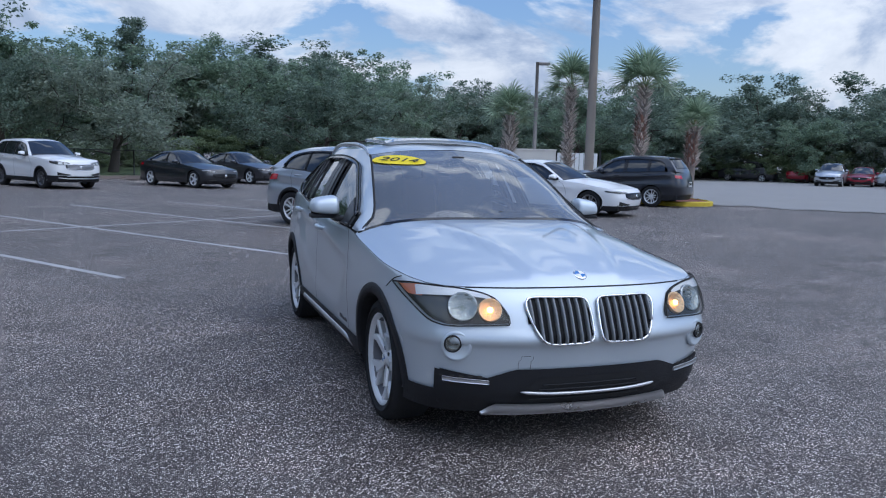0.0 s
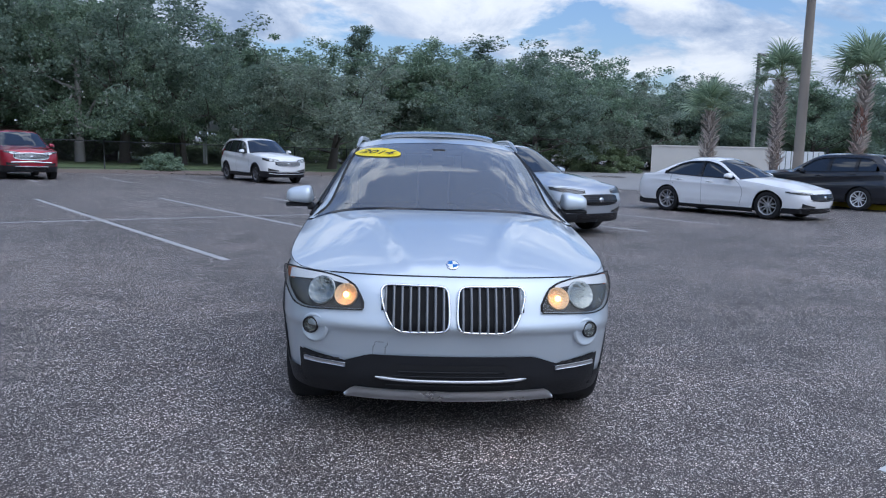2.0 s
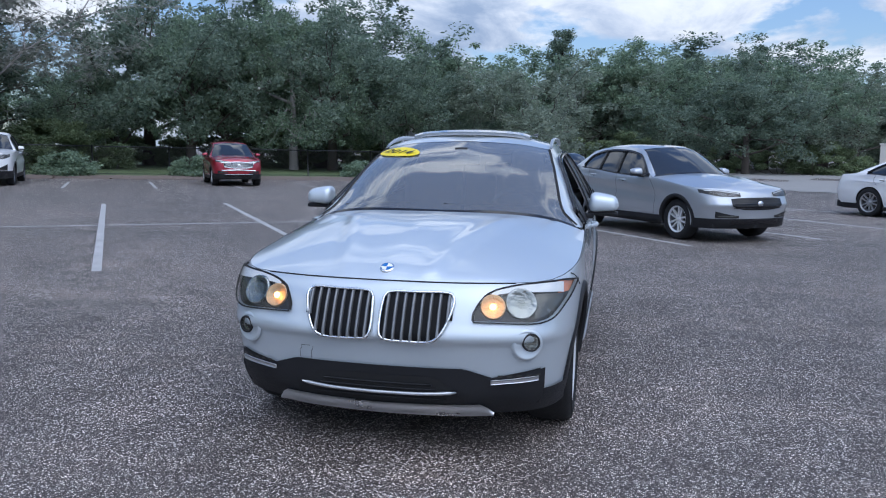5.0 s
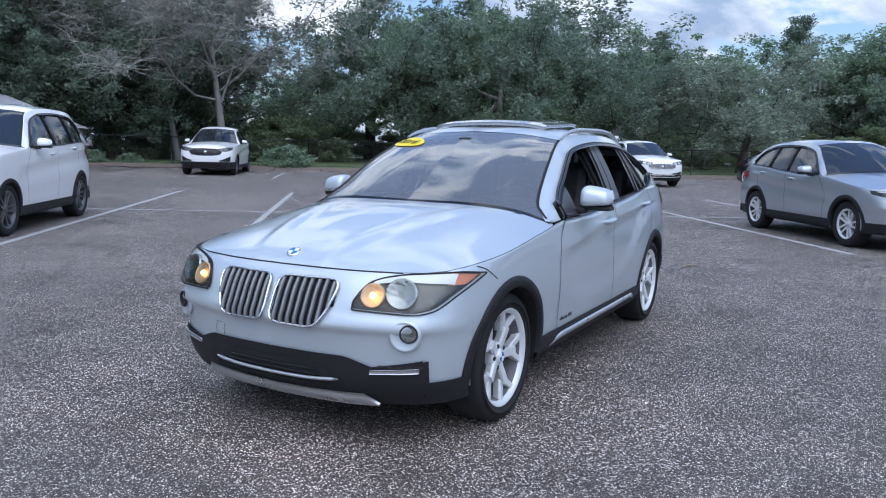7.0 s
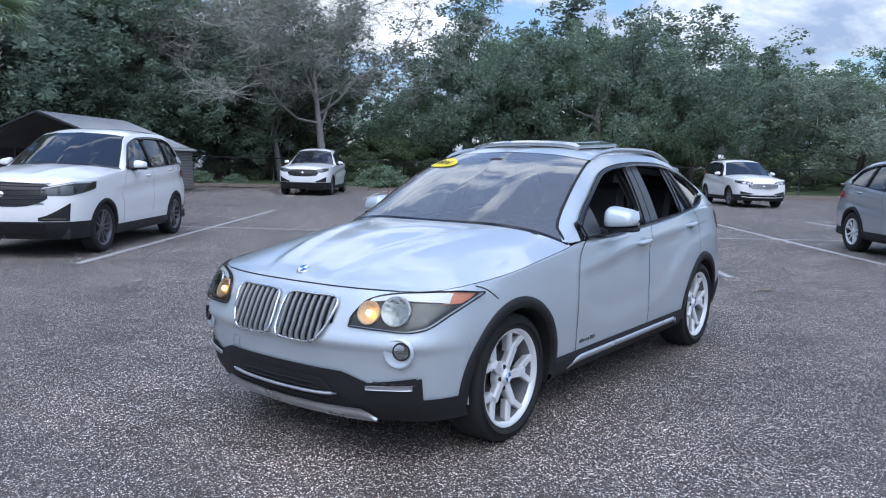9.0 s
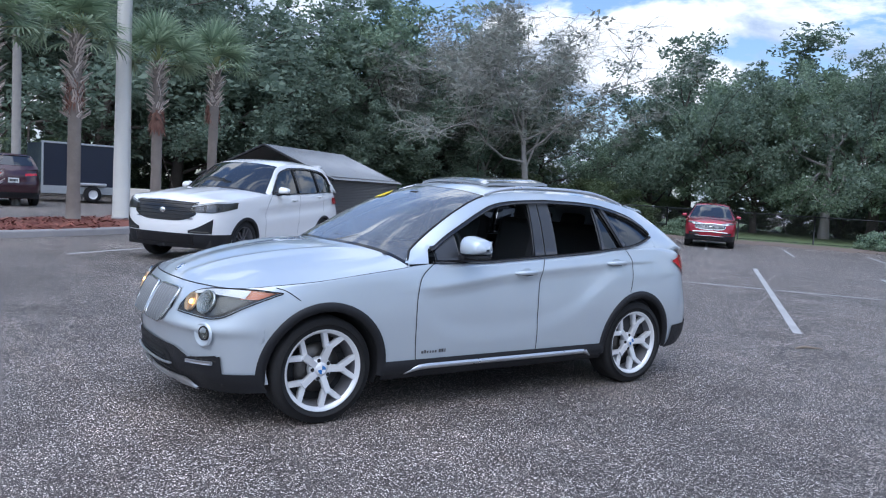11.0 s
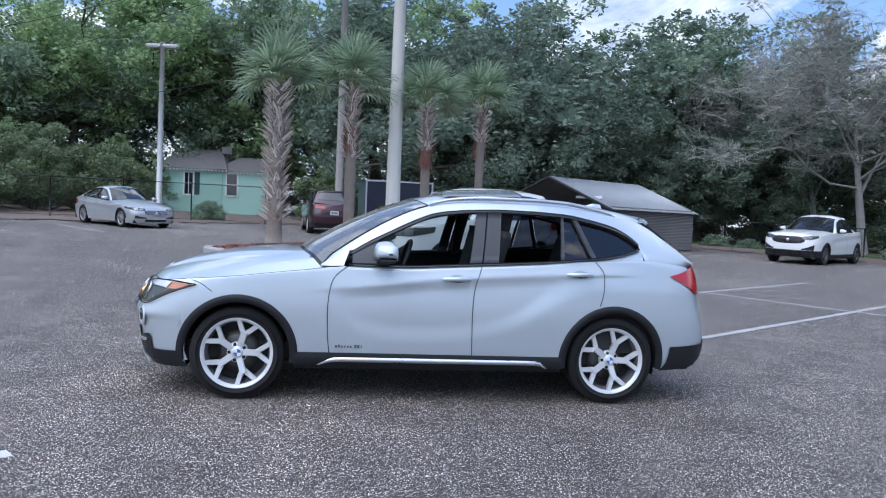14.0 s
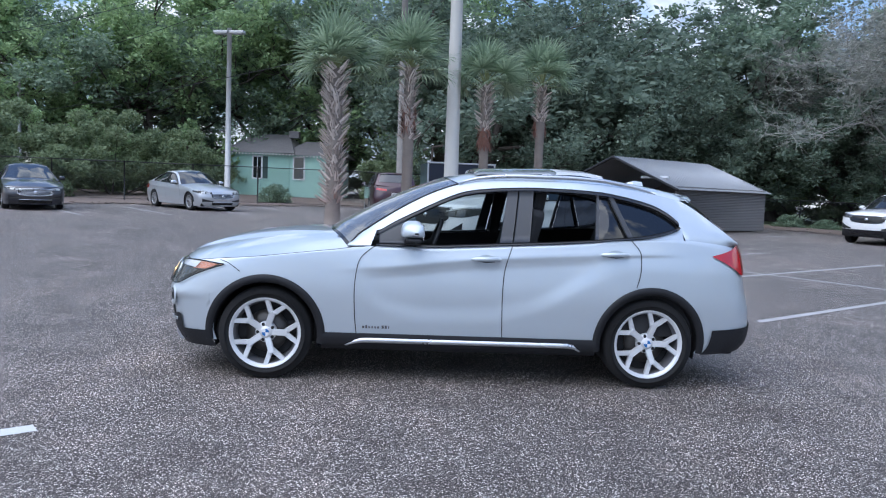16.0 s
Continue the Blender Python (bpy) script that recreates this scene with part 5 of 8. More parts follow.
def lot_strip(name, mat, r0, b0, r1, b1, width, dz=0.004, parent=None, label=""):
    """A painted stripe between two places of the lot."""
    a, c = lot(r0, b0), lot(r1, b1)
    d = (c - a).to_2d().normalized()
    s = Vector((-d.y, d.x)) * width / 2
    n = max(2, int((c - a).length / 0.4))
    P = np.zeros((n, 3, 3))
    for i, t in enumerate(np.linspace(0, 1, n)):
        q = a.lerp(c, t)
        for j, k in enumerate((-1, 0, 1)):
            wob = 0.006 * noise.noise((q.x * 3, q.y * 3, k))
            x, y = q.x + s.x * k * (1 + wob * 8), q.y + s.y * k * (1 + wob * 8)
            P[i, j] = (x, y, gz(x, y) + dz + wob * 0)
    ob = sheet(name, P, mat, parent, flip=True, thick=0.0)
    tagged(ob, label=label, category="road marking", kind="structure")
    return ob


O0, SP = 0.274, 2.82
for k in range(-3, 6):
    lot_strip("stall_line", M["line"], O0 + SP * k, 4.45, O0 + SP * k, 15.2, 0.105, label="worn white stall line painted on the asphalt")
lot_strip("stall_line", M["line"], O0 + SP * -3.4, 9.89, O0 + SP * 5, 9.89, 0.10, 0.005, label="worn white line across the stalls")
lot_strip("stall_line", M["line_new"], 0.27, -3.16, 0.27, -8.5, 0.125, label="white stall line with a worn end")
for k in range(-6, 9):
    lot_strip("stall_line", M["line"], O0 + SP * (k + 0.55), 22.4, O0 + SP * (k + 0.55), 27.8, 0.10, label="worn white stall line near the fence")
for k in range(-2, 5):
    lot_strip("stall_line", M["line"], -20.2, SP * k - 0.6, -25.5, SP * k - 0.6, 0.10, label="worn white stall line of the west row")

FENCE_B = 30.8
ground_sheet("grass", M["grass"], lambda x, y: BAY.dot((x, y)) > 29.6 and BAY.dot((x, y)) < 75 and ROW.dot((x, y)) > -42 and ROW.dot((x, y)) < 32, 1.0, -75, 20, -5, 75, 0.02, "mown green grass beyond the fence")
ground_sheet("dirt_strip", M["dirt"], lambda x, y: 28.4 < BAY.dot((x, y)) < 30.2 and -36 < ROW.dot((x, y)) < 20, 0.5, -50, 10, 5, 45, 0.035, "bare brown earth and leaf litter along the fence")
ground_sheet("dirt_strip", M["dirt"], lambda x, y: -27.6 > ROW.dot((x, y)) > -70 and -40 < BAY.dot((x, y)) < 21, 1.0, -75, 10, -50, 35, 0.03, "bare earth with litter beside the west row")
ground_sheet("concrete_lot", M["concrete"], lambda x, y: ROW.dot((x, y)) > 22.6 and -25 < BAY.dot((x, y)) < 70, 1.0, -20, 110, -30, 80, 0.02, "pale concrete road and yard")


def island(name, centre, half_r, half_b, label, kerb_mat, mulch=True, turn=0.0):
    """A planted island: rounded concrete kerb round a low bed."""
    root = empty(name, None, label, "island")
    n = 56
    out = []
    ct, st = math.cos(turn), math.sin(turn)
    for k in range(n):
        w = 2 * math.pi * k / n
        c, s = math.cos(w), math.sin(w)
        u, v = abs(c) ** 0.6 * (1 if c > 0 else -1) * half_r, abs(s) ** 0.6 * (1 if s > 0 else -1) * half_b
        out.append((u * ct - v * st, u * st + v * ct))
    V = []
    prof = [(0.0, -0.05), (0.0, 0.12), (0.02, 0.15), (0.14, 0.155), (0.15, 0.10)]
    for (r, b) in out:
        ln = math.hypot(r, b)
        for inn, z in prof:
            k = 1 - inn / ln * 1.4
            p = lot(centre[0] + r * k, centre[1] + b * k)
            V.append((p.x, p.y, p.z + z))
    F = grid_faces(n, len(prof), True)
    m = len(prof)
    F += [((n - 1) * m + j, j, j + 1, (n - 1) * m + j + 1) for j in range(m - 1)]
    put("kerb", mesh_of("kerb", V, F, False), kerb_mat, root)
    V, F = [], []
    rings = (0.97, 0.8, 0.55, 0.28, 0.02)
    for q in rings:
        for (r, b) in out:
            p = lot(centre[0] + r * q, centre[1] + b * q)
            V.append((p.x, p.y, p.z + 0.11 + 0.12 * (1 - q * q) + 0.02 * noise.noise((p.x * 2, p.y * 2, 0))))
    for i in range(len(rings) - 1):
        for k in range(n):
            F.append((i * n + k, i * n + (k + 1) % n, (i + 1) * n + (k + 1) % n, (i + 1) * n + k))
    put("bed", mesh_of("bed", V, F), M["mulch"], root)
    rng = random.Random(3)
    V, F = [], []
    for _ in range(2600 if mulch else 300):
        q = math.sqrt(rng.random()) * 0.95
        r, b = out[rng.randrange(n)]
        r, b = r * q + rng.uniform(-0.1, 0.1), b * q + rng.uniform(-0.1, 0.1)
        p = lot(centre[0] + r, centre[1] + b)
        z = p.z + 0.125 + 0.12 * (1 - q * q)
        w, l, a = rng.uniform(0.01, 0.03), rng.uniform(0.03, 0.10), rng.uniform(0, 6.3)
        t = rng.uniform(-0.4, 0.4)
        c, s = math.cos(a), math.sin(a)
        k = len(V)
        for u, v in ((-l, -w), (l, -w), (l, w), (-l, w)):
            V.append((p.x + c * u - s * v, p.y + s * u + c * v, z + t * u + 0.01))
        F.append((k, k + 1, k + 2, k + 3))
    put("mulch_litter", mesh_of("mulch_litter", V, F, False), M["mulch_chip"], root, kind="stuff")
    return root


def in_lot(x, y):
    return ROW.x * x + ROW.y * y, BAY.x * x + BAY.y * y


island("palm_island", (-12.0, 9.6), 1.4, 5.2, "raised island with concrete kerb and red wood mulch", M["kerb"])
island("palm_island", in_lot(15.3, 21.8), 1.55, 5.9, "raised island with yellow painted kerb and dry mulch", M["yellow_kerb"], False, radians(-41))

# ---- trees ----
def leaf_mesh(name, centres, radii, per, size, rng, droop=0.0, flat=0.5):
    """Leaves scattered in clumps: each leaf a bent pair of triangles."""
    n = len(centres) * per
    c = np.repeat(np.asarray(centres), per, 0)
    r = np.repeat(np.asarray(radii), per)[:, None]
    d = rng.normal(size=(n, 3))
    d /= np.linalg.norm(d, axis=1, keepdims=True)
    pos = c + d * r * rng.random((n, 1)) ** 0.45 * [1, 1, flat + 0.25]
    a = rng.normal(size=(n, 3))
    a[:, 2] *= 0.55
    a[:, 2] -= droop
    a /= np.linalg.norm(a, axis=1, keepdims=True)
    b = np.cross(a, rng.normal(size=(n, 3)))
    b /= np.maximum(np.linalg.norm(b, axis=1, keepdims=True), 1e-6)
    s = size * rng.uniform(0.6, 1.35, (n, 1))
    V = np.stack([pos - a * s, pos + b * s * 0.48, pos + a * s, pos - b * s * 0.48], 1).reshape(-1, 3)
    k = np.arange(n)[:, None] * 4
    F = np.concatenate([k, k + 1, k + 2, k + 3], 1)
    me = bpy.data.meshes.new(name)
    me.vertices.add(len(V))
    me.vertices.foreach_set("co", V.ravel())
    me.loops.add(len(F) * 4)
    me.loops.foreach_set("vertex_index", F.ravel().astype(np.int32))
    me.polygons.add(len(F))
    me.polygons.foreach_set("loop_start", np.arange(0, len(F) * 4, 4, dtype=np.int32))
    me.update(calc_edges=True)
    return me


def branch_tubes(list_of, sides=6):
    V, F = [], []
    for pts, rad in list_of:
        v, f = tube(pts, rad, sides, False)
        k = len(V)
        V += v
        F += [tuple(i + k for i in q) for q in f]
    return V, F


def grow(rng, height, spread, trunk_r, limbs, base=0.25, up=0.5):
    """Trunk and limbs that fork; returns the tubes and the twig ends."""
    tubes, ends = [], []
    lean = rng.normal(size=2) * 0.04 * height
    trunk = [Vector((lean[0] * t, lean[1] * t, height * 0.62 * t)) for t in (0, 0.2, 0.45, 0.7, 1.0)]
    tubes.append((trunk, [trunk_r * 1.25, trunk_r, trunk_r * 0.8, trunk_r * 0.55, trunk_r * 0.3]))

    def fork(p, d, length, r, depth):
        pts = [p]
        q, dd = p.copy(), d.copy()
        for _ in range(4):
            dd = (dd + Vector(rng.normal(size=3)) * 0.22 + Vector((0, 0, 0.06))).normalized()
            q = q + dd * length / 4
            pts.append(q.copy())
        tubes.append((pts, [r, r * 0.8, r * 0.62, r * 0.45, r * 0.3]))
        ends.append((pts[-1], depth))
        ends.append((pts[2], depth))
        if depth > 0:
            for _ in range(3):
                k = rng.integers(1, 5)
                nd = (dd + Vector(rng.normal(size=3)) * 0.65).normalized()
                fork(pts[k], nd, length * rng.uniform(0.5, 0.75), r * 0.5, depth - 1)

    for i in range(limbs):
        t = base + (1 - base) * (i + rng.random()) / limbs
        w = i * 2.4 + rng.random()
        p = trunk[0].lerp(trunk[-1], t)
        d = Vector((math.cos(w), math.sin(w), up * rng.uniform(0.5, 1.4))).normalized()
        fork(p, d, spread * (0.62 + 0.3 * math.sin(math.pi * t)), trunk_r * 0.45 * (1.1 - 0.6 * t), 2)
    return tubes, ends


def oak_parts(seed, height, spread, leaf, mats, moss=0, per=84, size=0.105, clump=0.66):
    rng = np.random.default_rng(seed)
    tubes, ends = grow(rng, height, spread, 0.030 * height, 9)
    c = [e[0] for e in ends]
    top = max(p.z for p in c)
    sc = height / (top + 0.5)
    V, F = branch_tubes(tubes)
    wood = mesh_of("trunk", [(v[0], v[1], v[2] * sc * 0.97) for v in V], F)
    c = np.array([(p.x, p.y, p.z) for p in c]) * [1, 1, sc]
    extra = c[rng.integers(0, len(c), len(c) // 2)] + rng.normal(size=(len(c) // 2, 3)) * [0.7, 0.7, 0.55]
    c = np.concatenate([c, extra])
    c = c[c[:, 2] > height * 0.13]
    lv = leaf_mesh("crown", c, rng.uniform(0.5, 1.25, len(c)) * clump, per, size, rng)
    out = [("trunk", wood, mats[0]), ("crown", lv, mats[1])]
    if moss:
        V, F = [], []
        for _ in range(moss):
            p = c[rng.integers(0, len(c))]
            if p[2] > height * 0.75:
                continue
            for _ in range(5):
                x, y = p[0] + rng.normal() * 0.35, p[1] + rng.normal() * 0.35
                l, w = rng.uniform(0.3, 1.0), rng.uniform(0.012, 0.035)
                a = rng.random() * 6.28
                k = len(V)
                cx, cy = math.cos(a) * w, math.sin(a) * w
                V += [(x - cx, y - cy, p[2]), (x + cx, y + cy, p[2]), (x + cx * 1.3 + 0.05, y + cy * 1.3, p[2] - l * 0.6), (x + 0.08, y, p[2] - l), (x - cx * 1.3 - 0.03, y - cy * 1.3, p[2] - l * 0.55)]
                F.append((k, k + 1, k + 2, k + 3, k + 4))
        out.append(("moss", mesh_of("moss", V, F, False), M["moss"], "stuff"))
    return out


def bare_parts(seed, height, spread):
    rng = np.random.default_rng(seed)
    tubes, ends = grow(rng, height, spread, 0.017 * height, 12, 0.42, 1.0)
    twigs = []
    for p, dpt in ends:
        for _ in range(9):
            d = Vector(rng.normal(size=3))
            d.z = d.z * 0.5 + 0.1
            d.normalize()
            l = rng.uniform(0.5, 1.3)
            m = p + d * l * 0.5 + Vector(rng.normal(size=3)) * 0.08
            twigs.append(([p, m, p + d * l + Vector((0, 0, -0.1))], [0.012, 0.008, 0.003]))
            for _ in range(2):
                d2 = (d + Vector(rng.normal(size=3)) * 0.6).normalized()
                twigs.append(([m, m + d2 * l * 0.5], [0.007, 0.002]))
    V, F = branch_tubes(tubes)
    V2, F2 = branch_tubes(twigs, 3)
    c = np.array([(p.x, p.y, p.z) for p, _ in ends])
    k = rng.random(len(c)) < 0.45
    lv = leaf_mesh("moss", c[k], np.full(k.sum(), 0.55), 26, 0.13, rng, 0.5)
    return [("trunk", mesh_of("trunk", V, F), M["bark_grey"]), ("twig_mass", mesh_of("twigs", V2, F2), M["twig"]), ("moss", lv, M["moss"])]


def pine_parts(seed, height):
    rng = np.random.default_rng(seed)
    trunk = [Vector((0.1 * math.sin(t * 5), 0, height * t)) for t in np.linspace(0, 1, 8)]
    tubes, c = [(trunk, list(np.linspace(0.22, 0.05, 8)))], []
    for _ in range(38):
        t = rng.uniform(0.5, 1.0)
        w = rng.random() * 6.28
        l = 0.19 * height * (1.15 - t) ** 0.6 * rng.uniform(0.6, 1.1)
        p = Vector((0, 0, height * t))
        e = p + Vector((math.cos(w) * l, math.sin(w) * l, l * rng.uniform(0.0, 0.5)))
        tubes.append(([p, p.lerp(e, 0.5) + Vector((0, 0, 0.1)), e], [0.05, 0.035, 0.015]))
        c += [e, p.lerp(e, 0.7)]
    V, F = branch_tubes(tubes)
    return [("trunk", mesh_of("trunk", V, F), M["bark"]), ("crown", leaf_mesh("crown", c, np.full(len(c), 0.55), 100, 0.10, rng), M["leaf_dark"])]


def cone_parts(seed, height, spread):
    rng = np.random.default_rng(seed)
    trunk = [Vector((0, 0, height * t)) for t in (0, 0.5, 0.95)]
    c, r = [], []
    for _ in range(150):
        t = rng.uniform(0.05, 1.0)
        w = rng.random() * 6.28
        l = spread * (1.02 - t) ** 0.8 * rng.uniform(0.5, 1)
        c.append((math.cos(w) * l, math.sin(w) * l, height * t))
        r.append(0.5 + 0.3 * (1 - t))
    V, F = branch_tubes([(trunk, [0.18, 0.12, 0.03])])
    return [("trunk", mesh_of("trunk", V, F), M["bark"]), ("crown", leaf_mesh("crown", c, r, 90, 0.10, rng), M["leaf_dark"])]


def shrub_parts(seed, height, spread, mat, per=70, size=0.10):
    rng = np.random.default_rng(seed)
    tubes, c, r = [], [], []
    for _ in range(46):
        w, l = rng.random() * 6.28, spread * math.sqrt(rng.random())
        z = height * rng.uniform(0.15, 1.0) * (1.05 - 0.55 * (l / spread) ** 2)
        c.append((math.cos(w) * l, math.sin(w) * l, z))
        r.append(0.30 * height ** 0.5)
    for p in c[::4]:
        tubes.append(([Vector((p[0] * 0.15, p[1] * 0.15, 0)), Vector((p[0] * 0.6, p[1] * 0.6, p[2] * 0.5)), Vector(p)], [0.03, 0.02, 0.008]))
    V, F = branch_tubes(tubes, 5)
    return [("stem", mesh_of("stem", V, F), M["bark"], "stuff"), ("foliage", leaf_mesh("foliage", c, r, per, size, rng), mat)]


KINDS = {
    "oak_a": lambda: oak_parts(1, 10, 5.2, 0, (M["bark"], M["leaf_dark"])),
    "oak_b": lambda: oak_parts(2, 10, 5.6, 0, (M["bark"], M["leaf_mid"])),
    "oak_c": lambda: oak_parts(3, 10, 4.6, 0, (M["bark"], M["leaf_dark"]), per=84),
    "mossy_a": lambda: oak_parts(4, 10, 5.4, 0, (M["bark"], M["leaf_mid"]), moss=70),
    "mossy_b": lambda: oak_parts(5, 10, 5.8, 0, (M["bark"], M["leaf_olive"]), moss=60),
    "light_oak": lambda: oak_parts(6, 10, 5.0, 0, (M["bark"], M["leaf_bright"]), per=76, clump=0.58),
    "airy": lambda: oak_parts(7, 10, 4.2, 0, (M["bark_grey"], M["leaf_mid"]), per=90, size=0.085, clump=0.6),
    "bare": lambda: bare_parts(8, 10, 5.6),
    "pine": lambda: pine_parts(9, 12),
    "cone": lambda: cone_parts(10, 10, 2.6),
    "shrub": lambda: shrub_parts(11, 1.2, 1.1, M["leaf_mid"], 110, 0.07),
    "bush": lambda: shrub_parts(12, 4.6, 3.4, M["leaf_bush"], 420, 0.095),
    "bush_dark": lambda: shrub_parts(13, 4.0, 3.6, M["leaf_bush"], 420, 0.095),
}
BASE_H = dict(pine=12, shrub=1.2, bush=4.6, bush_dark=4.0)
TEXT = dict(
    oak_a=("oak_tree", "broad dark green oak beyond the lot"), oak_b=("oak_tree", "broad green oak with a dense uneven crown"), oak_c=("oak_tree", "dark green oak with a narrow ragged crown"),
    mossy_a=("oak_tree", "green live oak hung with grey moss"), mossy_b=("oak_tree", "olive green live oak hung with grey moss"), light_oak=("tree", "bright green broad-leaved tree behind the lot"),
    airy=("tree", "thin-crowned green tree with pale limbs"), bare=("bare_tree", "grey half-bare tree with fine twigs and moss"), pine=("pine_tree", "tall pine with tufted top above the oaks"),
    cone=("cedar_tree", "dark conical evergreen behind the oaks"), shrub=("shrub", "low green shrub by the fence"), bush=("bush", "large green bush beside the parked saloon"), bush_dark=("bush", "large dark green bush at the lot's edge"))
FIRST, TREE_RNG = {}, random.Random(5)


def plant(kind, x, y, height, wide=1.0, turn=None):
    """A tree or shrub of a kind, stood on the ground."""
    k = height / BASE_H.get(kind, 10)
    turn = TREE_RNG.random() * 6.28 if turn is None else turn
    m = Matrix.Translation((x, y, gz(x, y) - 0.08)) @ Matrix.Rotation(turn, 4, "Z")
    nm, lab = TEXT[kind]
    if kind not in FIRST:
        FIRST[kind] = KINDS[kind]()
    root = empty(nm, m, lab, nm.replace("_", " ").split()[-1], "trees round the lot" if "shrub" not in nm and "bush" not in nm else "bushes")
    root.scale = (k * wide, k * wide, k)
    for n, me, mat, *more in FIRST[kind]:
        put(n, me, mat, root, kind=more[0] if more else "")
    return root


# skyline seen from the lot: height in metres at 42 m for a bearing in degrees
SKYLINE = table([(18.8, 6.0), (38.8, 6.2), (43.8, 5.6), (49.8, 6.2), (59.8, 5.2), (66.8, 5.6), (71.8, 5.8), (76.8, 6.8), (79.8, 7.4), (85.8, 6.8), (89.3, 6.2), (92, 7.6), (94.4, 8.8), (97.3, 7.6), (98.8, 6.6), (101.8, 7.2), (104.3, 7.6), (106.5, 7.6), (108.3, 8.6), (110.5, 10.2), (115, 10.8), (117.2, 9.6), (118.5, 8.0), (120, 8.8), (122, 10.2), (124.8, 10.6), (127.3, 7.2), (129.2, 5.8), (132.5, 5.4), (135.7, 8.2), (139.7, 11.6), (144.7, 10.6), (151.7, 11.4), (156.7, 12.6), (160, 14.2), (166.7, 15.2), (173.7, 15.2), (181.7, 14.4), (191.7, 13.4), (196.5, 13.6), (200.2, 11.8), (204.5, 13.0), (208, 11.2), (216.7, 12.0)])


def row_of_trees(az0, az1, step, dist, kinds, drop=0.0, wide=1.0, jitter=2.0, seed=1):
    rng = random.Random(seed)
    az, i = az0, 0
    while az <= az1:
        d = dist + rng.uniform(-jitter, jitter)
        a = radians(az + rng.uniform(-0.25, 0.25) * step)
        h = (float(SKYLINE(math.degrees(a))) - 1.4) * d / 42 + 1.4 - drop * rng.uniform(0.3, 1.0)
        plant(kinds[i % len(kinds)], d * math.cos(a), d * math.sin(a), h * rng.uniform(0.90, 1.10), wide * rng.uniform(0.85, 1.1))
        az += step
        i += 1


# far side to the north-east, about 75 m off
row_of_trees(22, 92, 4.6, 76, ["oak_a", "oak_c", "oak_b", "oak_a", "mossy_b"], 0.2, 1.35, 4, 11)
row_of_trees(24, 92, 5.0, 69, ["oak_c", "oak_b", "oak_a"], 2.0, 1.5, 3, 12)
row_of_trees(20, 90, 5.6, 84, ["oak_a", "oak_c"], 0.8, 1.6, 3, 21)
# behind the fence to the north
row_of_trees(72, 104, 4.4, 60, ["mossy_b", "oak_b", "oak_a", "mossy_a"], 0.6, 1.1, 3, 13)
plant("mossy_b", -4.3, 40.3, 6.9, 1.25)
plant("pine", *(62 * math.cos(radians(93.4)), 62 * math.sin(radians(93.4))), 11.6)
plant("pine", *(70 * math.cos(radians(85.0)), 70 * math.sin(radians(85.0))), 10.2)
plant("cone", *(66 * math.cos(radians(83.3)), 66 * math.sin(radians(83.3))), 9.4)
plant("oak_a", *(52 * math.cos(radians(79.3)), 52 * math.sin(radians(79.3))), 8.4, 1.1)
# north-west, nearer
row_of_trees(103, 131, 4.2, 43, ["oak_a", "mossy_a", "oak_c", "airy", "oak_b"], 0.3, 0.86, 2.5, 14)
row_of_trees(105, 131, 6.5, 52, ["oak_b", "oak_c"], 0.2, 1.2, 3, 15)
plant("bare", -26.6, 24.2, 10.2, 1.2)
plant("bare", -29.8, 24.0, 9.4, 1.1)
# west
row_of_trees(137, 178, 4.6, 45, ["oak_a", "oak_c", "oak_a", "oak_b"], 0.0, 1.15, 2, 16)
row_of_trees(140, 173, 5.4, 39, ["oak_c", "oak_a"], 3.6, 1.1, 1.5, 17)
row_of_trees(176, 222, 5.0, 58, ["light_oak", "oak_b", "light_oak", "light_oak"], 0.3, 1.05, 4, 18)
row_of_trees(190, 222, 7.0, 66, ["airy"], 0.4, 1.1, 4, 19)
for x, y, h, k in ((-37.2, -16.0, 4.7, "bush"), (-33.5, -19.2, 4.4, "bush_dark"), (-30.5, -22.2, 4.9, "bush"), (-38.4, -12.9, 3.9, "bush"), (-28.0, -24.9, 4.6, "bush_dark"), (-41.2, 0.3, 3.6, "bush"), (-38.6, -19.0, 5.2, "light_oak")):
    plant(k, x, y, h)
# low growth behind the fence and at the wood's edge
UNDER = random.Random(31)
for az0, az1, step, dist, h0, h1 in ((100, 133, 3.1, 49.0, 2.0, 3.0), (132, 180, 3.6, 41.5, 2.0, 3.2), (74, 101, 3.6, 56.0, 2.0, 3.0), (22, 74, 4.0, 70.0, 2.4, 3.6), (176, 200, 3.4, 62.0, 3.0, 4.4), (196, 222, 4.4, 52.0, 2.6, 3.8)):
    az = az0
    while az < az1:
        a, d = radians(az + UNDER.uniform(-0.8, 0.8)), dist + UNDER.uniform(-1.5, 1.5)
        plant("bush_dark", d * math.cos(a), d * math.sin(a), UNDER.uniform(h0, h1), UNDER.uniform(1.1, 1.5))
        az += step
for r, b_, h in ((-26.2, 30.2, 0.4), (-19.6, 30.4, 0.6), (-12.4, 30.3, 0.6), (-10.9, 30.6, 0.5), (-7.6, 30.4, 0.7), (-4.0, 30.5, 1.0), (1.0, 30.6, 0.9), (8.5, 30.4, 0.8), (-29.5, 29.6, 0.4)):
    p = lot(r, b_)
    plant("shrub", p.x, p.y, h, 1.2)
p = Vector((-33.6, -6.6))
plant("shrub", p.x, p.y, 0.95, 0.9)


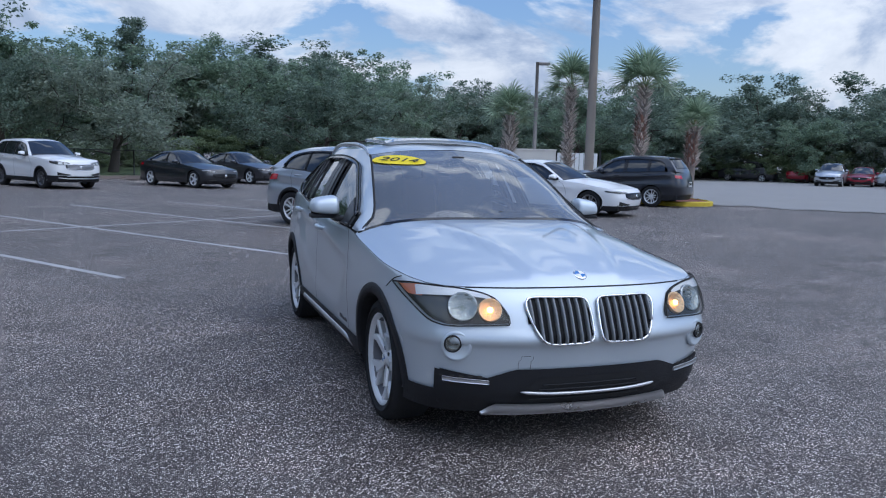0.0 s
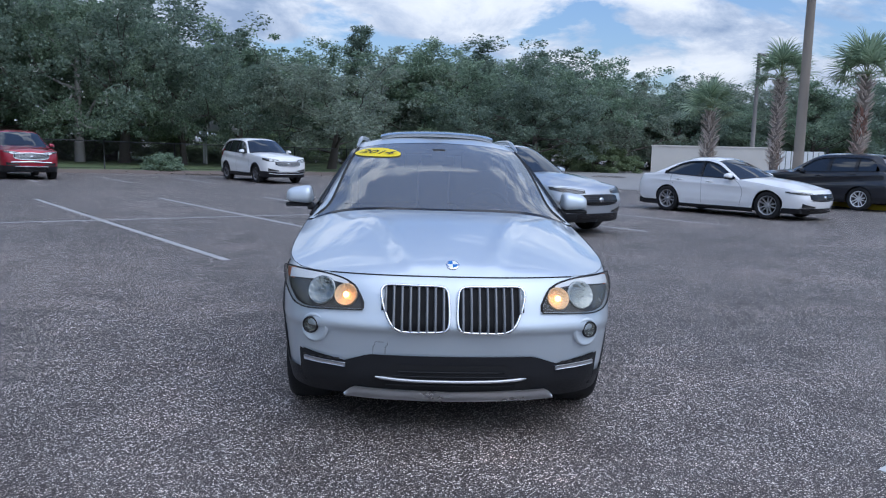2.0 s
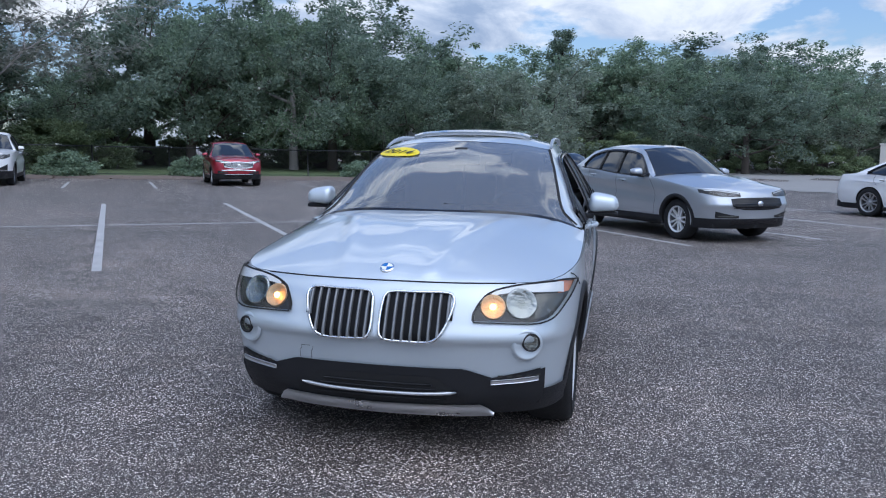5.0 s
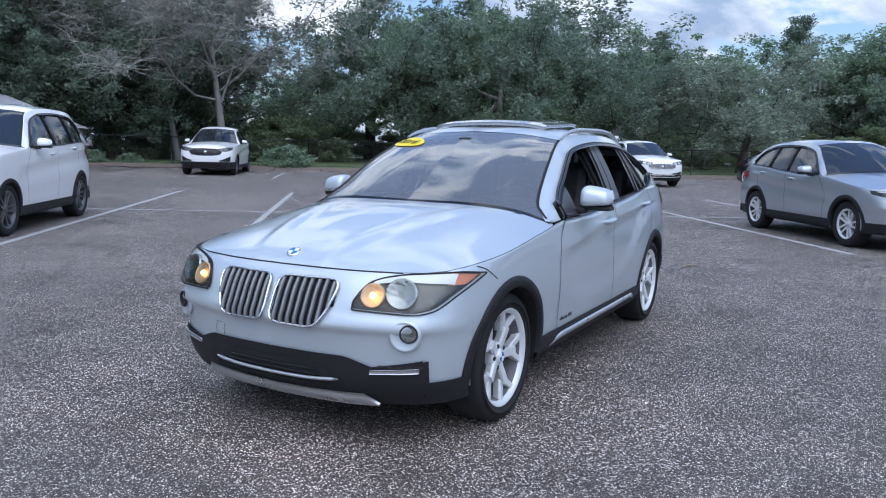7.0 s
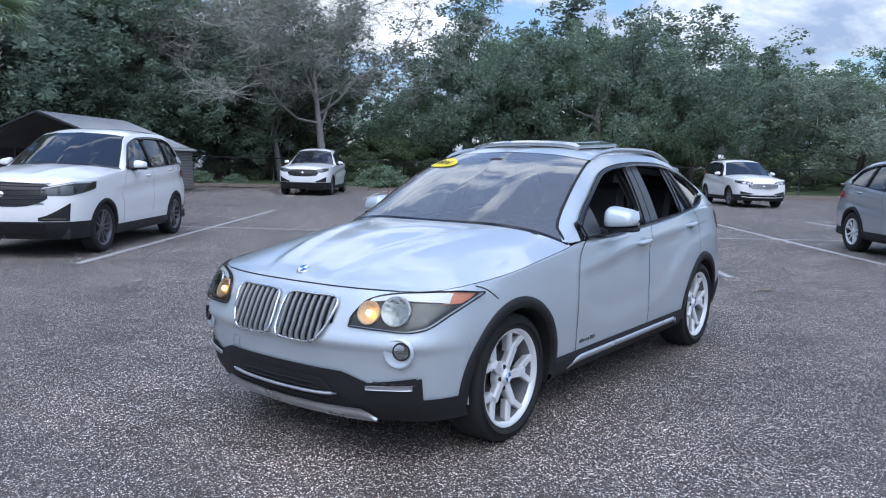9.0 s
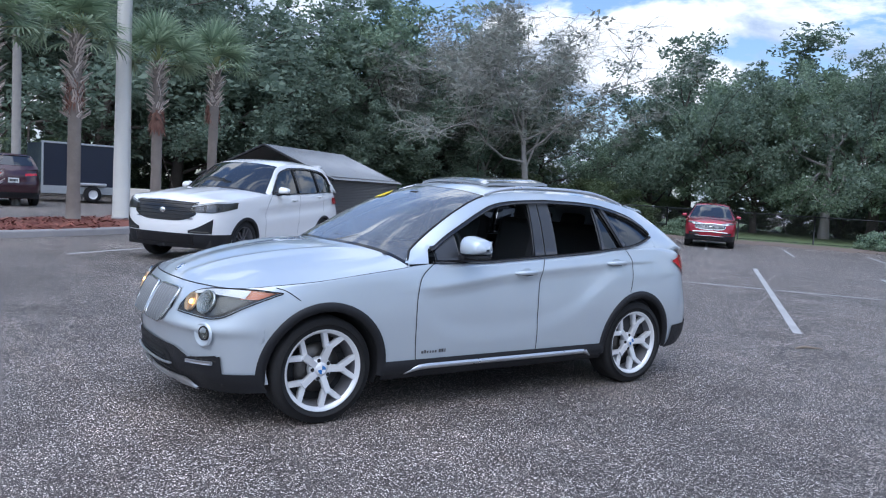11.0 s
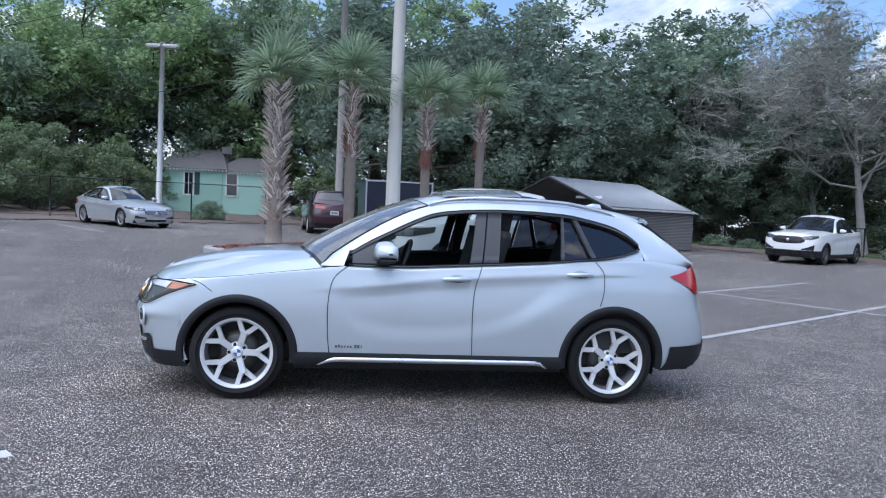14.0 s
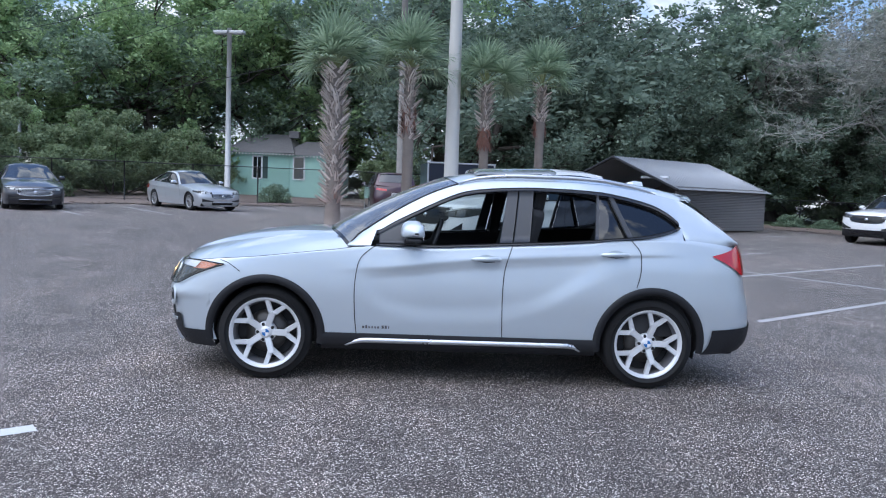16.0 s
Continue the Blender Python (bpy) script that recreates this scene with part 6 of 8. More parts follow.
# ---- palms ----
def frond_mesh(seed):
    """A fan frond on its stalk, pointing along +x, drooping at the tips."""
    rng = random.Random(seed)
    V, F = tube([(0, 0, 0), (0.35, 0, 0.06), (0.72, 0, 0.06)], [0.020, 0.012, 0.008], 5)
    mi = [1] * len(F)
    n = 26
    for k in range(n):
        a = radians(-118 + 236 * k / (n - 1)) + rng.uniform(-0.03, 0.03)
        l = (0.74 - 0.20 * abs(a) / 2.1) * rng.uniform(0.9, 1.08)
        w = 0.027
        c, s = math.cos(a), math.sin(a)
        i = len(V)
        pl = 0.02 * (1 if k % 2 else -1)
        for t, ww, dz in ((0.02, 0.4, 0), (0.45, 1.0, 0.01), (0.8, 0.6, -0.03), (1.0, 0.05, -0.09 - 0.06 * rng.random())):
            x, y = 0.70 + c * l * t, s * l * t
            V.append(Vector((x + s * w * ww, y - c * w * ww, 0.05 + dz - 0.10 * t * abs(s) + pl * t)))
            V.append(Vector((x - s * w * ww, y + c * w * ww, 0.05 + dz - 0.10 * t * abs(s) + pl * t)))
        for t in range(3):
            F.append((i + 2 * t, i + 2 * t + 2, i + 2 * t + 3, i + 2 * t + 1))
            mi.append(0)
    me = mesh_of("frond", V, F, False)
    me.materials.append(M["frond"])
    me.materials.append(M["frond_stem"])
    me.polygons.foreach_set("material_index", mi)
    return me


FRONDS = [frond_mesh(s) for s in range(4)]


def boot_mesh():
    V, F = [], []
    for e in (-1, 1):
        k = len(V)
        V += [Vector((0.0, 0.055 * 0.2, 0.0)), Vector((0.0, e * 0.06, 0.02)), Vector((0.07, e * 0.055, 0.17)), Vector((0.13, e * 0.035, 0.30)), Vector((0.14, e * 0.012, 0.31)), Vector((0.05, e * 0.01, 0.10))]
        f = (k, k + 1, k + 2, k + 3, k + 4, k + 5)
        F.append(f if e > 0 else tuple(reversed(f)))
    me = mesh_of("leaf_base", V, F, False)
    return me


BOOT = boot_mesh()


def palm(x, y, trunk_h, r, boots_from, n_fronds, crown, label, seed, lean=0.0, husk=None, dz=0.2, boots=1.0):
    """A cabbage palm: tapered trunk, crossed leaf bases, fan fronds."""
    rng = random.Random(seed)
    root = empty("palm_tree", Matrix.Translation((x, y, gz(x, y) + dz)), label, "palm", "palms of the islands")
    hs = np.linspace(0, trunk_h, 14)
    V, F = tube([(lean * (h / trunk_h) ** 1.5, 0, h) for h in hs], [r * (1.18 - 0.18 * min(1, h / 0.6)) * (1 + 0.02 * math.sin(h * 9)) for h in hs], 16)
    put("trunk", mesh_of("trunk", V, F), M["palm_bark"], root)
    z, i = boots_from, 0
    while z < trunk_h - 0.02:
        cnt = int(5 * boots) + 2
        for k in range(cnt):
            a = 2 * math.pi * (k + 0.5 * (i % 2)) / cnt + rng.uniform(-0.12, 0.12)
            if rng.random() < 0.06:
                continue
            ob = new("leaf_base", BOOT)
            if not BOOT.materials:
                BOOT.materials.append(M["palm_boot"])
            ob.parent = root
            q = lean * (z / trunk_h) ** 1.5
            s = rng.uniform(0.72, 1.02) * r / 0.16
            ob.matrix_local = Matrix.Translation((q, 0, z)) @ Matrix.Rotation(a, 4, "Z") @ Matrix.Translation((r * 0.92, 0, 0)) @ Matrix.Rotation(rng.uniform(0.05, 0.5), 4, "Y") @ Matrix.Rotation(rng.choice((-1, 1)) * rng.uniform(0.25, 0.65), 4, "X") @ Matrix.Scale(s, 4)
        z += 0.112
        i += 1
    if husk:
        V, F = [], []
        for _ in range(160):
            a, zz, l = rng.random() * 6.28, rng.uniform(*husk), rng.uniform(0.1, 0.35)
            c, s = math.cos(a), math.sin(a)
            k = len(V)
            rr = r * 1.12
            V += [Vector((c * rr - s * 0.03, s * rr + c * 0.03, zz)), Vector((c * rr + s * 0.03, s * rr - c * 0.03, zz)), Vector((c * (rr + 0.10), s * (rr + 0.10), zz - l))]
            F.append((k, k + 1, k + 2))
        put("husk", mesh_of("husk", V, F, False), M["palm_husk"], root)
    n_fronds = int(n_fronds * 0.66)
    for k in range(n_fronds):
        t = (k + 0.5) / n_fronds
        a = k * 2.39996 + rng.uniform(-0.2, 0.2)
        el = radians(84 - 88 * t ** 0.9) + rng.uniform(-0.12, 0.12)
        ob = new("frond", FRONDS[k % 4])
        ob.parent = root
        s = crown * 0.72 * rng.uniform(0.88, 1.1)
        ob.matrix_local = Matrix.Translation((lean, 0, trunk_h - 0.12 + 0.18 * (1 - t))) @ Matrix.Rotation(a, 4, "Z") @ Matrix.Rotation(-el, 4, "Y") @ Matrix.Rotation(rng.uniform(-0.5, 0.5), 4, "X") @ Matrix.Scale(s, 4)
    return root

# ---- palms, poles, fence, buildings ----
palm(-13.67, -2.09, 3.95, 0.185, 0.55, 44, 1.45, "palm with a trunk wholly clad in crossed leaf bases", 1, 0.05, dz=0.25)
palm(-14.6, -0.2, 4.2, 0.145, 2.3, 40, 1.42, "palm with a bare lower trunk and shaggy brown upper trunk", 2, 0.10, (2.6, 3.3), dz=0.25)
palm(-15.97, 2.0, 4.05, 0.135, 2.7, 38, 1.36, "palm with a bare trunk and a collar of leaf bases", 3, 0.02, (2.3, 2.8), dz=0.25)
palm(-16.92, 3.76, 4.2, 0.13, 3.1, 38, 1.36, "palm with a slim bare trunk and leaf-base collar", 4, 0.22, (2.8, 3.2), dz=0.25)
palm(14.35, 23.95, 4.35, 0.165, 0.9, 36, 1.42, "palm with crossed leaf bases behind the parked cars", 5, 0.05)
palm(15.85, 20.9, 4.15, 0.165, 0.8, 38, 1.62, "palm with a husky trunk and wide crown behind the parked cars", 6, 0.1, (2.2, 3.2))
palm(12.2, 25.2, 3.1, 0.19, 0.4, 36, 1.45, "short palm with a thick shaggy trunk by the wall", 7, 0.0)
palm(15.96, 17.84, 2.55, 0.15, 1.15, 36, 1.15, "short palm with a dark husky trunk on the yellow-kerbed island", 8, 0.08, (1.3, 2.4), dz=0.18)
for k, (x, y, h) in enumerate(((64, 46, 3.4), (71, 49, 3.2), (48, 33, 3.0))):
    palm(x, y, h, 0.22, 0.6, 26, 1.5, "small far palm in the yard", 20 + k, 0.0)


def pole(name, x, y, height, r0, r1, mat, label, dz=0.0, sides=14):
    root = empty(name, Matrix.Translation((x, y, gz(x, y) + dz)), label, "pole", "poles")
    tube_part("shaft", [(0, 0, -0.1), (0, 0, height * 0.5), (0, 0, height)], [r0, (r0 + r1) / 2, r1], mat, root, sides)
    return root


lamp = pole("lamp_post", -15.49, 1.05, 11.5, 0.215, 0.125, M["pole_concrete"], "square pale concrete lamp post on the mulch island", 0.15, 4)
bm = bmesh.new()
box(bm, (0.55, 0.55, 0.10), (0, 0, 0.06), bevel=0.03)
part("foot", bm, M["kerb"], lamp)
lamp = pole("lamp_post", 14.65, 22.65, 12.0, 0.20, 0.125, M["pole_brown"], "tall brown-grey concrete lamp post behind the parked cars")
bm = bmesh.new()
box(bm, (0.6, 0.6, 0.10), (0, 0, 0.06), bevel=0.03)
part("foot", bm, M["kerb"], lamp)


def lamp_head(root, z, spans, turn=0.0, mat="pole_metal"):
    for s in spans:
        bm = bmesh.new()
        rot = Matrix.Rotation(turn, 3, "Z")
        box(bm, (0.75, 0.36, 0.16), rot @ Vector((0.42 * s, 0, z)), rot, 0.05)
        h = part("lamp_head", bm, M[mat], root)
        bm = bmesh.new()
        box(bm, (0.55, 0.26, 0.02), rot @ Vector((0.44 * s, 0, z - 0.088)), rot, 0.004)
        part("diffuser", bm, M["lamp_white"], h)


lamp = pole("lamp_post", -34.0, -9.1, 8.7, 0.16, 0.11, M["pole_metal"], "pale lamp post with a flat double head beside the west row")
lamp_head(lamp, 8.5, (1, -1), radians(80))
lamp = pole("lamp_post", 20.8, 39.9, 7.6, 0.14, 0.10, M["wood_pole"], "brown lamp post with one flat head beyond the wall")
lamp_head(lamp, 7.5, (1,), radians(-20), "wood_pole")
up = pole("utility_pole", -24.2, -0.35, 12.5, 0.15, 0.11, M["wood_pole"], "grey wooden utility pole behind the palms")
bm = bmesh.new()
box(bm, (0.12, 2.4, 0.12), (0, 0, 11.6), bevel=0.01)
part("crossarm", bm, M["wood_pole"], up)
up = pole("utility_pole", -24.2, 75.0, 13.4, 0.24, 0.16, M["wood_pole"], "wooden utility pole rising above the far oaks")
tube_part("lamp_arm", [(0, 0, 12.0), (1.2, -0.3, 13.2), (2.2, -0.5, 13.4)], [0.05, 0.04, 0.03], M["pole_metal"], up)
st = pole("street_lamp", -43.8, -24.0, 7.2, 0.12, 0.09, M["pole_metal"], "pale street lamp with a curved arm among the trees")
tube_part("lamp_arm", [(0, 0, 7.0), (-0.6, -0.8, 7.7), (-1.2, -2.4, 7.9)], [0.06, 0.05, 0.06], M["pole_metal"], st)
for k, (a, c) in enumerate((((-24.2, -0.35, 12.0), (-46, -34, 9.5)), ((-24.2, -0.35, 11.4), (-60, -34, 10.5)), ((-24.2, -0.35, 7.3), (-58, -44, 5.6)))):
    a, c = Vector(a), Vector(c)
    pts = [a.lerp(c, t) - Vector((0, 0, 1.1 * math.sin(math.pi * t))) for t in np.linspace(0, 1, 16)]
    ob = tube_part("power_line", pts, 0.016, M["fence_black"], None, 5)
    tagged(ob, "thin black overhead power line", "cable", "power lines")


def fence(name, pts, label, height=1.22, spacing=3.05):
    """A black chain-link fence: posts, rails and a mesh of wires."""
    root = empty(name, None, label, "fence")
    run = []
    for (a, c) in zip(pts, pts[1:]):
        a, c = Vector(a), Vector(c)
        k = max(1, round((c - a).length / spacing))
        run += [a.lerp(c, i / k) for i in range(k)]
    run.append(Vector(pts[-1]))
    tops = []
    me = None
    for p in run:
        z = gz(p.x, p.y)
        if me is None:
            V, F = tube([(0, 0, -0.1), (0, 0, height + 0.04)], 0.032, 8)
            me = mesh_of("post", V, F)
        ob = put("post", me, M["fence_black"], root)
        ob.location = (p.x, p.y, z)
        tops.append(Vector((p.x, p.y, z)))
    for h, r in ((height, 0.022), (height * 0.06, 0.010)):
        for a, c in zip(tops, tops[1:]):
            tube_part("rail", [a + Vector((0, 0, h)), c + Vector((0, 0, h))], r, M["fence_black"], root, 6)
    V, F = [], []
    for a, c in zip(tops, tops[1:]):
        d = c - a
        L = d.length
        n = int(L / 0.11)
        for i in range(-int(height / 0.11), n):
            for sg in (1, -1):
                x0 = i * 0.11
                q = [(x0, 0), (x0 + height, height)] if sg > 0 else [(x0, height), (x0 + height, 0)]
                (xa, za), (xb, zb) = q
                if xb <= 0 or xa >= L:
                    continue
                ta, tb = max(0, -xa / (xb - xa)), min(1, (L - xa) / (xb - xa))
                A = a + d * ((xa + (xb - xa) * ta) / L) + Vector((0, 0, za + (zb - za) * ta))
                B = a + d * ((xa + (xb - xa) * tb) / L) + Vector((0, 0, za + (zb - za) * tb))
                k = len(V)
                w = Vector((0, 0, 0.0032))
                V += [A - w, B - w, B + w, A + w]
                F.append((k, k + 1, k + 2, k + 3))
    put("chain_link", mesh_of("chain_link", V, F, False), M["fence_black"], root, kind="stuff")
    return root


fp = [ROW * r + BAY * FENCE_B for r in (-36.6, 21.35)]
fence("chain_link_fence", [(p.x, p.y) for p in fp], "black chain-link fence with round posts along the grass")
fence("chain_link_fence", [(-25.9, -23.8), (-30.8, -7.0), (-31.7, 3.0)], "black chain-link fence in front of the green house", 1.75)

# cream wall with gates
wall = empty("yard_wall", None, "cream masonry wall with a white panelled gate", "wall")
a, c = Vector((14.2, 38.4)), Vector((22.6, 35.0))
d = (c - a).normalized()
ang = math.atan2(d.y, d.x)
rot = Matrix.Rotation(ang, 3, "Z")
bm = bmesh.new()
mid = a.lerp(c, 0.36)
box(bm, ((c - a).length * 0.72, 0.22, 2.3), (mid.x, mid.y, gz(mid.x, mid.y) + 0.85), rot, 0.01)
part("masonry", bm, M["wall_cream"], wall)
bm = bmesh.new()
box(bm, ((c - a).length * 0.72 + 0.1, 0.30, 0.08), (mid.x, mid.y, gz(mid.x, mid.y) + 2.03), rot, 0.015)
part("coping", bm, M["wall_cream"], wall)
for k in range(9):
    q = a.lerp(c, 0.74 + 0.03 * k)
    bm = bmesh.new()
    box(bm, (0.235, 0.05, 1.75), (q.x, q.y, gz(q.x, q.y) + 1.0), rot, 0.008)
    part("gate_board", bm, M["white_trim"], wall)
for t in (0.725, 1.01):
    q = a.lerp(c, t)
    bm = bmesh.new()
    box(bm, (0.10, 0.12, 2.1), (q.x, q.y, gz(q.x, q.y) + 1.0), rot, 0.01)
    part("gate_post", bm, M["fence_black"], wall)
# a far fence on the left of it and the white ranch rail beyond the oaks
for (x, y, L, turn) in ((-6.2, 58.0, 5.5, 0.2), (-14.0, 52.0, 5.0, 0.1)):
    rail = empty("ranch_rail", Matrix.Translation((x, y, gz(x, y))) @ Matrix.Rotation(turn, 4, "Z"), "white wooden rail fence beyond the oaks", "fence")
    for z in (0.35, 0.7, 1.05):
        bm = bmesh.new()
        box(bm, (L, 0.04, 0.12), (0, 0, z), bevel=0.006)
        part("rail", bm, M["white_trim"], rail)
    for k in range(4):
        bm = bmesh.new()
        box(bm, (0.1, 0.1, 1.25), (-L / 2 + L * k / 3, 0, 0.6), bevel=0.008)
        part("post", bm, M["white_trim"], rail)
# pale garden pavilion under the oaks
pav = empty("pavilion", Matrix.Translation((-11.4, 43.4, gz(-11.4, 43.4))) @ Matrix.Rotation(radians(18), 4, "Z"), "small white open pavilion on the grass beyond the fence", "pavilion")
for x, y in ((-0.95, -0.95), (0.95, -0.95), (0.95, 0.95), (-0.95, 0.95)):
    bm = bmesh.new()
    box(bm, (0.11, 0.11, 2.2), (x, y, 1.1), bevel=0.01)
    part("post", bm, M["white_trim"], pav)
put("roof", mesh_of("roof", [(-1.3, -1.3, 2.15), (1.3, -1.3, 2.15), (1.3, 1.3, 2.15), (-1.3, 1.3, 2.15), (0, 0, 3.0)], [(0, 1, 4), (1, 2, 4), (2, 3, 4), (3, 0, 4), (3, 2, 1, 0)], False), M["wall_cream"], pav)
bm = bmesh.new()
for a_ in range(4):
    box(bm, (2.6, 0.05, 0.14), Matrix.Rotation(a_ * math.pi / 2, 3, "Z") @ Vector((0, 1.3, 2.1)), Matrix.Rotation(a_ * math.pi / 2, 3, "Z"), 0.008)
part("fascia", bm, M["white_trim"], pav)
# lattice panel by the fence
lat = empty("lattice_panel", Matrix.Translation((-26.5, 33.0, gz(-26.5, 33.0))) @ Matrix.Rotation(radians(33), 4, "Z"), "white wooden lattice panel on the grass", "panel")
bm = bmesh.new()
for k in range(2):
    box(bm, (1.7, 0.05, 0.08), (0, 0, 0.05 + 1.15 * k), bevel=0.006)
    box(bm, (0.08, 0.05, 1.2), (-0.85 + 1.7 * k, 0, 0.62), bevel=0.006)
part("frame", bm, M["white_trim"], lat)
for k in range(10):
    bm = bmesh.new()
    box(bm, (0.07, 0.02, 1.1), (-0.75 + 0.166 * k, 0, 0.62))
    part("slat", bm, M["white_trim"], lat)


# ---- carport ----
def carport():
    """A gabled metal carport, open in front, ribbed sheets on roof and side."""
    F0, B0 = Vector((-20.9, 9.58)), Vector((-24.3, 14.48))      # right wall, front and back
    along = (B0 - F0).normalized()
    across = Vector((along.y, -along.x)) * -1
    z0 = gz(-25, 11)
    L, Wd, eave, ridge = (B0 - F0).length, 5.6, 1.62, 2.72
    root = empty("carport", None, "grey ribbed metal carport with a pale gabled roof", "carport")

    def at(u, w, z):
        p = F0 + along * u + across * w
        return Vector((p.x, p.y, z0 + z))

    n = 26
    for k in range(n):
        z = eave * k / n
        V, F = tube([at(0, 0, z + eave / n / 2), at(L, 0, z + eave / n / 2)], eave / n * 0.40, 6)
        put("siding_rib", mesh_of("siding_rib", V, F), M["metal_wall"], root)
    P = np.array([[at(0, 0.02, 0), at(0, 0.02, eave)], [at(L, 0.02, 0), at(L, 0.02, eave)]])
    sheet("side_sheet", P, M["metal_wall"], root, thick=0.01)
    P = np.array([[at(0, Wd, 0), at(0, Wd, eave)], [at(L, Wd, 0), at(L, Wd, eave)]])
    sheet("side_sheet", P, M["metal_wall"], root, thick=0.01)
    for s, w0 in ((1, -0.18), (-1, Wd + 0.18)):
        P = np.array([[at(-0.25, w0, eave - 0.12), at(-0.25, Wd / 2, ridge)], [at(L + 0.15, w0, eave - 0.12), at(L + 0.15, Wd / 2, ridge)]])
        sheet("roof_sheet", P, M["metal_roof"], root, thick=0.012, flip=s > 0)
        for k in range(34):
            u = -0.2 + (L + 0.3) * k / 33
            V, F = tube([at(u, w0, eave - 0.105), at(u, Wd / 2, ridge + 0.015)], 0.014, 5)
            put("roof_rib", mesh_of("roof_rib", V, F), M["metal_roof"], root)
    g = [at(L, 0, 0), at(L, Wd, 0), at(L, Wd, eave), at(L, Wd / 2, ridge - 0.02), at(L, 0, eave)]
    put("back_sheet", mesh_of("back_sheet", g, [(0, 1, 2, 3, 4)], False), M["metal_wall"], root)
    V, F = tube([at(-0.25, -0.18, eave - 0.14), at(-0.25, Wd / 2, ridge - 0.02), at(-0.25, Wd + 0.18, eave - 0.14)], 0.055, 6)
    put("front_trim", mesh_of("front_trim", V, F), M["seam"], root)
    for w in (0.05, Wd - 0.05):
        for u in np.linspace(0, L, 5):
            tube_part("post", [at(u, w, 0), at(u, w, eave)], 0.032, M["steel"], root, 6)
    bm = bmesh.new()
    q = at(0.3, Wd * 0.22, 1.95)
    box(bm, (0.12, 1.2, 0.10), q, Matrix.Rotation(math.atan2(across.y, across.x) - math.pi / 2, 3, "Z"), 0.02)
    part("tube_light", bm, M["lamp_white"], root)
    return root


carport()


# ---- green house ----
def house():
    ang = radians(-4)
    root = empty("green_house", Matrix.Translation((-48.6, -8.3, gz(-48.6, -8.3))) @ Matrix.Rotation(ang, 4, "Z"), "mint green cottage with a dark hipped roof and white trim", "house")
    bm = bmesh.new()
    box(bm, (8.0, 4.2, 3.1), (-3.2, -1.6, 1.45))
    box(bm, (6.0, 3.4, 3.0), (-2.26, 2.1, 1.42))
    part("wall", bm, M["green_wall"], root)
    for k in range(17):
        bm = bmesh.new()
        box(bm, (0.03, 4.2, 0.02), (0.81, -1.6, 0.2 + 0.16 * k))
        part("siding_board", bm, M["green_wall"], root)

    def hip(cx, cy, sx, sy, z, top):
        V = [(cx - sx, cy - sy, z), (cx + sx, cy - sy, z), (cx + sx, cy + sy, z), (cx - sx, cy + sy, z), (cx, cy - sy * 0.5, top), (cx, cy + sy * 0.5, top)]
        F = [(0, 1, 4), (1, 2, 5, 4), (2, 3, 5), (3, 0, 4, 5), (3, 2, 1, 0)]
        return put("roof", mesh_of("roof", V, F, False), M["shingle"], root)

    hip(-3.2, -1.6, 4.4, 2.5, 2.95, 4.5)
    hip(-2.5, 2.1, 3.5, 2.2, 2.86, 4.0)
    bm = bmesh.new()
    box(bm, (0.7, 0.7, 0.5), (-2.4, 0.2, 4.45), bevel=0.03)
    part("chimney", bm, M["shingle"], root)
    for k in range(36):
        bm = bmesh.new()
        box(bm, (0.03, 0.10, 0.10), (1.22 if k < 22 else 1.02, -4.0 + 0.23 * k, 2.86 if k < 22 else 2.78))
        part("eave_trim", bm, M["white_trim"], root)
    for y, w, sh in ((-1.7, 0.62, True), (1.15, 0.75, False)):
        x = 0.82 if y < 0.4 else 0.76
        win = empty("window")
        win.parent = root
        bm = bmesh.new()
        box(bm, (0.05, w, 1.45), (x, y, 1.95))
        part("pane", bm, M["dark_glass"], win)
        bm = bmesh.new()
        for s in (-1, 1):
            box(bm, (0.09, 0.09, 1.6), (x, y + s * w / 2, 1.95), bevel=0.01)
            box(bm, (0.09, w + 0.1, 0.09), (x, y, 1.95 + s * 0.76), bevel=0.01)
        box(bm, (0.08, w, 0.05), (x, y, 1.95))
        if sh:
            box(bm, (0.08, 0.04, 1.4), (x, y, 1.95))
        part("frame", bm, M["white_trim"], win)
        if sh:
            bm = bmesh.new()
            box(bm, (0.05, 0.34, 1.5), (x, y + w / 2 + 0.24, 1.95), bevel=0.01)
            part("shutter", bm, M["shutter"], win)


house()


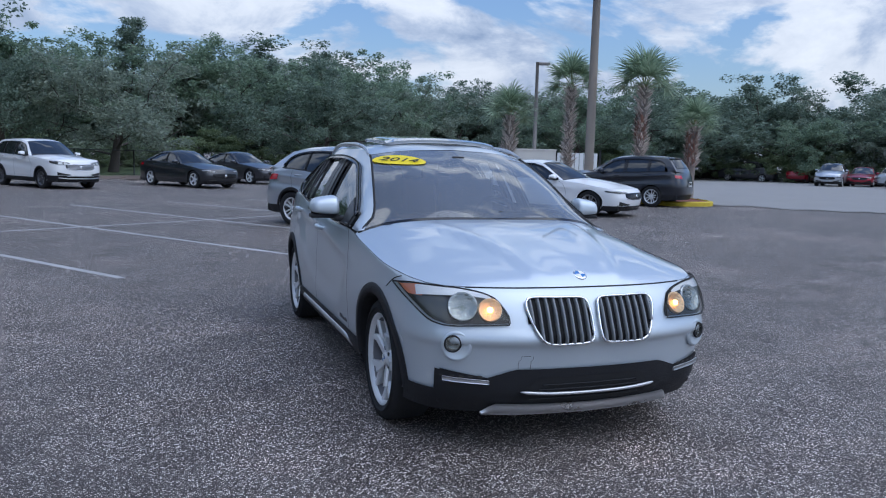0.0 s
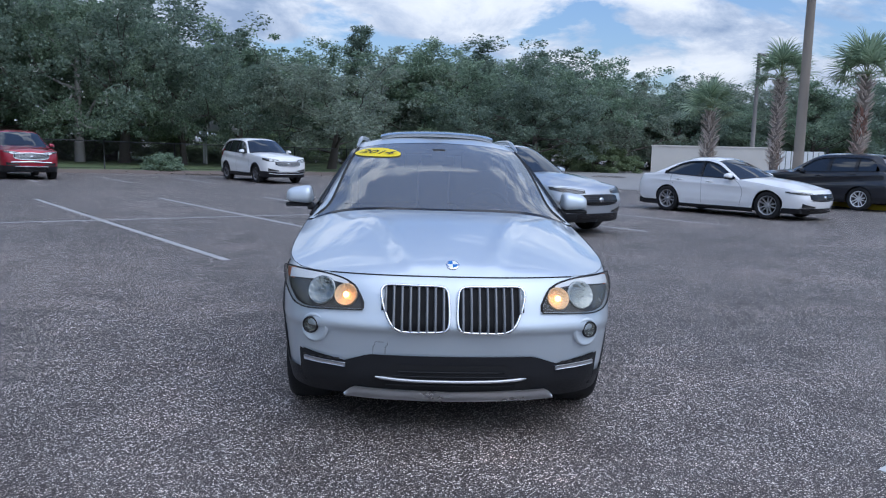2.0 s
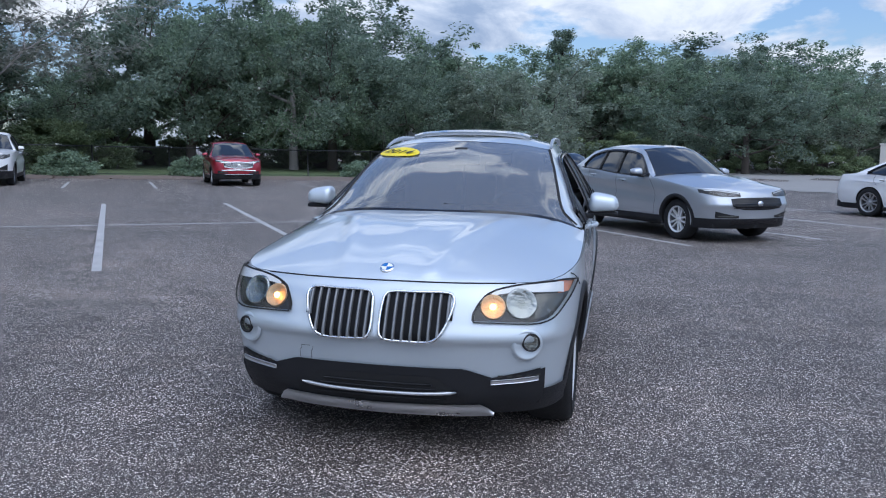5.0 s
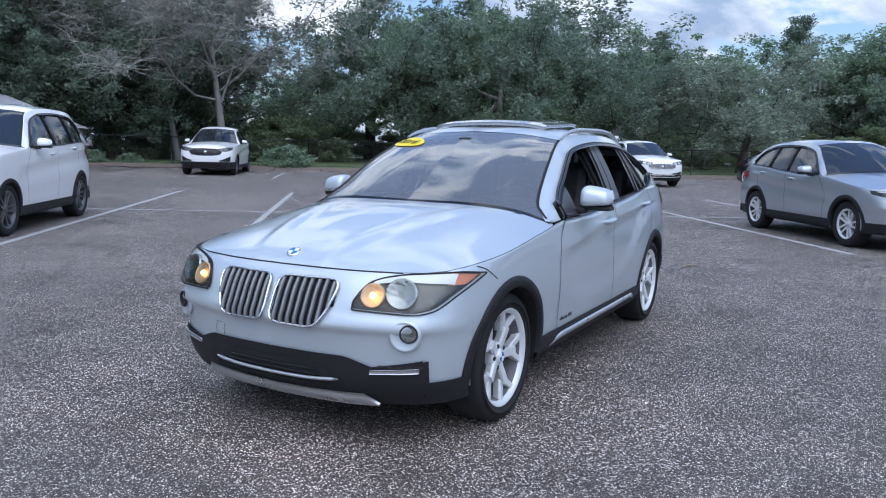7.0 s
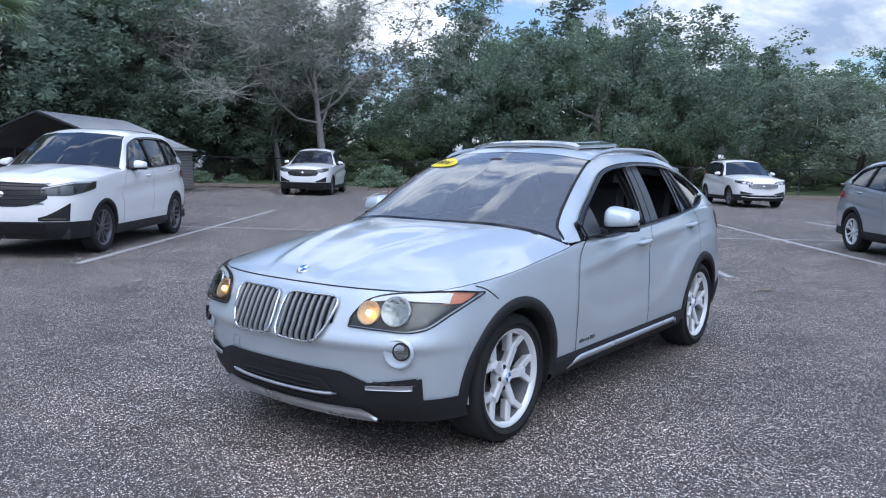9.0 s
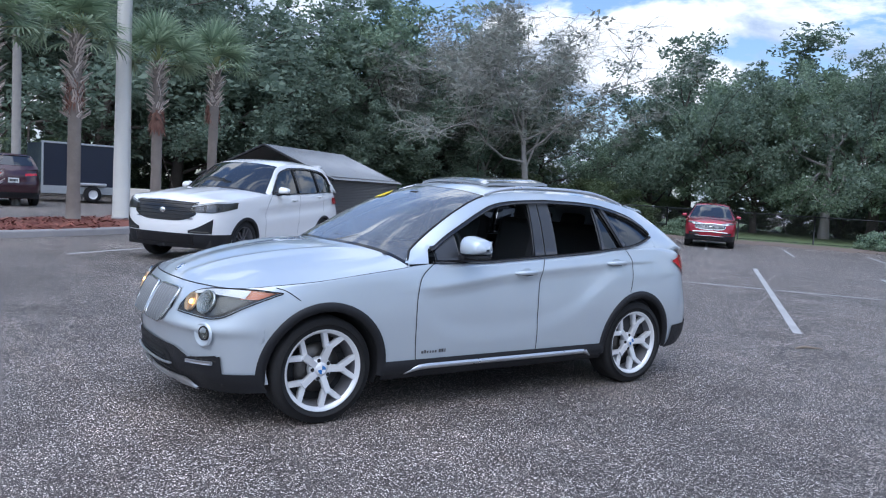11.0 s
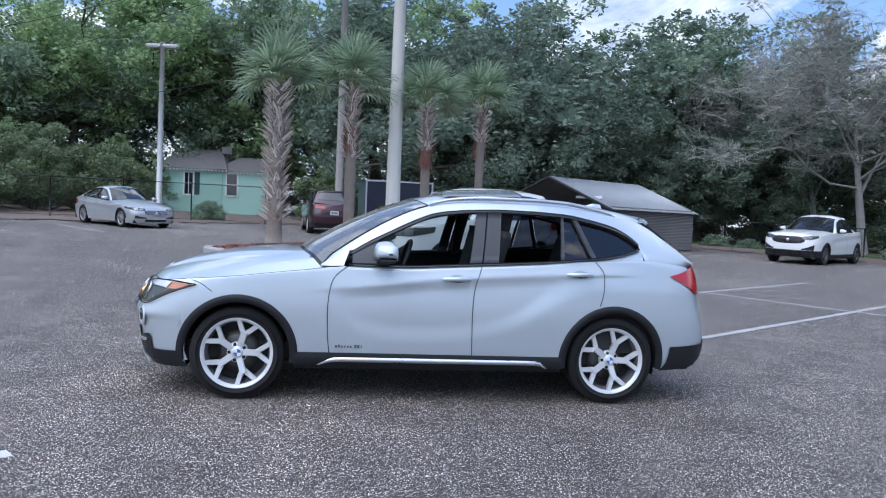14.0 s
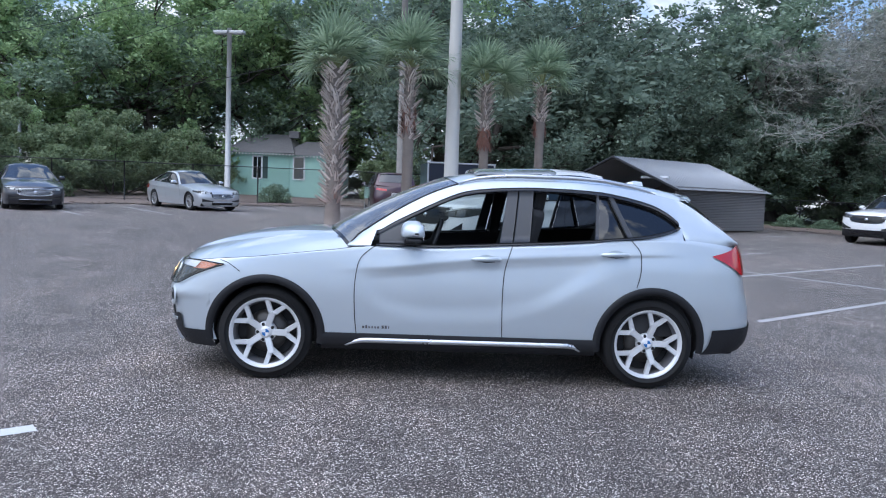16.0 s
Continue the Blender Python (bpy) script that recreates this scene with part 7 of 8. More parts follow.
# ---- enclosed trailer ----
def trailer():
    root = empty("cargo_trailer", Matrix.Translation((-28.6, 2.6, gz(-28.6, 2.6))) @ Matrix.Rotation(radians(8), 4, "Z"), "dark blue enclosed cargo trailer with silver edges", "trailer")
    bm = bmesh.new()
    box(bm, (2.0, 3.0, 1.85), (-0.4, -0.3, 1.33), bevel=0.03)
    part("box", bm, M["trailer_blue"], root)
    bm = bmesh.new()
    for y in (-1.8, 1.2):
        box(bm, (0.06, 0.07, 1.9), (0.61, y, 1.33), bevel=0.01)
    box(bm, (0.06, 3.1, 0.07), (0.61, -0.3, 2.27), bevel=0.01)
    box(bm, (0.07, 3.1, 0.30), (0.62, -0.3, 0.48), bevel=0.01)
    part("edge_trim", bm, M["steel"], root)
    bm = bmesh.new()
    box(bm, (0.30, 1.0, 0.12), (0.72, 0.0, 0.72), bevel=0.05)
    part("fender", bm, M["steel"], root)
    w = empty("wheel")
    w.parent = root
    V, F = lathe([(0.17, -0.09), (0.30, -0.09), (0.33, -0.05), (0.33, 0.05), (0.30, 0.09), (0.18, 0.09)], 28)
    put("tyre", mesh_of("tyre", [(x + 0.72, y, z + 0.33) for x, y, z in V], F), M["rubber"], w)
    V, F = lathe([(0.0, 0.06), (0.08, 0.07), (0.17, 0.05), (0.18, 0.08)], 28)
    put("rim", mesh_of("rim", [(x + 0.72, y, z + 0.33) for x, y, z in V], F), M["alloy"], w)
    tube_part("drawbar", [(0.3, -1.8, 0.45), (0.0, -2.9, 0.45)], 0.05, M["steel"], root, 6)
    tube_part("jack", [(0.1, -2.6, 0.1), (0.1, -2.6, 0.95)], 0.035, M["steel"], root, 6)


trailer()
bm = bmesh.new()
box(bm, (0.2, 3.0, 0.75), (-25.9, 4.9, gz(-25.9, 4.9) + 0.35), Matrix.Rotation(radians(-20), 3, "Z"), 0.02)
tagged(part("low_wall", bm, M["wall_cream"]), "low cream block wall behind the palms", "wall", kind="structure")

# bits lying about
bm = bmesh.new()
V, F = tube([(0, 0, 0.01), (0.12, 0.02, 0.03), (0.26, -0.01, 0.015), (0.34, -0.05, 0.012)], [0.012, 0.022, 0.016, 0.004], 6)
ob = put("fallen_stick", mesh_of("fallen_stick", [Vector((v.x * 0.9, v.y, v.z * 0.6)) for v in V], F), M["litter"], None)
ob.matrix_basis = Matrix.Translation((0.48, 4.42, gz(0.6, 4.4))) @ Matrix.Rotation(radians(70), 4, "Z")
tagged(ob, "dry curled stick lying on the asphalt", "stick")
rng = random.Random(8)
V, F = [], []
for _ in range(420):
    r, b_ = rng.uniform(-33, 18), rng.gauss(29.0, 0.5)
    if rng.random() < 0.35:
        r, b_ = -27.8 + rng.gauss(0, 0.6), rng.uniform(-12, 14)
    p = lot(r, b_)
    a, s = rng.random() * 6.28, rng.uniform(0.03, 0.11)
    k = len(V)
    c, sn = math.cos(a) * s, math.sin(a) * s
    V += [(p.x + c, p.y + sn, p.z + 0.05), (p.x - sn * 0.5, p.y + c * 0.5, p.z + 0.07), (p.x - c, p.y - sn, p.z + 0.045), (p.x + sn * 0.5, p.y - c * 0.5, p.z + 0.06)]
    F.append((k, k + 1, k + 2, k + 3))
tagged(put("leaf_litter", mesh_of("leaf_litter", V, F, False), M["litter"]), "dry leaves and scraps along the lot's edge", "litter", kind="stuff")

# ---- parked cars ----
OUT = (-BAY.x, -BAY.y)
IN = (BAY.x, BAY.y)
EAST = (ROW.x, ROW.y)
WEST = (-ROW.x, -ROW.y)

q = fitted(CROSSOVER, 4.57, 1.84, 1.60, 2.655, tyre=0.34, rim=0.225, wheel="twin", clad=0.06, sill_clad=0.11)
root, b, _ = build_car("grey_crossover", q, (1.99, 9.62), OUT, "silver grey compact crossover parked nose out", "lightgrey_paint")
face(root, b, 0.74, 0.54, 0.52, lamp=(18, 48), lamp_z=(0.74, 0.86), tail_z=(0.88, 1.02), low=(0.24, 0.40))

q = fitted(SALOON, 4.97, 1.86, 1.45, 2.83, wheel="twin", wheel_mat="alloy_mid", sill_clad=0.05)
root, b, _ = build_car("white_saloon", q, (8.42, 13.92), OUT, "white saloon with black alloy wheels parked nose out", "white_paint")
face(root, b, 0.64, 0.46, 0.56, lamp=(24, 50), lamp_z=(0.60, 0.69), tail=(146, 160), tail_z=(0.82, 0.90), low=(0.17, 0.30))

q = fitted(SUV, 4.65, 1.84, 1.66, 2.725, tyre=0.34, rim=0.235, wheel="twin", clad=0.0, sill_clad=0.10)
root, b, _ = build_car("black_suv", q, (12.9, 17.5), IN, "glossy dark navy SUV with silver alloy wheels, seen from behind", "navy_paint")
face(root, b, 0.78, 0.56, 0.5, lamp_z=(0.74, 0.88), tail=(136, 150), tail_z=(0.92, 1.04), low=(0.24, 0.40), plate=0.75)

q = fitted(SUV, 4.60, 1.855, 1.69, 2.66, tyre=0.345, rim=0.235, wheel="star", wheel_mat="alloy_dark", clad=0.055, sill_clad=0.10)
root, b, _ = build_car("white_suv", q, (-5.76, 25.41), OUT, "white SUV with dark lower trim parked by the fence", "white_paint")
face(root, b, 0.84, 0.64, 0.50, "chrome", lamp=(20, 48), lamp_z=(0.80, 0.95), tail_z=(0.95, 1.25), low=(0.24, 0.46))
tube_part("bumper_strip", [(x, b.y_front(x, 0.36) - 0.016, 0.36 + 0.10 * max(0, abs(x) - 0.45)) for x in np.linspace(-0.72, 0.72, 17)], 0.014, M["satin"], root, 6)

q = fitted(SUV, 4.37, 1.81, 1.64, 2.67, tyre=0.335, rim=0.23, wheel="twin", clad=0.05)
root, b, _ = build_car("red_suv", q, (-13.59, 22.19), OUT, "dark red compact SUV with a chrome-edged nose", "red_paint")
face(root, b, 0.86, 0.66, 0.52, "chrome", lamp=(18, 44), lamp_z=(0.84, 0.94), low=(0.26, 0.46))
for z in (0.60, 0.88):
    tube_part("chrome_bar", [(x, b.y_front(x, z) - 0.014, z - 0.05 * abs(x)) for x in np.linspace(-0.6, 0.6, 13)], 0.026, M["chrome"], root, 6)

q = fitted(SUV, 4.84, 1.995, 1.85, 2.82, tyre=0.365, rim=0.262, wheel="twin", wheel_mat="alloy_dark", clad=0.055, sill_clad=0.11)
root, b, _ = build_car("white_suv", q, (-9.50, 1.99), OUT, "large white SUV with a black nose and grey wheels", "white_paint")
face(root, b, 1.03, 0.70, 0.60, lamp=(25, 54), lamp_z=(0.84, 1.04), tail_z=(1.0, 1.16), low=(0.26, 0.50), corner=(24, 42, 0.06, 0.26))
tube_part("chrome_bar", [(x, b.y_front(x, 1.03) - 0.016, 1.035 - 0.03 * abs(x)) for x in np.linspace(-0.62, 0.62, 13)], 0.016, M["chrome"], root, 6)

q = fitted(SUV, 5.30, 1.99, 1.79, 3.18, tyre=0.375, rim=0.25, wheel="star", wheel_mat="alloy_dark", clad=0.06, sill_clad=0.11)
q.update(dlo=(-0.58, 1.02), panes=[(-0.58, 0.42, "glass"), (0.42, 0.52, "post", (0.03, 0.01)), (0.52, 0.98, "glass")],
         dlo_top=[(-0.58, 1.16), (-0.3, 1.38), (0.0, 1.55), (0.4, 1.62), (0.8, 1.60), (0.96, 1.5), (1.02, 1.30)],
         top_x=[(-0.73, 0.88), (-0.36, 0.75), (0.0, 0.65), (0.5, 0.65), (0.95, 0.64), (1.15, 0.70), (1.35, 0.86)],
         top_z=[(-0.73, 1.145), (-0.36, 1.43), (0.0, 1.65), (0.4, 1.72), (0.9, 1.70), (1.15, 1.45), (1.35, 1.22)],
         roof_front=0.02, roof_rear=0.9, roof=[(0.3, 1.785), (0.7, 1.79), (1.0, 1.75)], deck=(1.32, 1.19))
root, b, _ = build_car("white_pickup", q, (-20.15, 17.32), OUT, "white crew-cab pickup with a black grille by the fence", "white_paint", "pickup")
face(root, b, 0.98, 0.72, 0.56, lamp=(22, 46), lamp_z=(0.86, 1.04), low=(0.26, 0.50), corner=(24, 42, 0.06, 0.22))

q = fitted(SALOON, 4.63, 1.78, 1.44, 2.70, wheel="star")
root, b, _ = build_car("black_saloon", q, (-0.82, 27.64), OUT, "black compact saloon with silver wheels by the fence", "black_paint")
face(root, b, 0.58, 0.40, 0.56, lamp=(22, 50), lamp_z=(0.60, 0.70), tail_z=(0.78, 0.92), low=(0.17, 0.28))
q = fitted(SALOON, 4.88, 1.85, 1.45, 2.78, wheel="star")
root, b, _ = build_car("charcoal_saloon", q, (1.8, 32.4), OUT, "dark charcoal saloon parked behind the black one", "charcoal_paint")
face(root, b, 0.58, 0.42, 0.56, lamp=(22, 50), lamp_z=(0.60, 0.70), low=(0.17, 0.28))

q = fitted(SALOON, 4.87, 1.85, 1.48, 2.85, wheel="twin")
root, b, _ = build_car("silver_saloon", q, (-24.5, -8.4), (0.743, 0.669), "light silver saloon with a chrome slatted grille", "bright_silver")
face(root, b, 0.64, 0.46, 0.44, "chrome", lamp=(22, 52), lamp_z=(0.62, 0.76), low=(0.18, 0.34), low_mat="bright_silver")
q = fitted(SALOON, 5.11, 1.85, 1.50, 2.84, wheel="twin")
root, b, _ = build_car("black_saloon", q, (-21.2, -13.1), (0.87, 0.49), "black large saloon with a chrome-barred grille", "charcoal_paint")
face(root, b, 0.68, 0.46, 0.5, "chrome", lamp=(20, 48), lamp_z=(0.62, 0.74), low=(0.18, 0.36), low_mat="navy_paint")
q = fitted(SUV, 5.0, 1.95, 1.76, 2.95, tyre=0.36, rim=0.25, wheel="twin", clad=0.0)
root, b, _ = build_car("maroon_suv", q, (-26.0, -0.75), (-0.99, -0.10), "dark maroon SUV parked nose in, seen from behind", "maroon_paint")
face(root, b, 0.8, 0.6, 0.5, tail=(140, 160), tail_z=(1.0, 1.10), low=(0.28, 0.46), plate=0.85)

# the far yard
FAR = []
for nm, base, dims, mat, lab in (("far_suv", CROSSOVER, (4.6, 1.84, 1.68, 2.7), "lightgrey_paint", "silver SUV far off in the concrete yard"), ("far_saloon", SALOON, (4.7, 1.82, 1.45, 2.75), "red_paint", "dark red saloon far off in the yard"),
                                 ("far_saloon", SALOON, (4.7, 1.82, 1.45, 2.75), "white_paint", "white saloon far off in the yard"), ("far_suv", CROSSOVER, (4.9, 1.9, 1.75, 2.85), "charcoal_paint", "dark SUV far off in the concrete yard")):
    q = fitted(base, *dims, wheel="star", clad=0.0)
    root, b, _ = build_car(nm, q, (44 + len(FAR) * 3, 38), WEST, lab, mat, group="cars of the far yard")
    face(root, b, 0.7, 0.5, 0.5, low=(0.22, 0.36))
    FAR.append(root)


def far_copy(k, x, y, heading):
    a = math.atan2(heading[0], -heading[1])
    return copy_thing(FAR[k], Matrix.Translation((x, y, gz(x, y))) @ Matrix.Rotation(a, 4, "Z"))



# ---- the silver crossover in the middle ----
def hero():
    q = dict(HERO)
    root, b, E = build_car("silver_crossover", q, (0.0, 0.0), (0, -1), "silver blue compact crossover with white wheels and open windows", "silver", group="cars", glassy="tint_dark")
    pm = M["silver"]

    def on_front(x, z, off=0.0):
        return (x, b.y_front(x, z) - off, z)

    # --- nose: two rounded grilles with upright bars
    for e in (1, -1):
        g = empty("kidney_grille")
        g.parent = root
        shape = curve_pts([(0.026, 0.755), (0.020, 0.690), (0.022, 0.610), (0.045, 0.577), (0.150, 0.570), (0.245, 0.572), (0.292, 0.596), (0.326, 0.655), (0.350, 0.735), (0.343, 0.768), (0.310, 0.782), (0.190, 0.781), (0.055, 0.778), (0.026, 0.755)], 49)[:48]
        n = 48
        ring = [(e * x, z) for x, z in shape]
        lims = [np.array(sorted((px, pz) for px, pz in shape if (pz > 0.68) == up)) for up in (False, True)]
        span = lambda ux, k: float(np.interp(ux, lims[k][:, 0], lims[k][:, 1]))
        xg = np.linspace(0.022, 0.348, 30)
        back = b.front_patch(xg, lambda x: span(x, 0), lambda x: span(x, 1), 10, 0.0045)
        sheet("grille_back", back * [e, 1, 1], M["grille_black"], g, flip=e > 0)
        V, F = tube([on_front(x, z, 0.016) for x, z in ring + ring[:1]], 0.0064, 8, False)
        put("chrome_surround", mesh_of("chrome_surround", V, F), M["chrome"], g)
        for k in range(8):
            ux = 0.047 + 0.040 * k
            x = e * ux
            z0, z1 = span(ux, 0) + 0.004, span(ux, 1) - 0.004
            P = np.zeros((7, 4, 3))
            for i, z in enumerate(np.linspace(z0, z1, 7)):
                y = b.y_front(x, z)
                P[i] = [(x - 0.0075, y - 0.004, z), (x - 0.0042, y - 0.024, z), (x + 0.0042, y - 0.024, z), (x + 0.0075, y - 0.004, z)]
            sheet("grille_bar", P, M["grille_grey"], g, flip=True)
    # roundel on the hood lip
    rd = empty("roundel")
    rd.parent = root
    at = Vector((0, -2.000, 0.868))
    rd.matrix_local = Matrix.Translation(at) @ Matrix.Rotation(radians(28), 4, "X")
    V, F = lathe([(0.0, 0.006), (0.033, 0.006), (0.037, 0.003), (0.037, -0.01)], 32, "z")
    put("rim", mesh_of("rim", V, F), M["chrome"], rd)
    me = bpy.data.meshes.new("disc")
    V = [(0, 0, 0.008)] + [(0.026 * math.cos(k * math.pi / 16), 0.026 * math.sin(k * math.pi / 16), 0.008) for k in range(32)]
    me.from_pydata(V, [], [(0, 1 + k, 1 + (k + 1) % 32) for k in range(32)])
    me.materials.append(M["roundel_white"])
    me.materials.append(M["roundel_blue"])
    for k, p in enumerate(me.polygons):
        p.material_index = (k // 8) % 2
    o = new("disc", me)
    o.parent = rd
    # hood shut line along the lip and beside the fender
    front = [p for p in E[:70] if p[0] < 0.62]
    lip = [(-p[0], p[1] - 0.002, p[2] - 0.001) for p in front[:0:-1]] + [(p[0], p[1] - 0.002, p[2] - 0.001) for p in front]
    tube_part("hood_gap", lip, 0.0042, M["seam"], root, 5)
    ic = [k for k in range(len(E)) if E[k][0] > 0.60 and -2.1 < E[k][1] < -0.63]
    for e in (1, -1):
        tube_part("hood_side_gap", [(e * (E[k][0] + 0.001), E[k][1], E[k][2] + 0.0005) for k in ic[::2]], 0.0018, M["seam"], root, 5)
    # --- headlights
    LAMP_TOP = table([(0, 0.700), (0.05, 0.745), (0.11, 0.779), (0.25, 0.804), (0.5, 0.821), (0.8, 0.826), (1.0, 0.810)])
    LAMP_BOT = table([(0, 0.662), (0.3, 0.656), (0.55, 0.652), (0.68, 0.664), (0.85, 0.735), (1.0, 0.806)])
    for e in (1, -1):
        hd = empty("headlight")
        hd.parent = root
        f0, f1 = b_station(b, 0.43), y_station(b, -1.735)
        top = lambda u: float(LAMP_TOP(u))
        bot = lambda u: float(LAMP_BOT(u))
        P = lamp_patch(b, f0, f1, lambda u: bot(u) + 0.004, lambda u: top(u) - 0.004, 0.003, 30, 10)
        sheet("lamp_housing", P * [e, 1, 1], M["lamp_house"], hd, flip=e > 0)
        P = lamp_patch(b, f0 + 4.0, f1 - 5, lambda u: top(0.15 + 0.72 * u) - 0.020 - 0.028 * u, lambda u: top(0.15 + 0.72 * u) - 0.005, 0.0205, 24, 4)
        sheet("brow", P * [e, 1, 1], M["lamp_white"], hd, flip=e > 0)
        P = lamp_patch(b, f1 - 6.0, f1 - 0.4, lambda u: max(bot(0.80 + 0.2 * u) + 0.006, 0.770), lambda u: top(0.80 + 0.2 * u) - 0.006, 0.0065, 10, 8)
        sheet("turn_signal", P * [e, 1, 1], M["amber"], hd, flip=e > 0, label="amber corner turn signal")
        for x, z, r, lit in ((0.520, 0.722, 0.054, True), (0.640, 0.735, 0.068, False)):
            y = b.y_front(x, z)
            nrm = Vector((0.34 if x > 0.6 else 0.20, -1, 0.45)).normalized()
            rot = nrm.to_track_quat("Z", "Y").to_matrix().to_4x4()
            V, F = lathe([(0.001, 0.006), (r * 0.45, 0.0075), (r * 0.80, 0.012), (r * 0.97, 0.017), (r * 1.04, 0.017), (r * 1.08, 0.004)], 30, "z")
            m = Matrix.Translation((x, y - 0.002, z)) @ rot
            pts = [m @ Vector(v) for v in V]
            put("reflector_bowl", mesh_of("reflector_bowl", [(e * p.x, p.y, p.z) for p in pts], F if e > 0 else [tuple(reversed(f)) for f in F]), M["reflector_lit" if lit else "reflector"], hd)
            V, F = lathe([(0.0, 0.021), (r * 0.16, 0.019), (r * 0.26, 0.013), (r * 0.28, 0.004)], 20, "z")
            pts = [m @ Vector(v) for v in V]
            put("bulb" if lit else "projector", mesh_of("bulb", [(e * p.x, p.y, p.z) for p in pts], F if e > 0 else [tuple(reversed(f)) for f in F]), M["bulb"] if lit else M["lens"], hd, "glowing amber running lamp" if lit else "")
        P = lamp_patch(b, f1 - 11.5, f1 - 4.5, lambda u: bot(0.60 + 0.25 * u) + 0.016, lambda u: 0.778 + 0.012 * u, 0.0062, 10, 6)
        sheet("side_reflector", P * [e, 1, 1], M["lamp_grey"], hd, flip=e > 0)
        P = lamp_patch(b, f0, f1, bot, top, 0.024, 30, 10)
        lens = sheet("lamp_lens", P * [e, 1, 1], M["lens"], hd, flip=e > 0, label="clear headlight lens")
        lens.visible_shadow = False
        edge = np.concatenate([P[:, 0], P[1:, -1][-1:], P[::-1, -1], P[:1, 0]])
        tube_part("lamp_gap", [(e * p[0], p[1] + 0.012, p[2]) for p in edge], 0.0038, M["seam"], hd, 5)
        # fog lamp in its round recess
        C = curve_pts([(-1.70, 0.838), (-1.64, 0.818), (-1.56, 0.765)], 10)
        tube_part("fender_gap", [(e * (b.x_at(y, z) + 0.001), y, z) for y, z in C], 0.0028, M["seam"], root, 5)
        fg = empty("fog_lamp")
        fg.parent = root
        x, z = 0.676, 0.556
        nrm = Vector((0.42, -1, 0.0)).normalized()
        m = Matrix.Translation((x, b.y_front(x, z), z)) @ nrm.to_track_quat("Z", "Y").to_matrix().to_4x4()
        for nm, prof, mt in (("recess", [(0.0, 0.003), (0.050, 0.0035), (0.060, 0.0085), (0.066, 0.0085), (0.074, -0.002)], pm), ("bezel", [(0.033, 0.006), (0.035, 0.014), (0.041, 0.014), (0.043, 0.002)], M["seam"]),
                             ("lens", [(0.0, 0.012), (0.02, 0.011), (0.034, 0.006)], M["lens"]), ("bowl", [(0.0, 0.005), (0.018, 0.007), (0.034, 0.008)], M["reflector"])):
            V, F = lathe(prof, 28, "z")
            shift = Vector((0, 0, 0)) if nm == "recess" else Vector((0.016, 0.0, 0.012))
            pts = [m @ Vector(v) + shift + Vector((0, shift.x * 0.42, 0)) for v in V]
            put(nm, mesh_of(nm, [(e * p.x, p.y, p.z) for p in pts], F if e > 0 else [tuple(reversed(f)) for f in F]), mt, fg)
    # --- lower bumper: black surround, intake, chrome strips, skid plate
    fend = y_station(b, -1.775)
    def wrap(fa, fb, lo, hi, off, n=44, m=7):
        P = lamp_patch(b, fa, fb, lo, hi, off, n, m)
        return np.concatenate([(P * [-1, 1, 1])[::-1], P[1:]], 0)
    xs_of = lambda f, z: b.plan_pt(f, z)[0]
    def black_top(u):
        x = xs_of(u * fend, 0.4)
        if x > 0.748:
            return 0.335
        return float(np.interp(x, (0, 0.385, 0.42, 0.53, 0.60, 0.75), (0.444, 0.444, 0.436, 0.398, 0.402, 0.440)))
    sheet("front_skirt", wrap(0, fend, lambda u: 0.20 + 0.02 * u, black_top, 0.010, 130, 8), M["cladding"], root, flip=True)
    xs = np.linspace(-0.40, 0.40, 31)
    sheet("intake", b.front_patch(xs, lambda x: 0.262, lambda x: 0.400 - 0.10 * sstep(0.27, 0.40, abs(x)), 6, 0.0135), M["seam"], root, flip=True)
    for k in range(4):
        z = 0.292 + 0.024 * k
        tube_part("intake_slat", [on_front(x, z, 0.018) for x in np.linspace(-0.32 + 0.02 * k, 0.32 - 0.02 * k, 15)], 0.004, M["cladding"], root, 5)
    tube_part("chrome_strip", [on_front(x, 0.318 + 0.012 * (abs(x) / 0.34) ** 3, 0.026) for x in np.linspace(-0.372, 0.372, 25)], [0.003] + [0.0085] * 23 + [0.003], M["satin"], root, 8)
    P = np.zeros((41, 5, 3))
    for i, x in enumerate(np.linspace(-0.525, 0.525, 41)):
        k = abs(x) / 0.525
        lo, hi = 0.198 + 0.006 * k, 0.256 + 0.012 * k if k < 0.92 else 0.267 - 0.055 * (k - 0.92) / 0.08
        for j, z in enumerate(np.linspace(lo, max(hi, lo + 0.004), 5)):
            P[i, j] = (x, b.y_front(x, z) - 0.020 - 0.016 * math.sin(math.pi * j / 4), z)
    sheet("skid_plate", P, M["satin"], root, flip=True, thick=0.006, label="satin silver skid plate")
    for e in (1, -1):
        f0, f1 = b_station(b, 0.50), b_station(b, 0.742)
        P = lamp_patch(b, f0, f1, lambda u: 0.345, lambda u: 0.430 + 0.01 * u - 0.035 * (1 - u), 0.007, 20, 5)
        sheet("side_intake", P * [e, 1, 1], M["seam"], root, flip=e > 0)
        P = lamp_patch(b, f0 + 1.2, f1 - 0.8, lambda u: 0.372 + 0.014 * u, lambda u: 0.390 + 0.016 * u, 0.018, 20, 4)
        sheet("intake_strip", P * [e, 1, 1], M["satin"], root, flip=e > 0, thick=0.008)
        for k in range(5):
            P = lamp_patch(b, f0 + 3 + k * 2.3, f0 + 4.2 + k * 2.3, lambda u: 0.402, lambda u: 0.412, 0.011, 3, 2)
            sheet("running_lamp", P * [e, 1, 1], M["lamp_house"], root, flip=e > 0)
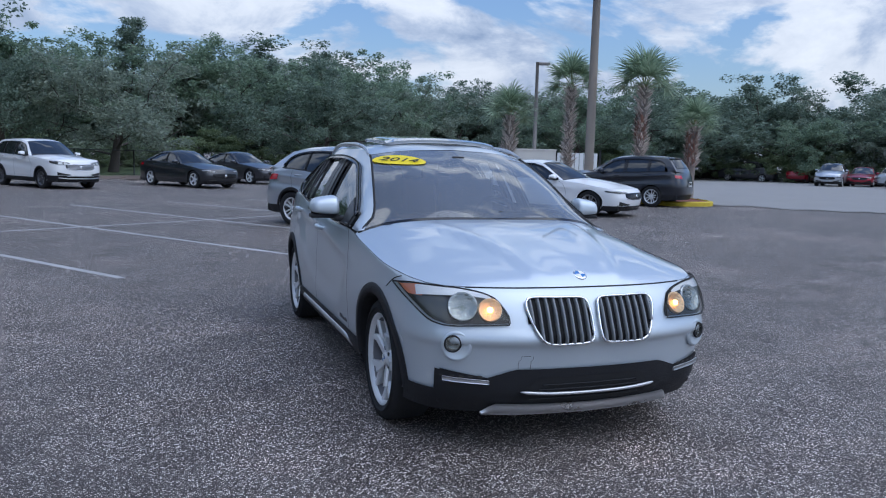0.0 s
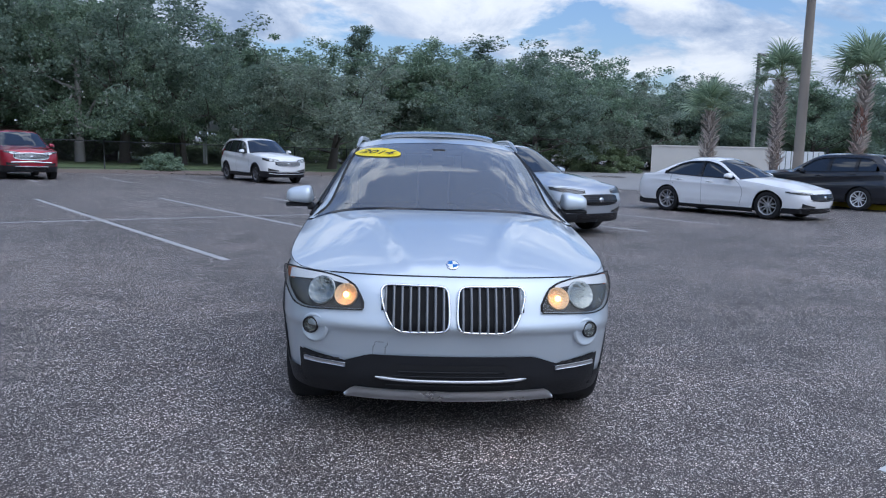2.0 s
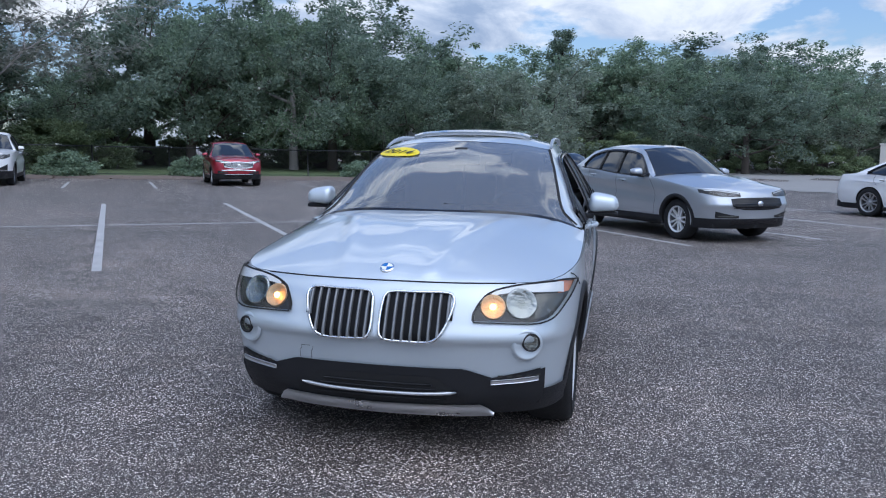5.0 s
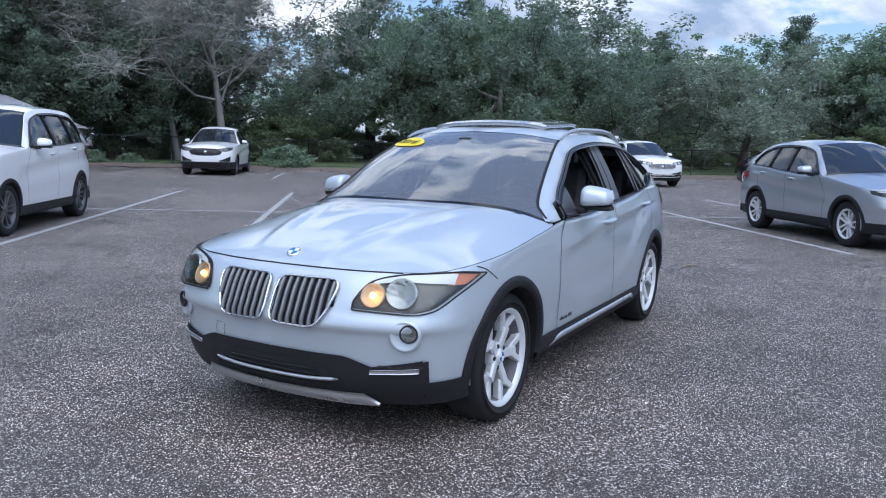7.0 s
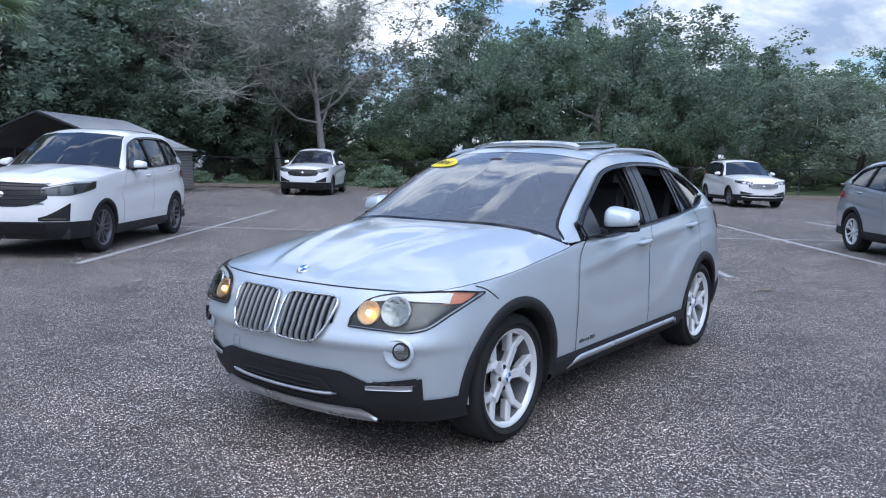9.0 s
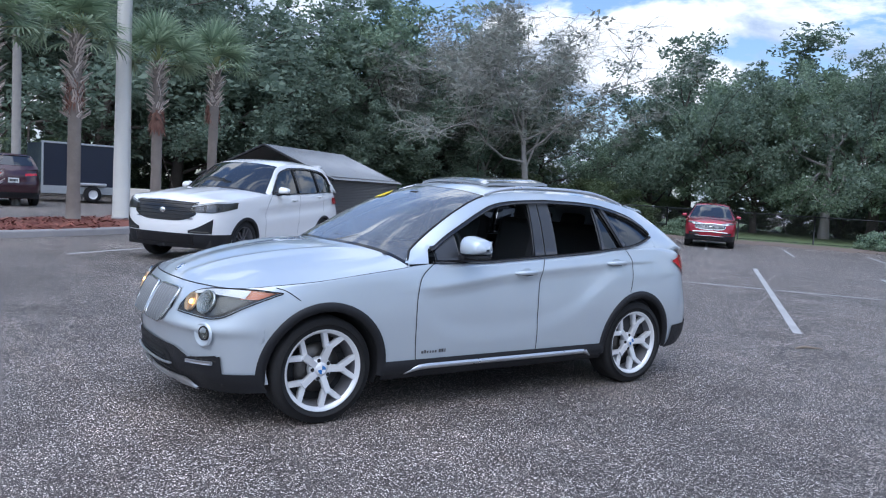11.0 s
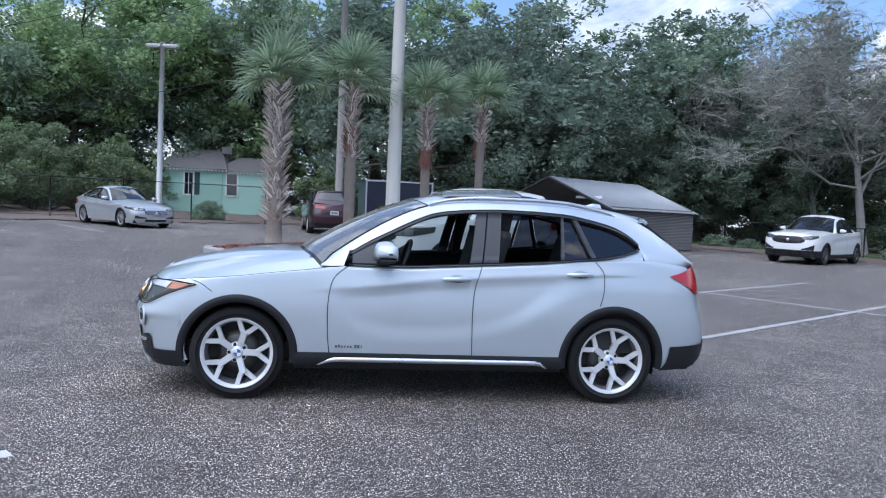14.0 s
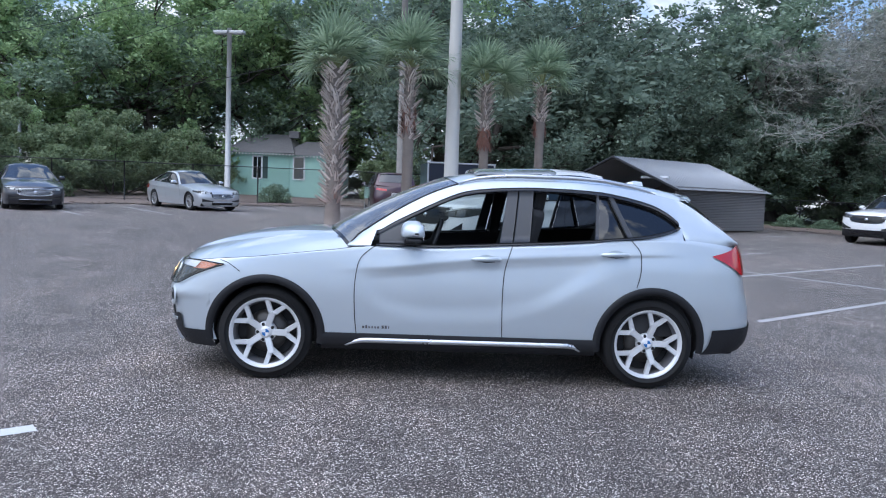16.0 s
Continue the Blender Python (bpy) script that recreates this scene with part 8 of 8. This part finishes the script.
    # rear skirt and lamps
    P = lamp_patch(b, rear_station(b, 1.775), 178, lambda u: 0.258 + 0.07 * min(1, u * 1.5), lambda u: 0.446 + 0.065 * min(1, u * 1.5), 0.010, 40, 6)
    sheet("rear_skirt", np.concatenate([P, (P * [-1, 1, 1])[::-1]], 0), M["cladding"], root, flip=True)
    for e in (1, -1):
        P = lamp_patch(b, rear_station(b, 1.835), rear_station(b, 2.13), lambda u: 0.984 - 0.134 * min(1, u / 0.55), lambda u: 0.990 + 0.082 * min(1, u / 0.7), 0.012, 22, 8)
        sheet("tail_light", P * [e, 1, 1], M["tail_red"], root, flip=e > 0, label="red tail light wrapped round the corner")
        P = lamp_patch(b, 150, 160, lambda u: 0.545, lambda u: 0.570, 0.009, 8, 3)
        sheet("reflector", P * [e, 1, 1], M["tail_red"], root, flip=e > 0)
        # silver blade along the sill
        n = 40
        V, F = [], []
        for i, y in enumerate(np.linspace(-0.885, 0.915, n)):
            k = min(1, (y + 0.885) / 0.22) if y < 0 else min(1, (0.915 - y) / 0.13)
            z = 0.232 + 0.072 * math.sin(k * math.pi / 2)
            hh = 0.004 + 0.016 * math.sin(k * math.pi / 2)
            x = b.x_at(y, 0.32) - 0.05 * (1 - k) ** 2
            V += [Vector((e * (x - 0.01), y, z - hh)), Vector((e * (x + 0.016), y, z - hh * 0.7)), Vector((e * (x + 0.022), y, z)), Vector((e * (x + 0.015), y, z + hh)), Vector((e * (x - 0.01), y, z + hh))]
        F = grid_faces(n, 5, e < 0)
        put("sill_blade", mesh_of("sill_blade", V, F), M["satin"], root, "satin silver blade along the sill")
        # lettering on the door drawn as bars
        badge = empty("door_badge")
        badge.parent = root
        for k, (w, h) in enumerate(((0.016, 0.016), (0.012, 0.022), (0.010, 0.015), (0.010, 0.015), (0.010, 0.015), (0.012, 0.015), (0.016, 0.022), (0.015, 0.022), (0.006, 0.022))):
            y = -0.69 + 0.021 * k + (0.012 if k > 5 else 0)
            bm = bmesh.new()
            box(bm, (0.003, w, h), (e * (b.x_at(y, 0.395) + 0.003), y, 0.392 + h / 2))
            part("badge_bar", bm, M["alloy_dark"], badge)
        # roof rail
        pts = [(e * (b.top(y)[0] + 0.005 - 0.02 * t), y, b.top(y)[2] + 0.008 + 0.026 * min(1, 3.5 * t, 3.5 * (1 - t)) ** 0.6) for t, y in [(t, -0.03 + 1.50 * t) for t in np.linspace(0, 1, 30)]]
        V, F = tube(pts, [0.008 + 0.008 * min(1, 6 * t, 6 * (1 - t)) for t in np.linspace(0, 1, 30)], 8)
        put("roof_rail", mesh_of("roof_rail", V, F), M["satin"], root, "satin silver roof rail")
    # fuel flap seam on the right rear, plate seam on the front bumper
    for x0, x1 in ((-0.385, -0.385), (-0.325, -0.325)):
        tube_part("tow_cover_gap", [on_front(x0 + (0.01 if z > 0.49 else 0), z, 0.0005) for z in np.linspace(0.445, 0.505, 6)], 0.0010, M["seam"], root, 4)
    tube_part("tow_cover_gap", [on_front(x, 0.507, 0.0005) for x in np.linspace(-0.375, -0.33, 5)], 0.0010, M["seam"], root, 4)
    # glass roof and raised panel
    P = np.zeros((16, 15, 3))
    for i, y in enumerate(np.linspace(0.10, 0.72, 16)):
        for j, x in enumerate(np.linspace(-0.42, 0.42, 15)):
            P[i, j] = (x, y, 1.528 + 0.028 * (y - 0.1) / 0.6 + 0.022 * (1 - (x / 0.42) ** 2) - 0.012 * ((x / 0.42) ** 8) + (0.0 if 0 < i < 15 else -0.012))
    sheet("sunroof_panel", P, M["roof_glass_sheen"], root, thick=0.022, label="tilted glass sunroof panel")
    # aerial fin and roof spoiler detail
    V = [Vector(v) + Vector((0, -0.16, -0.008)) for v in ((0, 1.52, 1.505), (0.03, 1.60, 1.50), (-0.03, 1.60, 1.50), (0, 1.62, 1.535), (0.026, 1.70, 1.475), (-0.026, 1.70, 1.475), (0, 1.69, 1.53))]
    put("aerial_fin", mesh_of("aerial_fin", V, [(0, 1, 3), (0, 3, 2), (1, 4, 6, 3), (2, 3, 6, 5), (4, 5, 6)], False), pm, root)
    # wipers
    for pts in (((0.60, -0.845, 1.050), (0.35, -0.885, 1.068), (0.03, -0.93, 1.078)), ((-0.14, -0.915, 1.080), (-0.36, -0.882, 1.070), (-0.62, -0.838, 1.052))):
        tube_part("wiper", [Vector(p) + Vector((0, 0.006, 0.026)) for p in pts], [0.007, 0.008, 0.005], M["cladding"], root, 6)
    # sticker on the windscreen
    st = empty("sticker")
    st.parent = root
    co = np.array([tuple(v.co) for o in root.children if o.name.startswith(("windscreen", "roof.")) and "seal" not in o.name for v in o.data.vertices])
    near = co[np.argsort(np.hypot(co[:, 0] + 0.435, co[:, 1] + 0.262))[:14]]
    nrm = Vector(np.linalg.svd(near - near.mean(0))[2][2])
    nrm = nrm if nrm.z > 0 else -nrm
    mid = Vector(near.mean(0))
    c = Vector((-0.435, -0.262, mid.z - (nrm.x * (-0.435 - mid.x) + nrm.y * (-0.262 - mid.y)) / nrm.z)) + nrm * 0.004
    m = Matrix.Translation(c) @ nrm.to_track_quat("Z", "Y").to_matrix().to_4x4() @ Matrix.Rotation(radians(-4), 4, "Z")
    st.matrix_local = m
    # the film bends with the glass
    local = np.array([tuple(m.inverted() @ Vector(p)) for p in co])
    local = local[(abs(local[:, 0]) < 0.22) & (abs(local[:, 1]) < 0.10) & (abs(local[:, 2]) < 0.08)]
    basis = lambda x, y: np.stack([np.ones_like(x), x, y, x * x, x * y, y * y], -1)
    bend = np.linalg.lstsq(basis(local[:, 0], local[:, 1]), local[:, 2], rcond=None)[0]
    glass_z = lambda x, y: float(basis(np.array(x), np.array(y)) @ bend)
    V, F = lathe([(0.001, 0.0), (0.35, 0.0), (0.7, 0.0), (1.0, 0.0)], 40, "z")
    put("film", mesh_of("film", [(x * 0.192, y * 0.079, glass_z(x * 0.192, y * 0.079) + 0.007) for x, y, z in V], F), M["yellow_film"], st, "yellow oval year sticker")
    cu = bpy.data.curves.new("year", "FONT")
    cu.body, cu.size, cu.align_x, cu.align_y, cu.extrude, cu.shear = "2014", 0.125, "CENTER", "CENTER", 0.0008, 0.2
    tx = new("year_text", cu)
    tx.parent = st
    tx.location = (0, -0.008, max(glass_z(x, 0.0) for x in (-0.12, -0.06, 0.0, 0.06, 0.12)) + 0.009)
    tx.scale = (1.1, 0.68, 1)
    cu.materials.append(M["black_ink"])
    # cowl panel below the glass
    P = np.zeros((21, 3, 3))
    for i, x in enumerate(np.linspace(-0.70, 0.70, 21)):
        y0 = -1.003 + 0.115 * (abs(x) / 0.72) ** 2
        for j, d in enumerate((-0.004, 0.006, 0.016)):
            P[i, j] = (x, y0 + d, 1.060 + 0.3 * (d + 0.012) - 0.040 * (abs(x) / 0.72) ** 2 - 0.006)
    sheet("cowl_panel", P, M["cladding"], root, flip=True)

    # --- cabin
    bm = bmesh.new()
    box(bm, (1.46, 2.9, 0.06), (0, 0.55, 0.36), bevel=0.01)
    part("cabin_floor", bm, M["interior"], root)
    bm = bmesh.new()
    box(bm, (1.42, 0.42, 0.24), (0, -0.52, 0.90), bevel=0.07)
    box(bm, (0.50, 0.22, 0.10), (0.36, -0.40, 1.02), bevel=0.04)
    part("dashboard", bm, M["interior"], root)
    V, F = [], []
    for k in range(33):
        w = 2 * math.pi * k / 32
        V.append(Vector((0.36 + 0.185 * math.cos(w), -0.20 + 0.185 * math.sin(w) * 0.36, 0.98 + 0.185 * math.sin(w) * 0.93)))
    V, F = tube(V, 0.016, 8, False)
    put("steering_wheel", mesh_of("steering_wheel", V, F), M["leather"], root)
    tube_part("steering_column", [(0.36, -0.5, 0.86), (0.36, -0.20, 0.98)], 0.035, M["interior"], root, 8)
    for x in (0.36, -0.36):
        seat = empty("front_seat")
        seat.parent = root
        bm = bmesh.new()
        box(bm, (0.50, 0.50, 0.16), (x, 0.20, 0.62), bevel=0.06)
        part("cushion", bm, M["leather"], seat)
        bm = bmesh.new()
        box(bm, (0.48, 0.14, 0.62), (x, 0.50, 0.98), Matrix.Rotation(radians(-14), 3, "X"), 0.06)
        part("backrest", bm, M["leather"], seat)
        bm = bmesh.new()
        box(bm, (0.26, 0.10, 0.19), (x, 0.60, 1.335), Matrix.Rotation(radians(-10), 3, "X"), 0.045)
        part("headrest", bm, M["leather"], seat)
        for s in (-0.06, 0.06):
            tube_part("headrest_post", [(x + s, 0.575, 1.22), (x + s, 0.60, 1.30)], 0.008, M["steel"], seat, 6)
    bench = empty("rear_seat")
    bench.parent = root
    bm = bmesh.new()
    box(bm, (1.26, 0.50, 0.18), (0, 1.02, 0.64), bevel=0.06)
    part("cushion", bm, M["leather"], bench)
    bm = bmesh.new()
    box(bm, (1.26, 0.16, 0.60), (0, 1.34, 0.95), Matrix.Rotation(radians(-18), 3, "X"), 0.06)
    part("backrest", bm, M["leather"], bench)
    for x in (0.42, 0.0, -0.42):
        bm = bmesh.new()
        box(bm, (0.24, 0.09, 0.14), (x, 1.44, 1.26), Matrix.Rotation(radians(-14), 3, "X"), 0.04)
        part("headrest", bm, M["leather"], bench)
    for e in (1, -1):
        P = np.zeros((20, 4, 3))
        for i, y in enumerate(np.linspace(-0.60, 1.75, 20)):
            for j, z in enumerate(np.linspace(0.38, float(b.shoulder(y)) - 0.002, 4)):
                P[i, j] = (e * (b.x_at(y, max(z, 0.4)) - 0.09 + 0.055 * (j == 3)), y, z)
        sheet("door_card", P, M["interior"], root, flip=e < 0, thick=0.02)
        # belt and inner post
        tube_part("seat_belt", [(e * 0.60, 0.52, 1.28), (e * 0.60, 0.50, 0.8)], 0.014, M["interior"], root, 5)
        P = b.ribbon(0.375, 0.455, lambda y: float(b.shoulder(y)), lambda y: float(b.topz(y)) - 0.05, 3, 6, -0.07)
        sheet("inner_post", P * [e, 1, 1], M["interior"], root, flip=e < 0, thick=0.03)
    P = np.zeros((16, 11, 3))
    for i, y in enumerate(np.linspace(0.02, 1.56, 16)):
        for j, x in enumerate(np.linspace(-1, 1, 11)):
            t = b.top(y)
            P[i, j] = (x * (t[0] - 0.02), y, t[2] - 0.03 + 0.035 * (1 - x * x))
    sheet("headlining", P, M["headlining"], root, flip=True, thick=0.01)
    bm = bmesh.new()
    box(bm, (0.24, 0.04, 0.07), (0, -0.18, 1.36), bevel=0.02)
    box(bm, (0.10, 0.06, 0.09), (0, -0.24, 1.40), bevel=0.02)
    part("rear_view_mirror", bm, M["interior"], root)
    return root


def rear_station(b, y):
    """Station at which the rear corner reaches y."""
    p = b.plan(0.95)[89:]
    return 89 + float(np.interp(y, p[:, 1], np.arange(len(p))))


def y_station(b, y):
    """Station at which the front corner reaches y."""
    p = b.plan(0.68)[:90]
    return float(np.interp(y, p[:, 1], np.arange(90)))


def b_station(b, x):
    """Station along the outline at which the nose reaches half width x."""
    p = b.plan(0.68)[:90]
    return float(np.interp(x, p[:, 0], np.arange(90)))


M["window_satin"] = material("window_post_satin", (0.035, 0.037, 0.042), 0.35, var=0.08)
M["grille_black"] = material("grille_black", (0.004, 0.004, 0.005), 0.6, spec=0.2)
M["grille_grey"] = material("grille_grey", (0.20, 0.205, 0.21), 0.35, 0.6, var=0.05)
# sky sheen of the sunroof is put into this glass's base colour
M["roof_glass_sheen"] = material("roof_glass_sheen", (0.30, 0.32, 0.34), 0.06, 0.0, var=0.05, spec=1.0, rough_var=0.0, coat=1.0)
M["headlining"] = material("headlining", (0.16, 0.155, 0.15), 0.9, var=0.08)
hero()

# cars of the far yard
for k, x, y, hd in ((1, 50, 47, EAST), (2, 51.5, 44.5, EAST), (3, 46.5, 49.5, IN), (0, 46, 33, IN), (3, 60, 42.5, EAST), (0, 63, 40.5, EAST), (2, 65, 38, EAST), (1, 67, 35.5, EAST), (3, 52, 21.5, IN), (3, 68, 31, EAST), (0, 70, 28, EAST), (1, 56, 45, EAST), (2, 74, 34, EAST)):
    far_copy(k, x, y, hd)
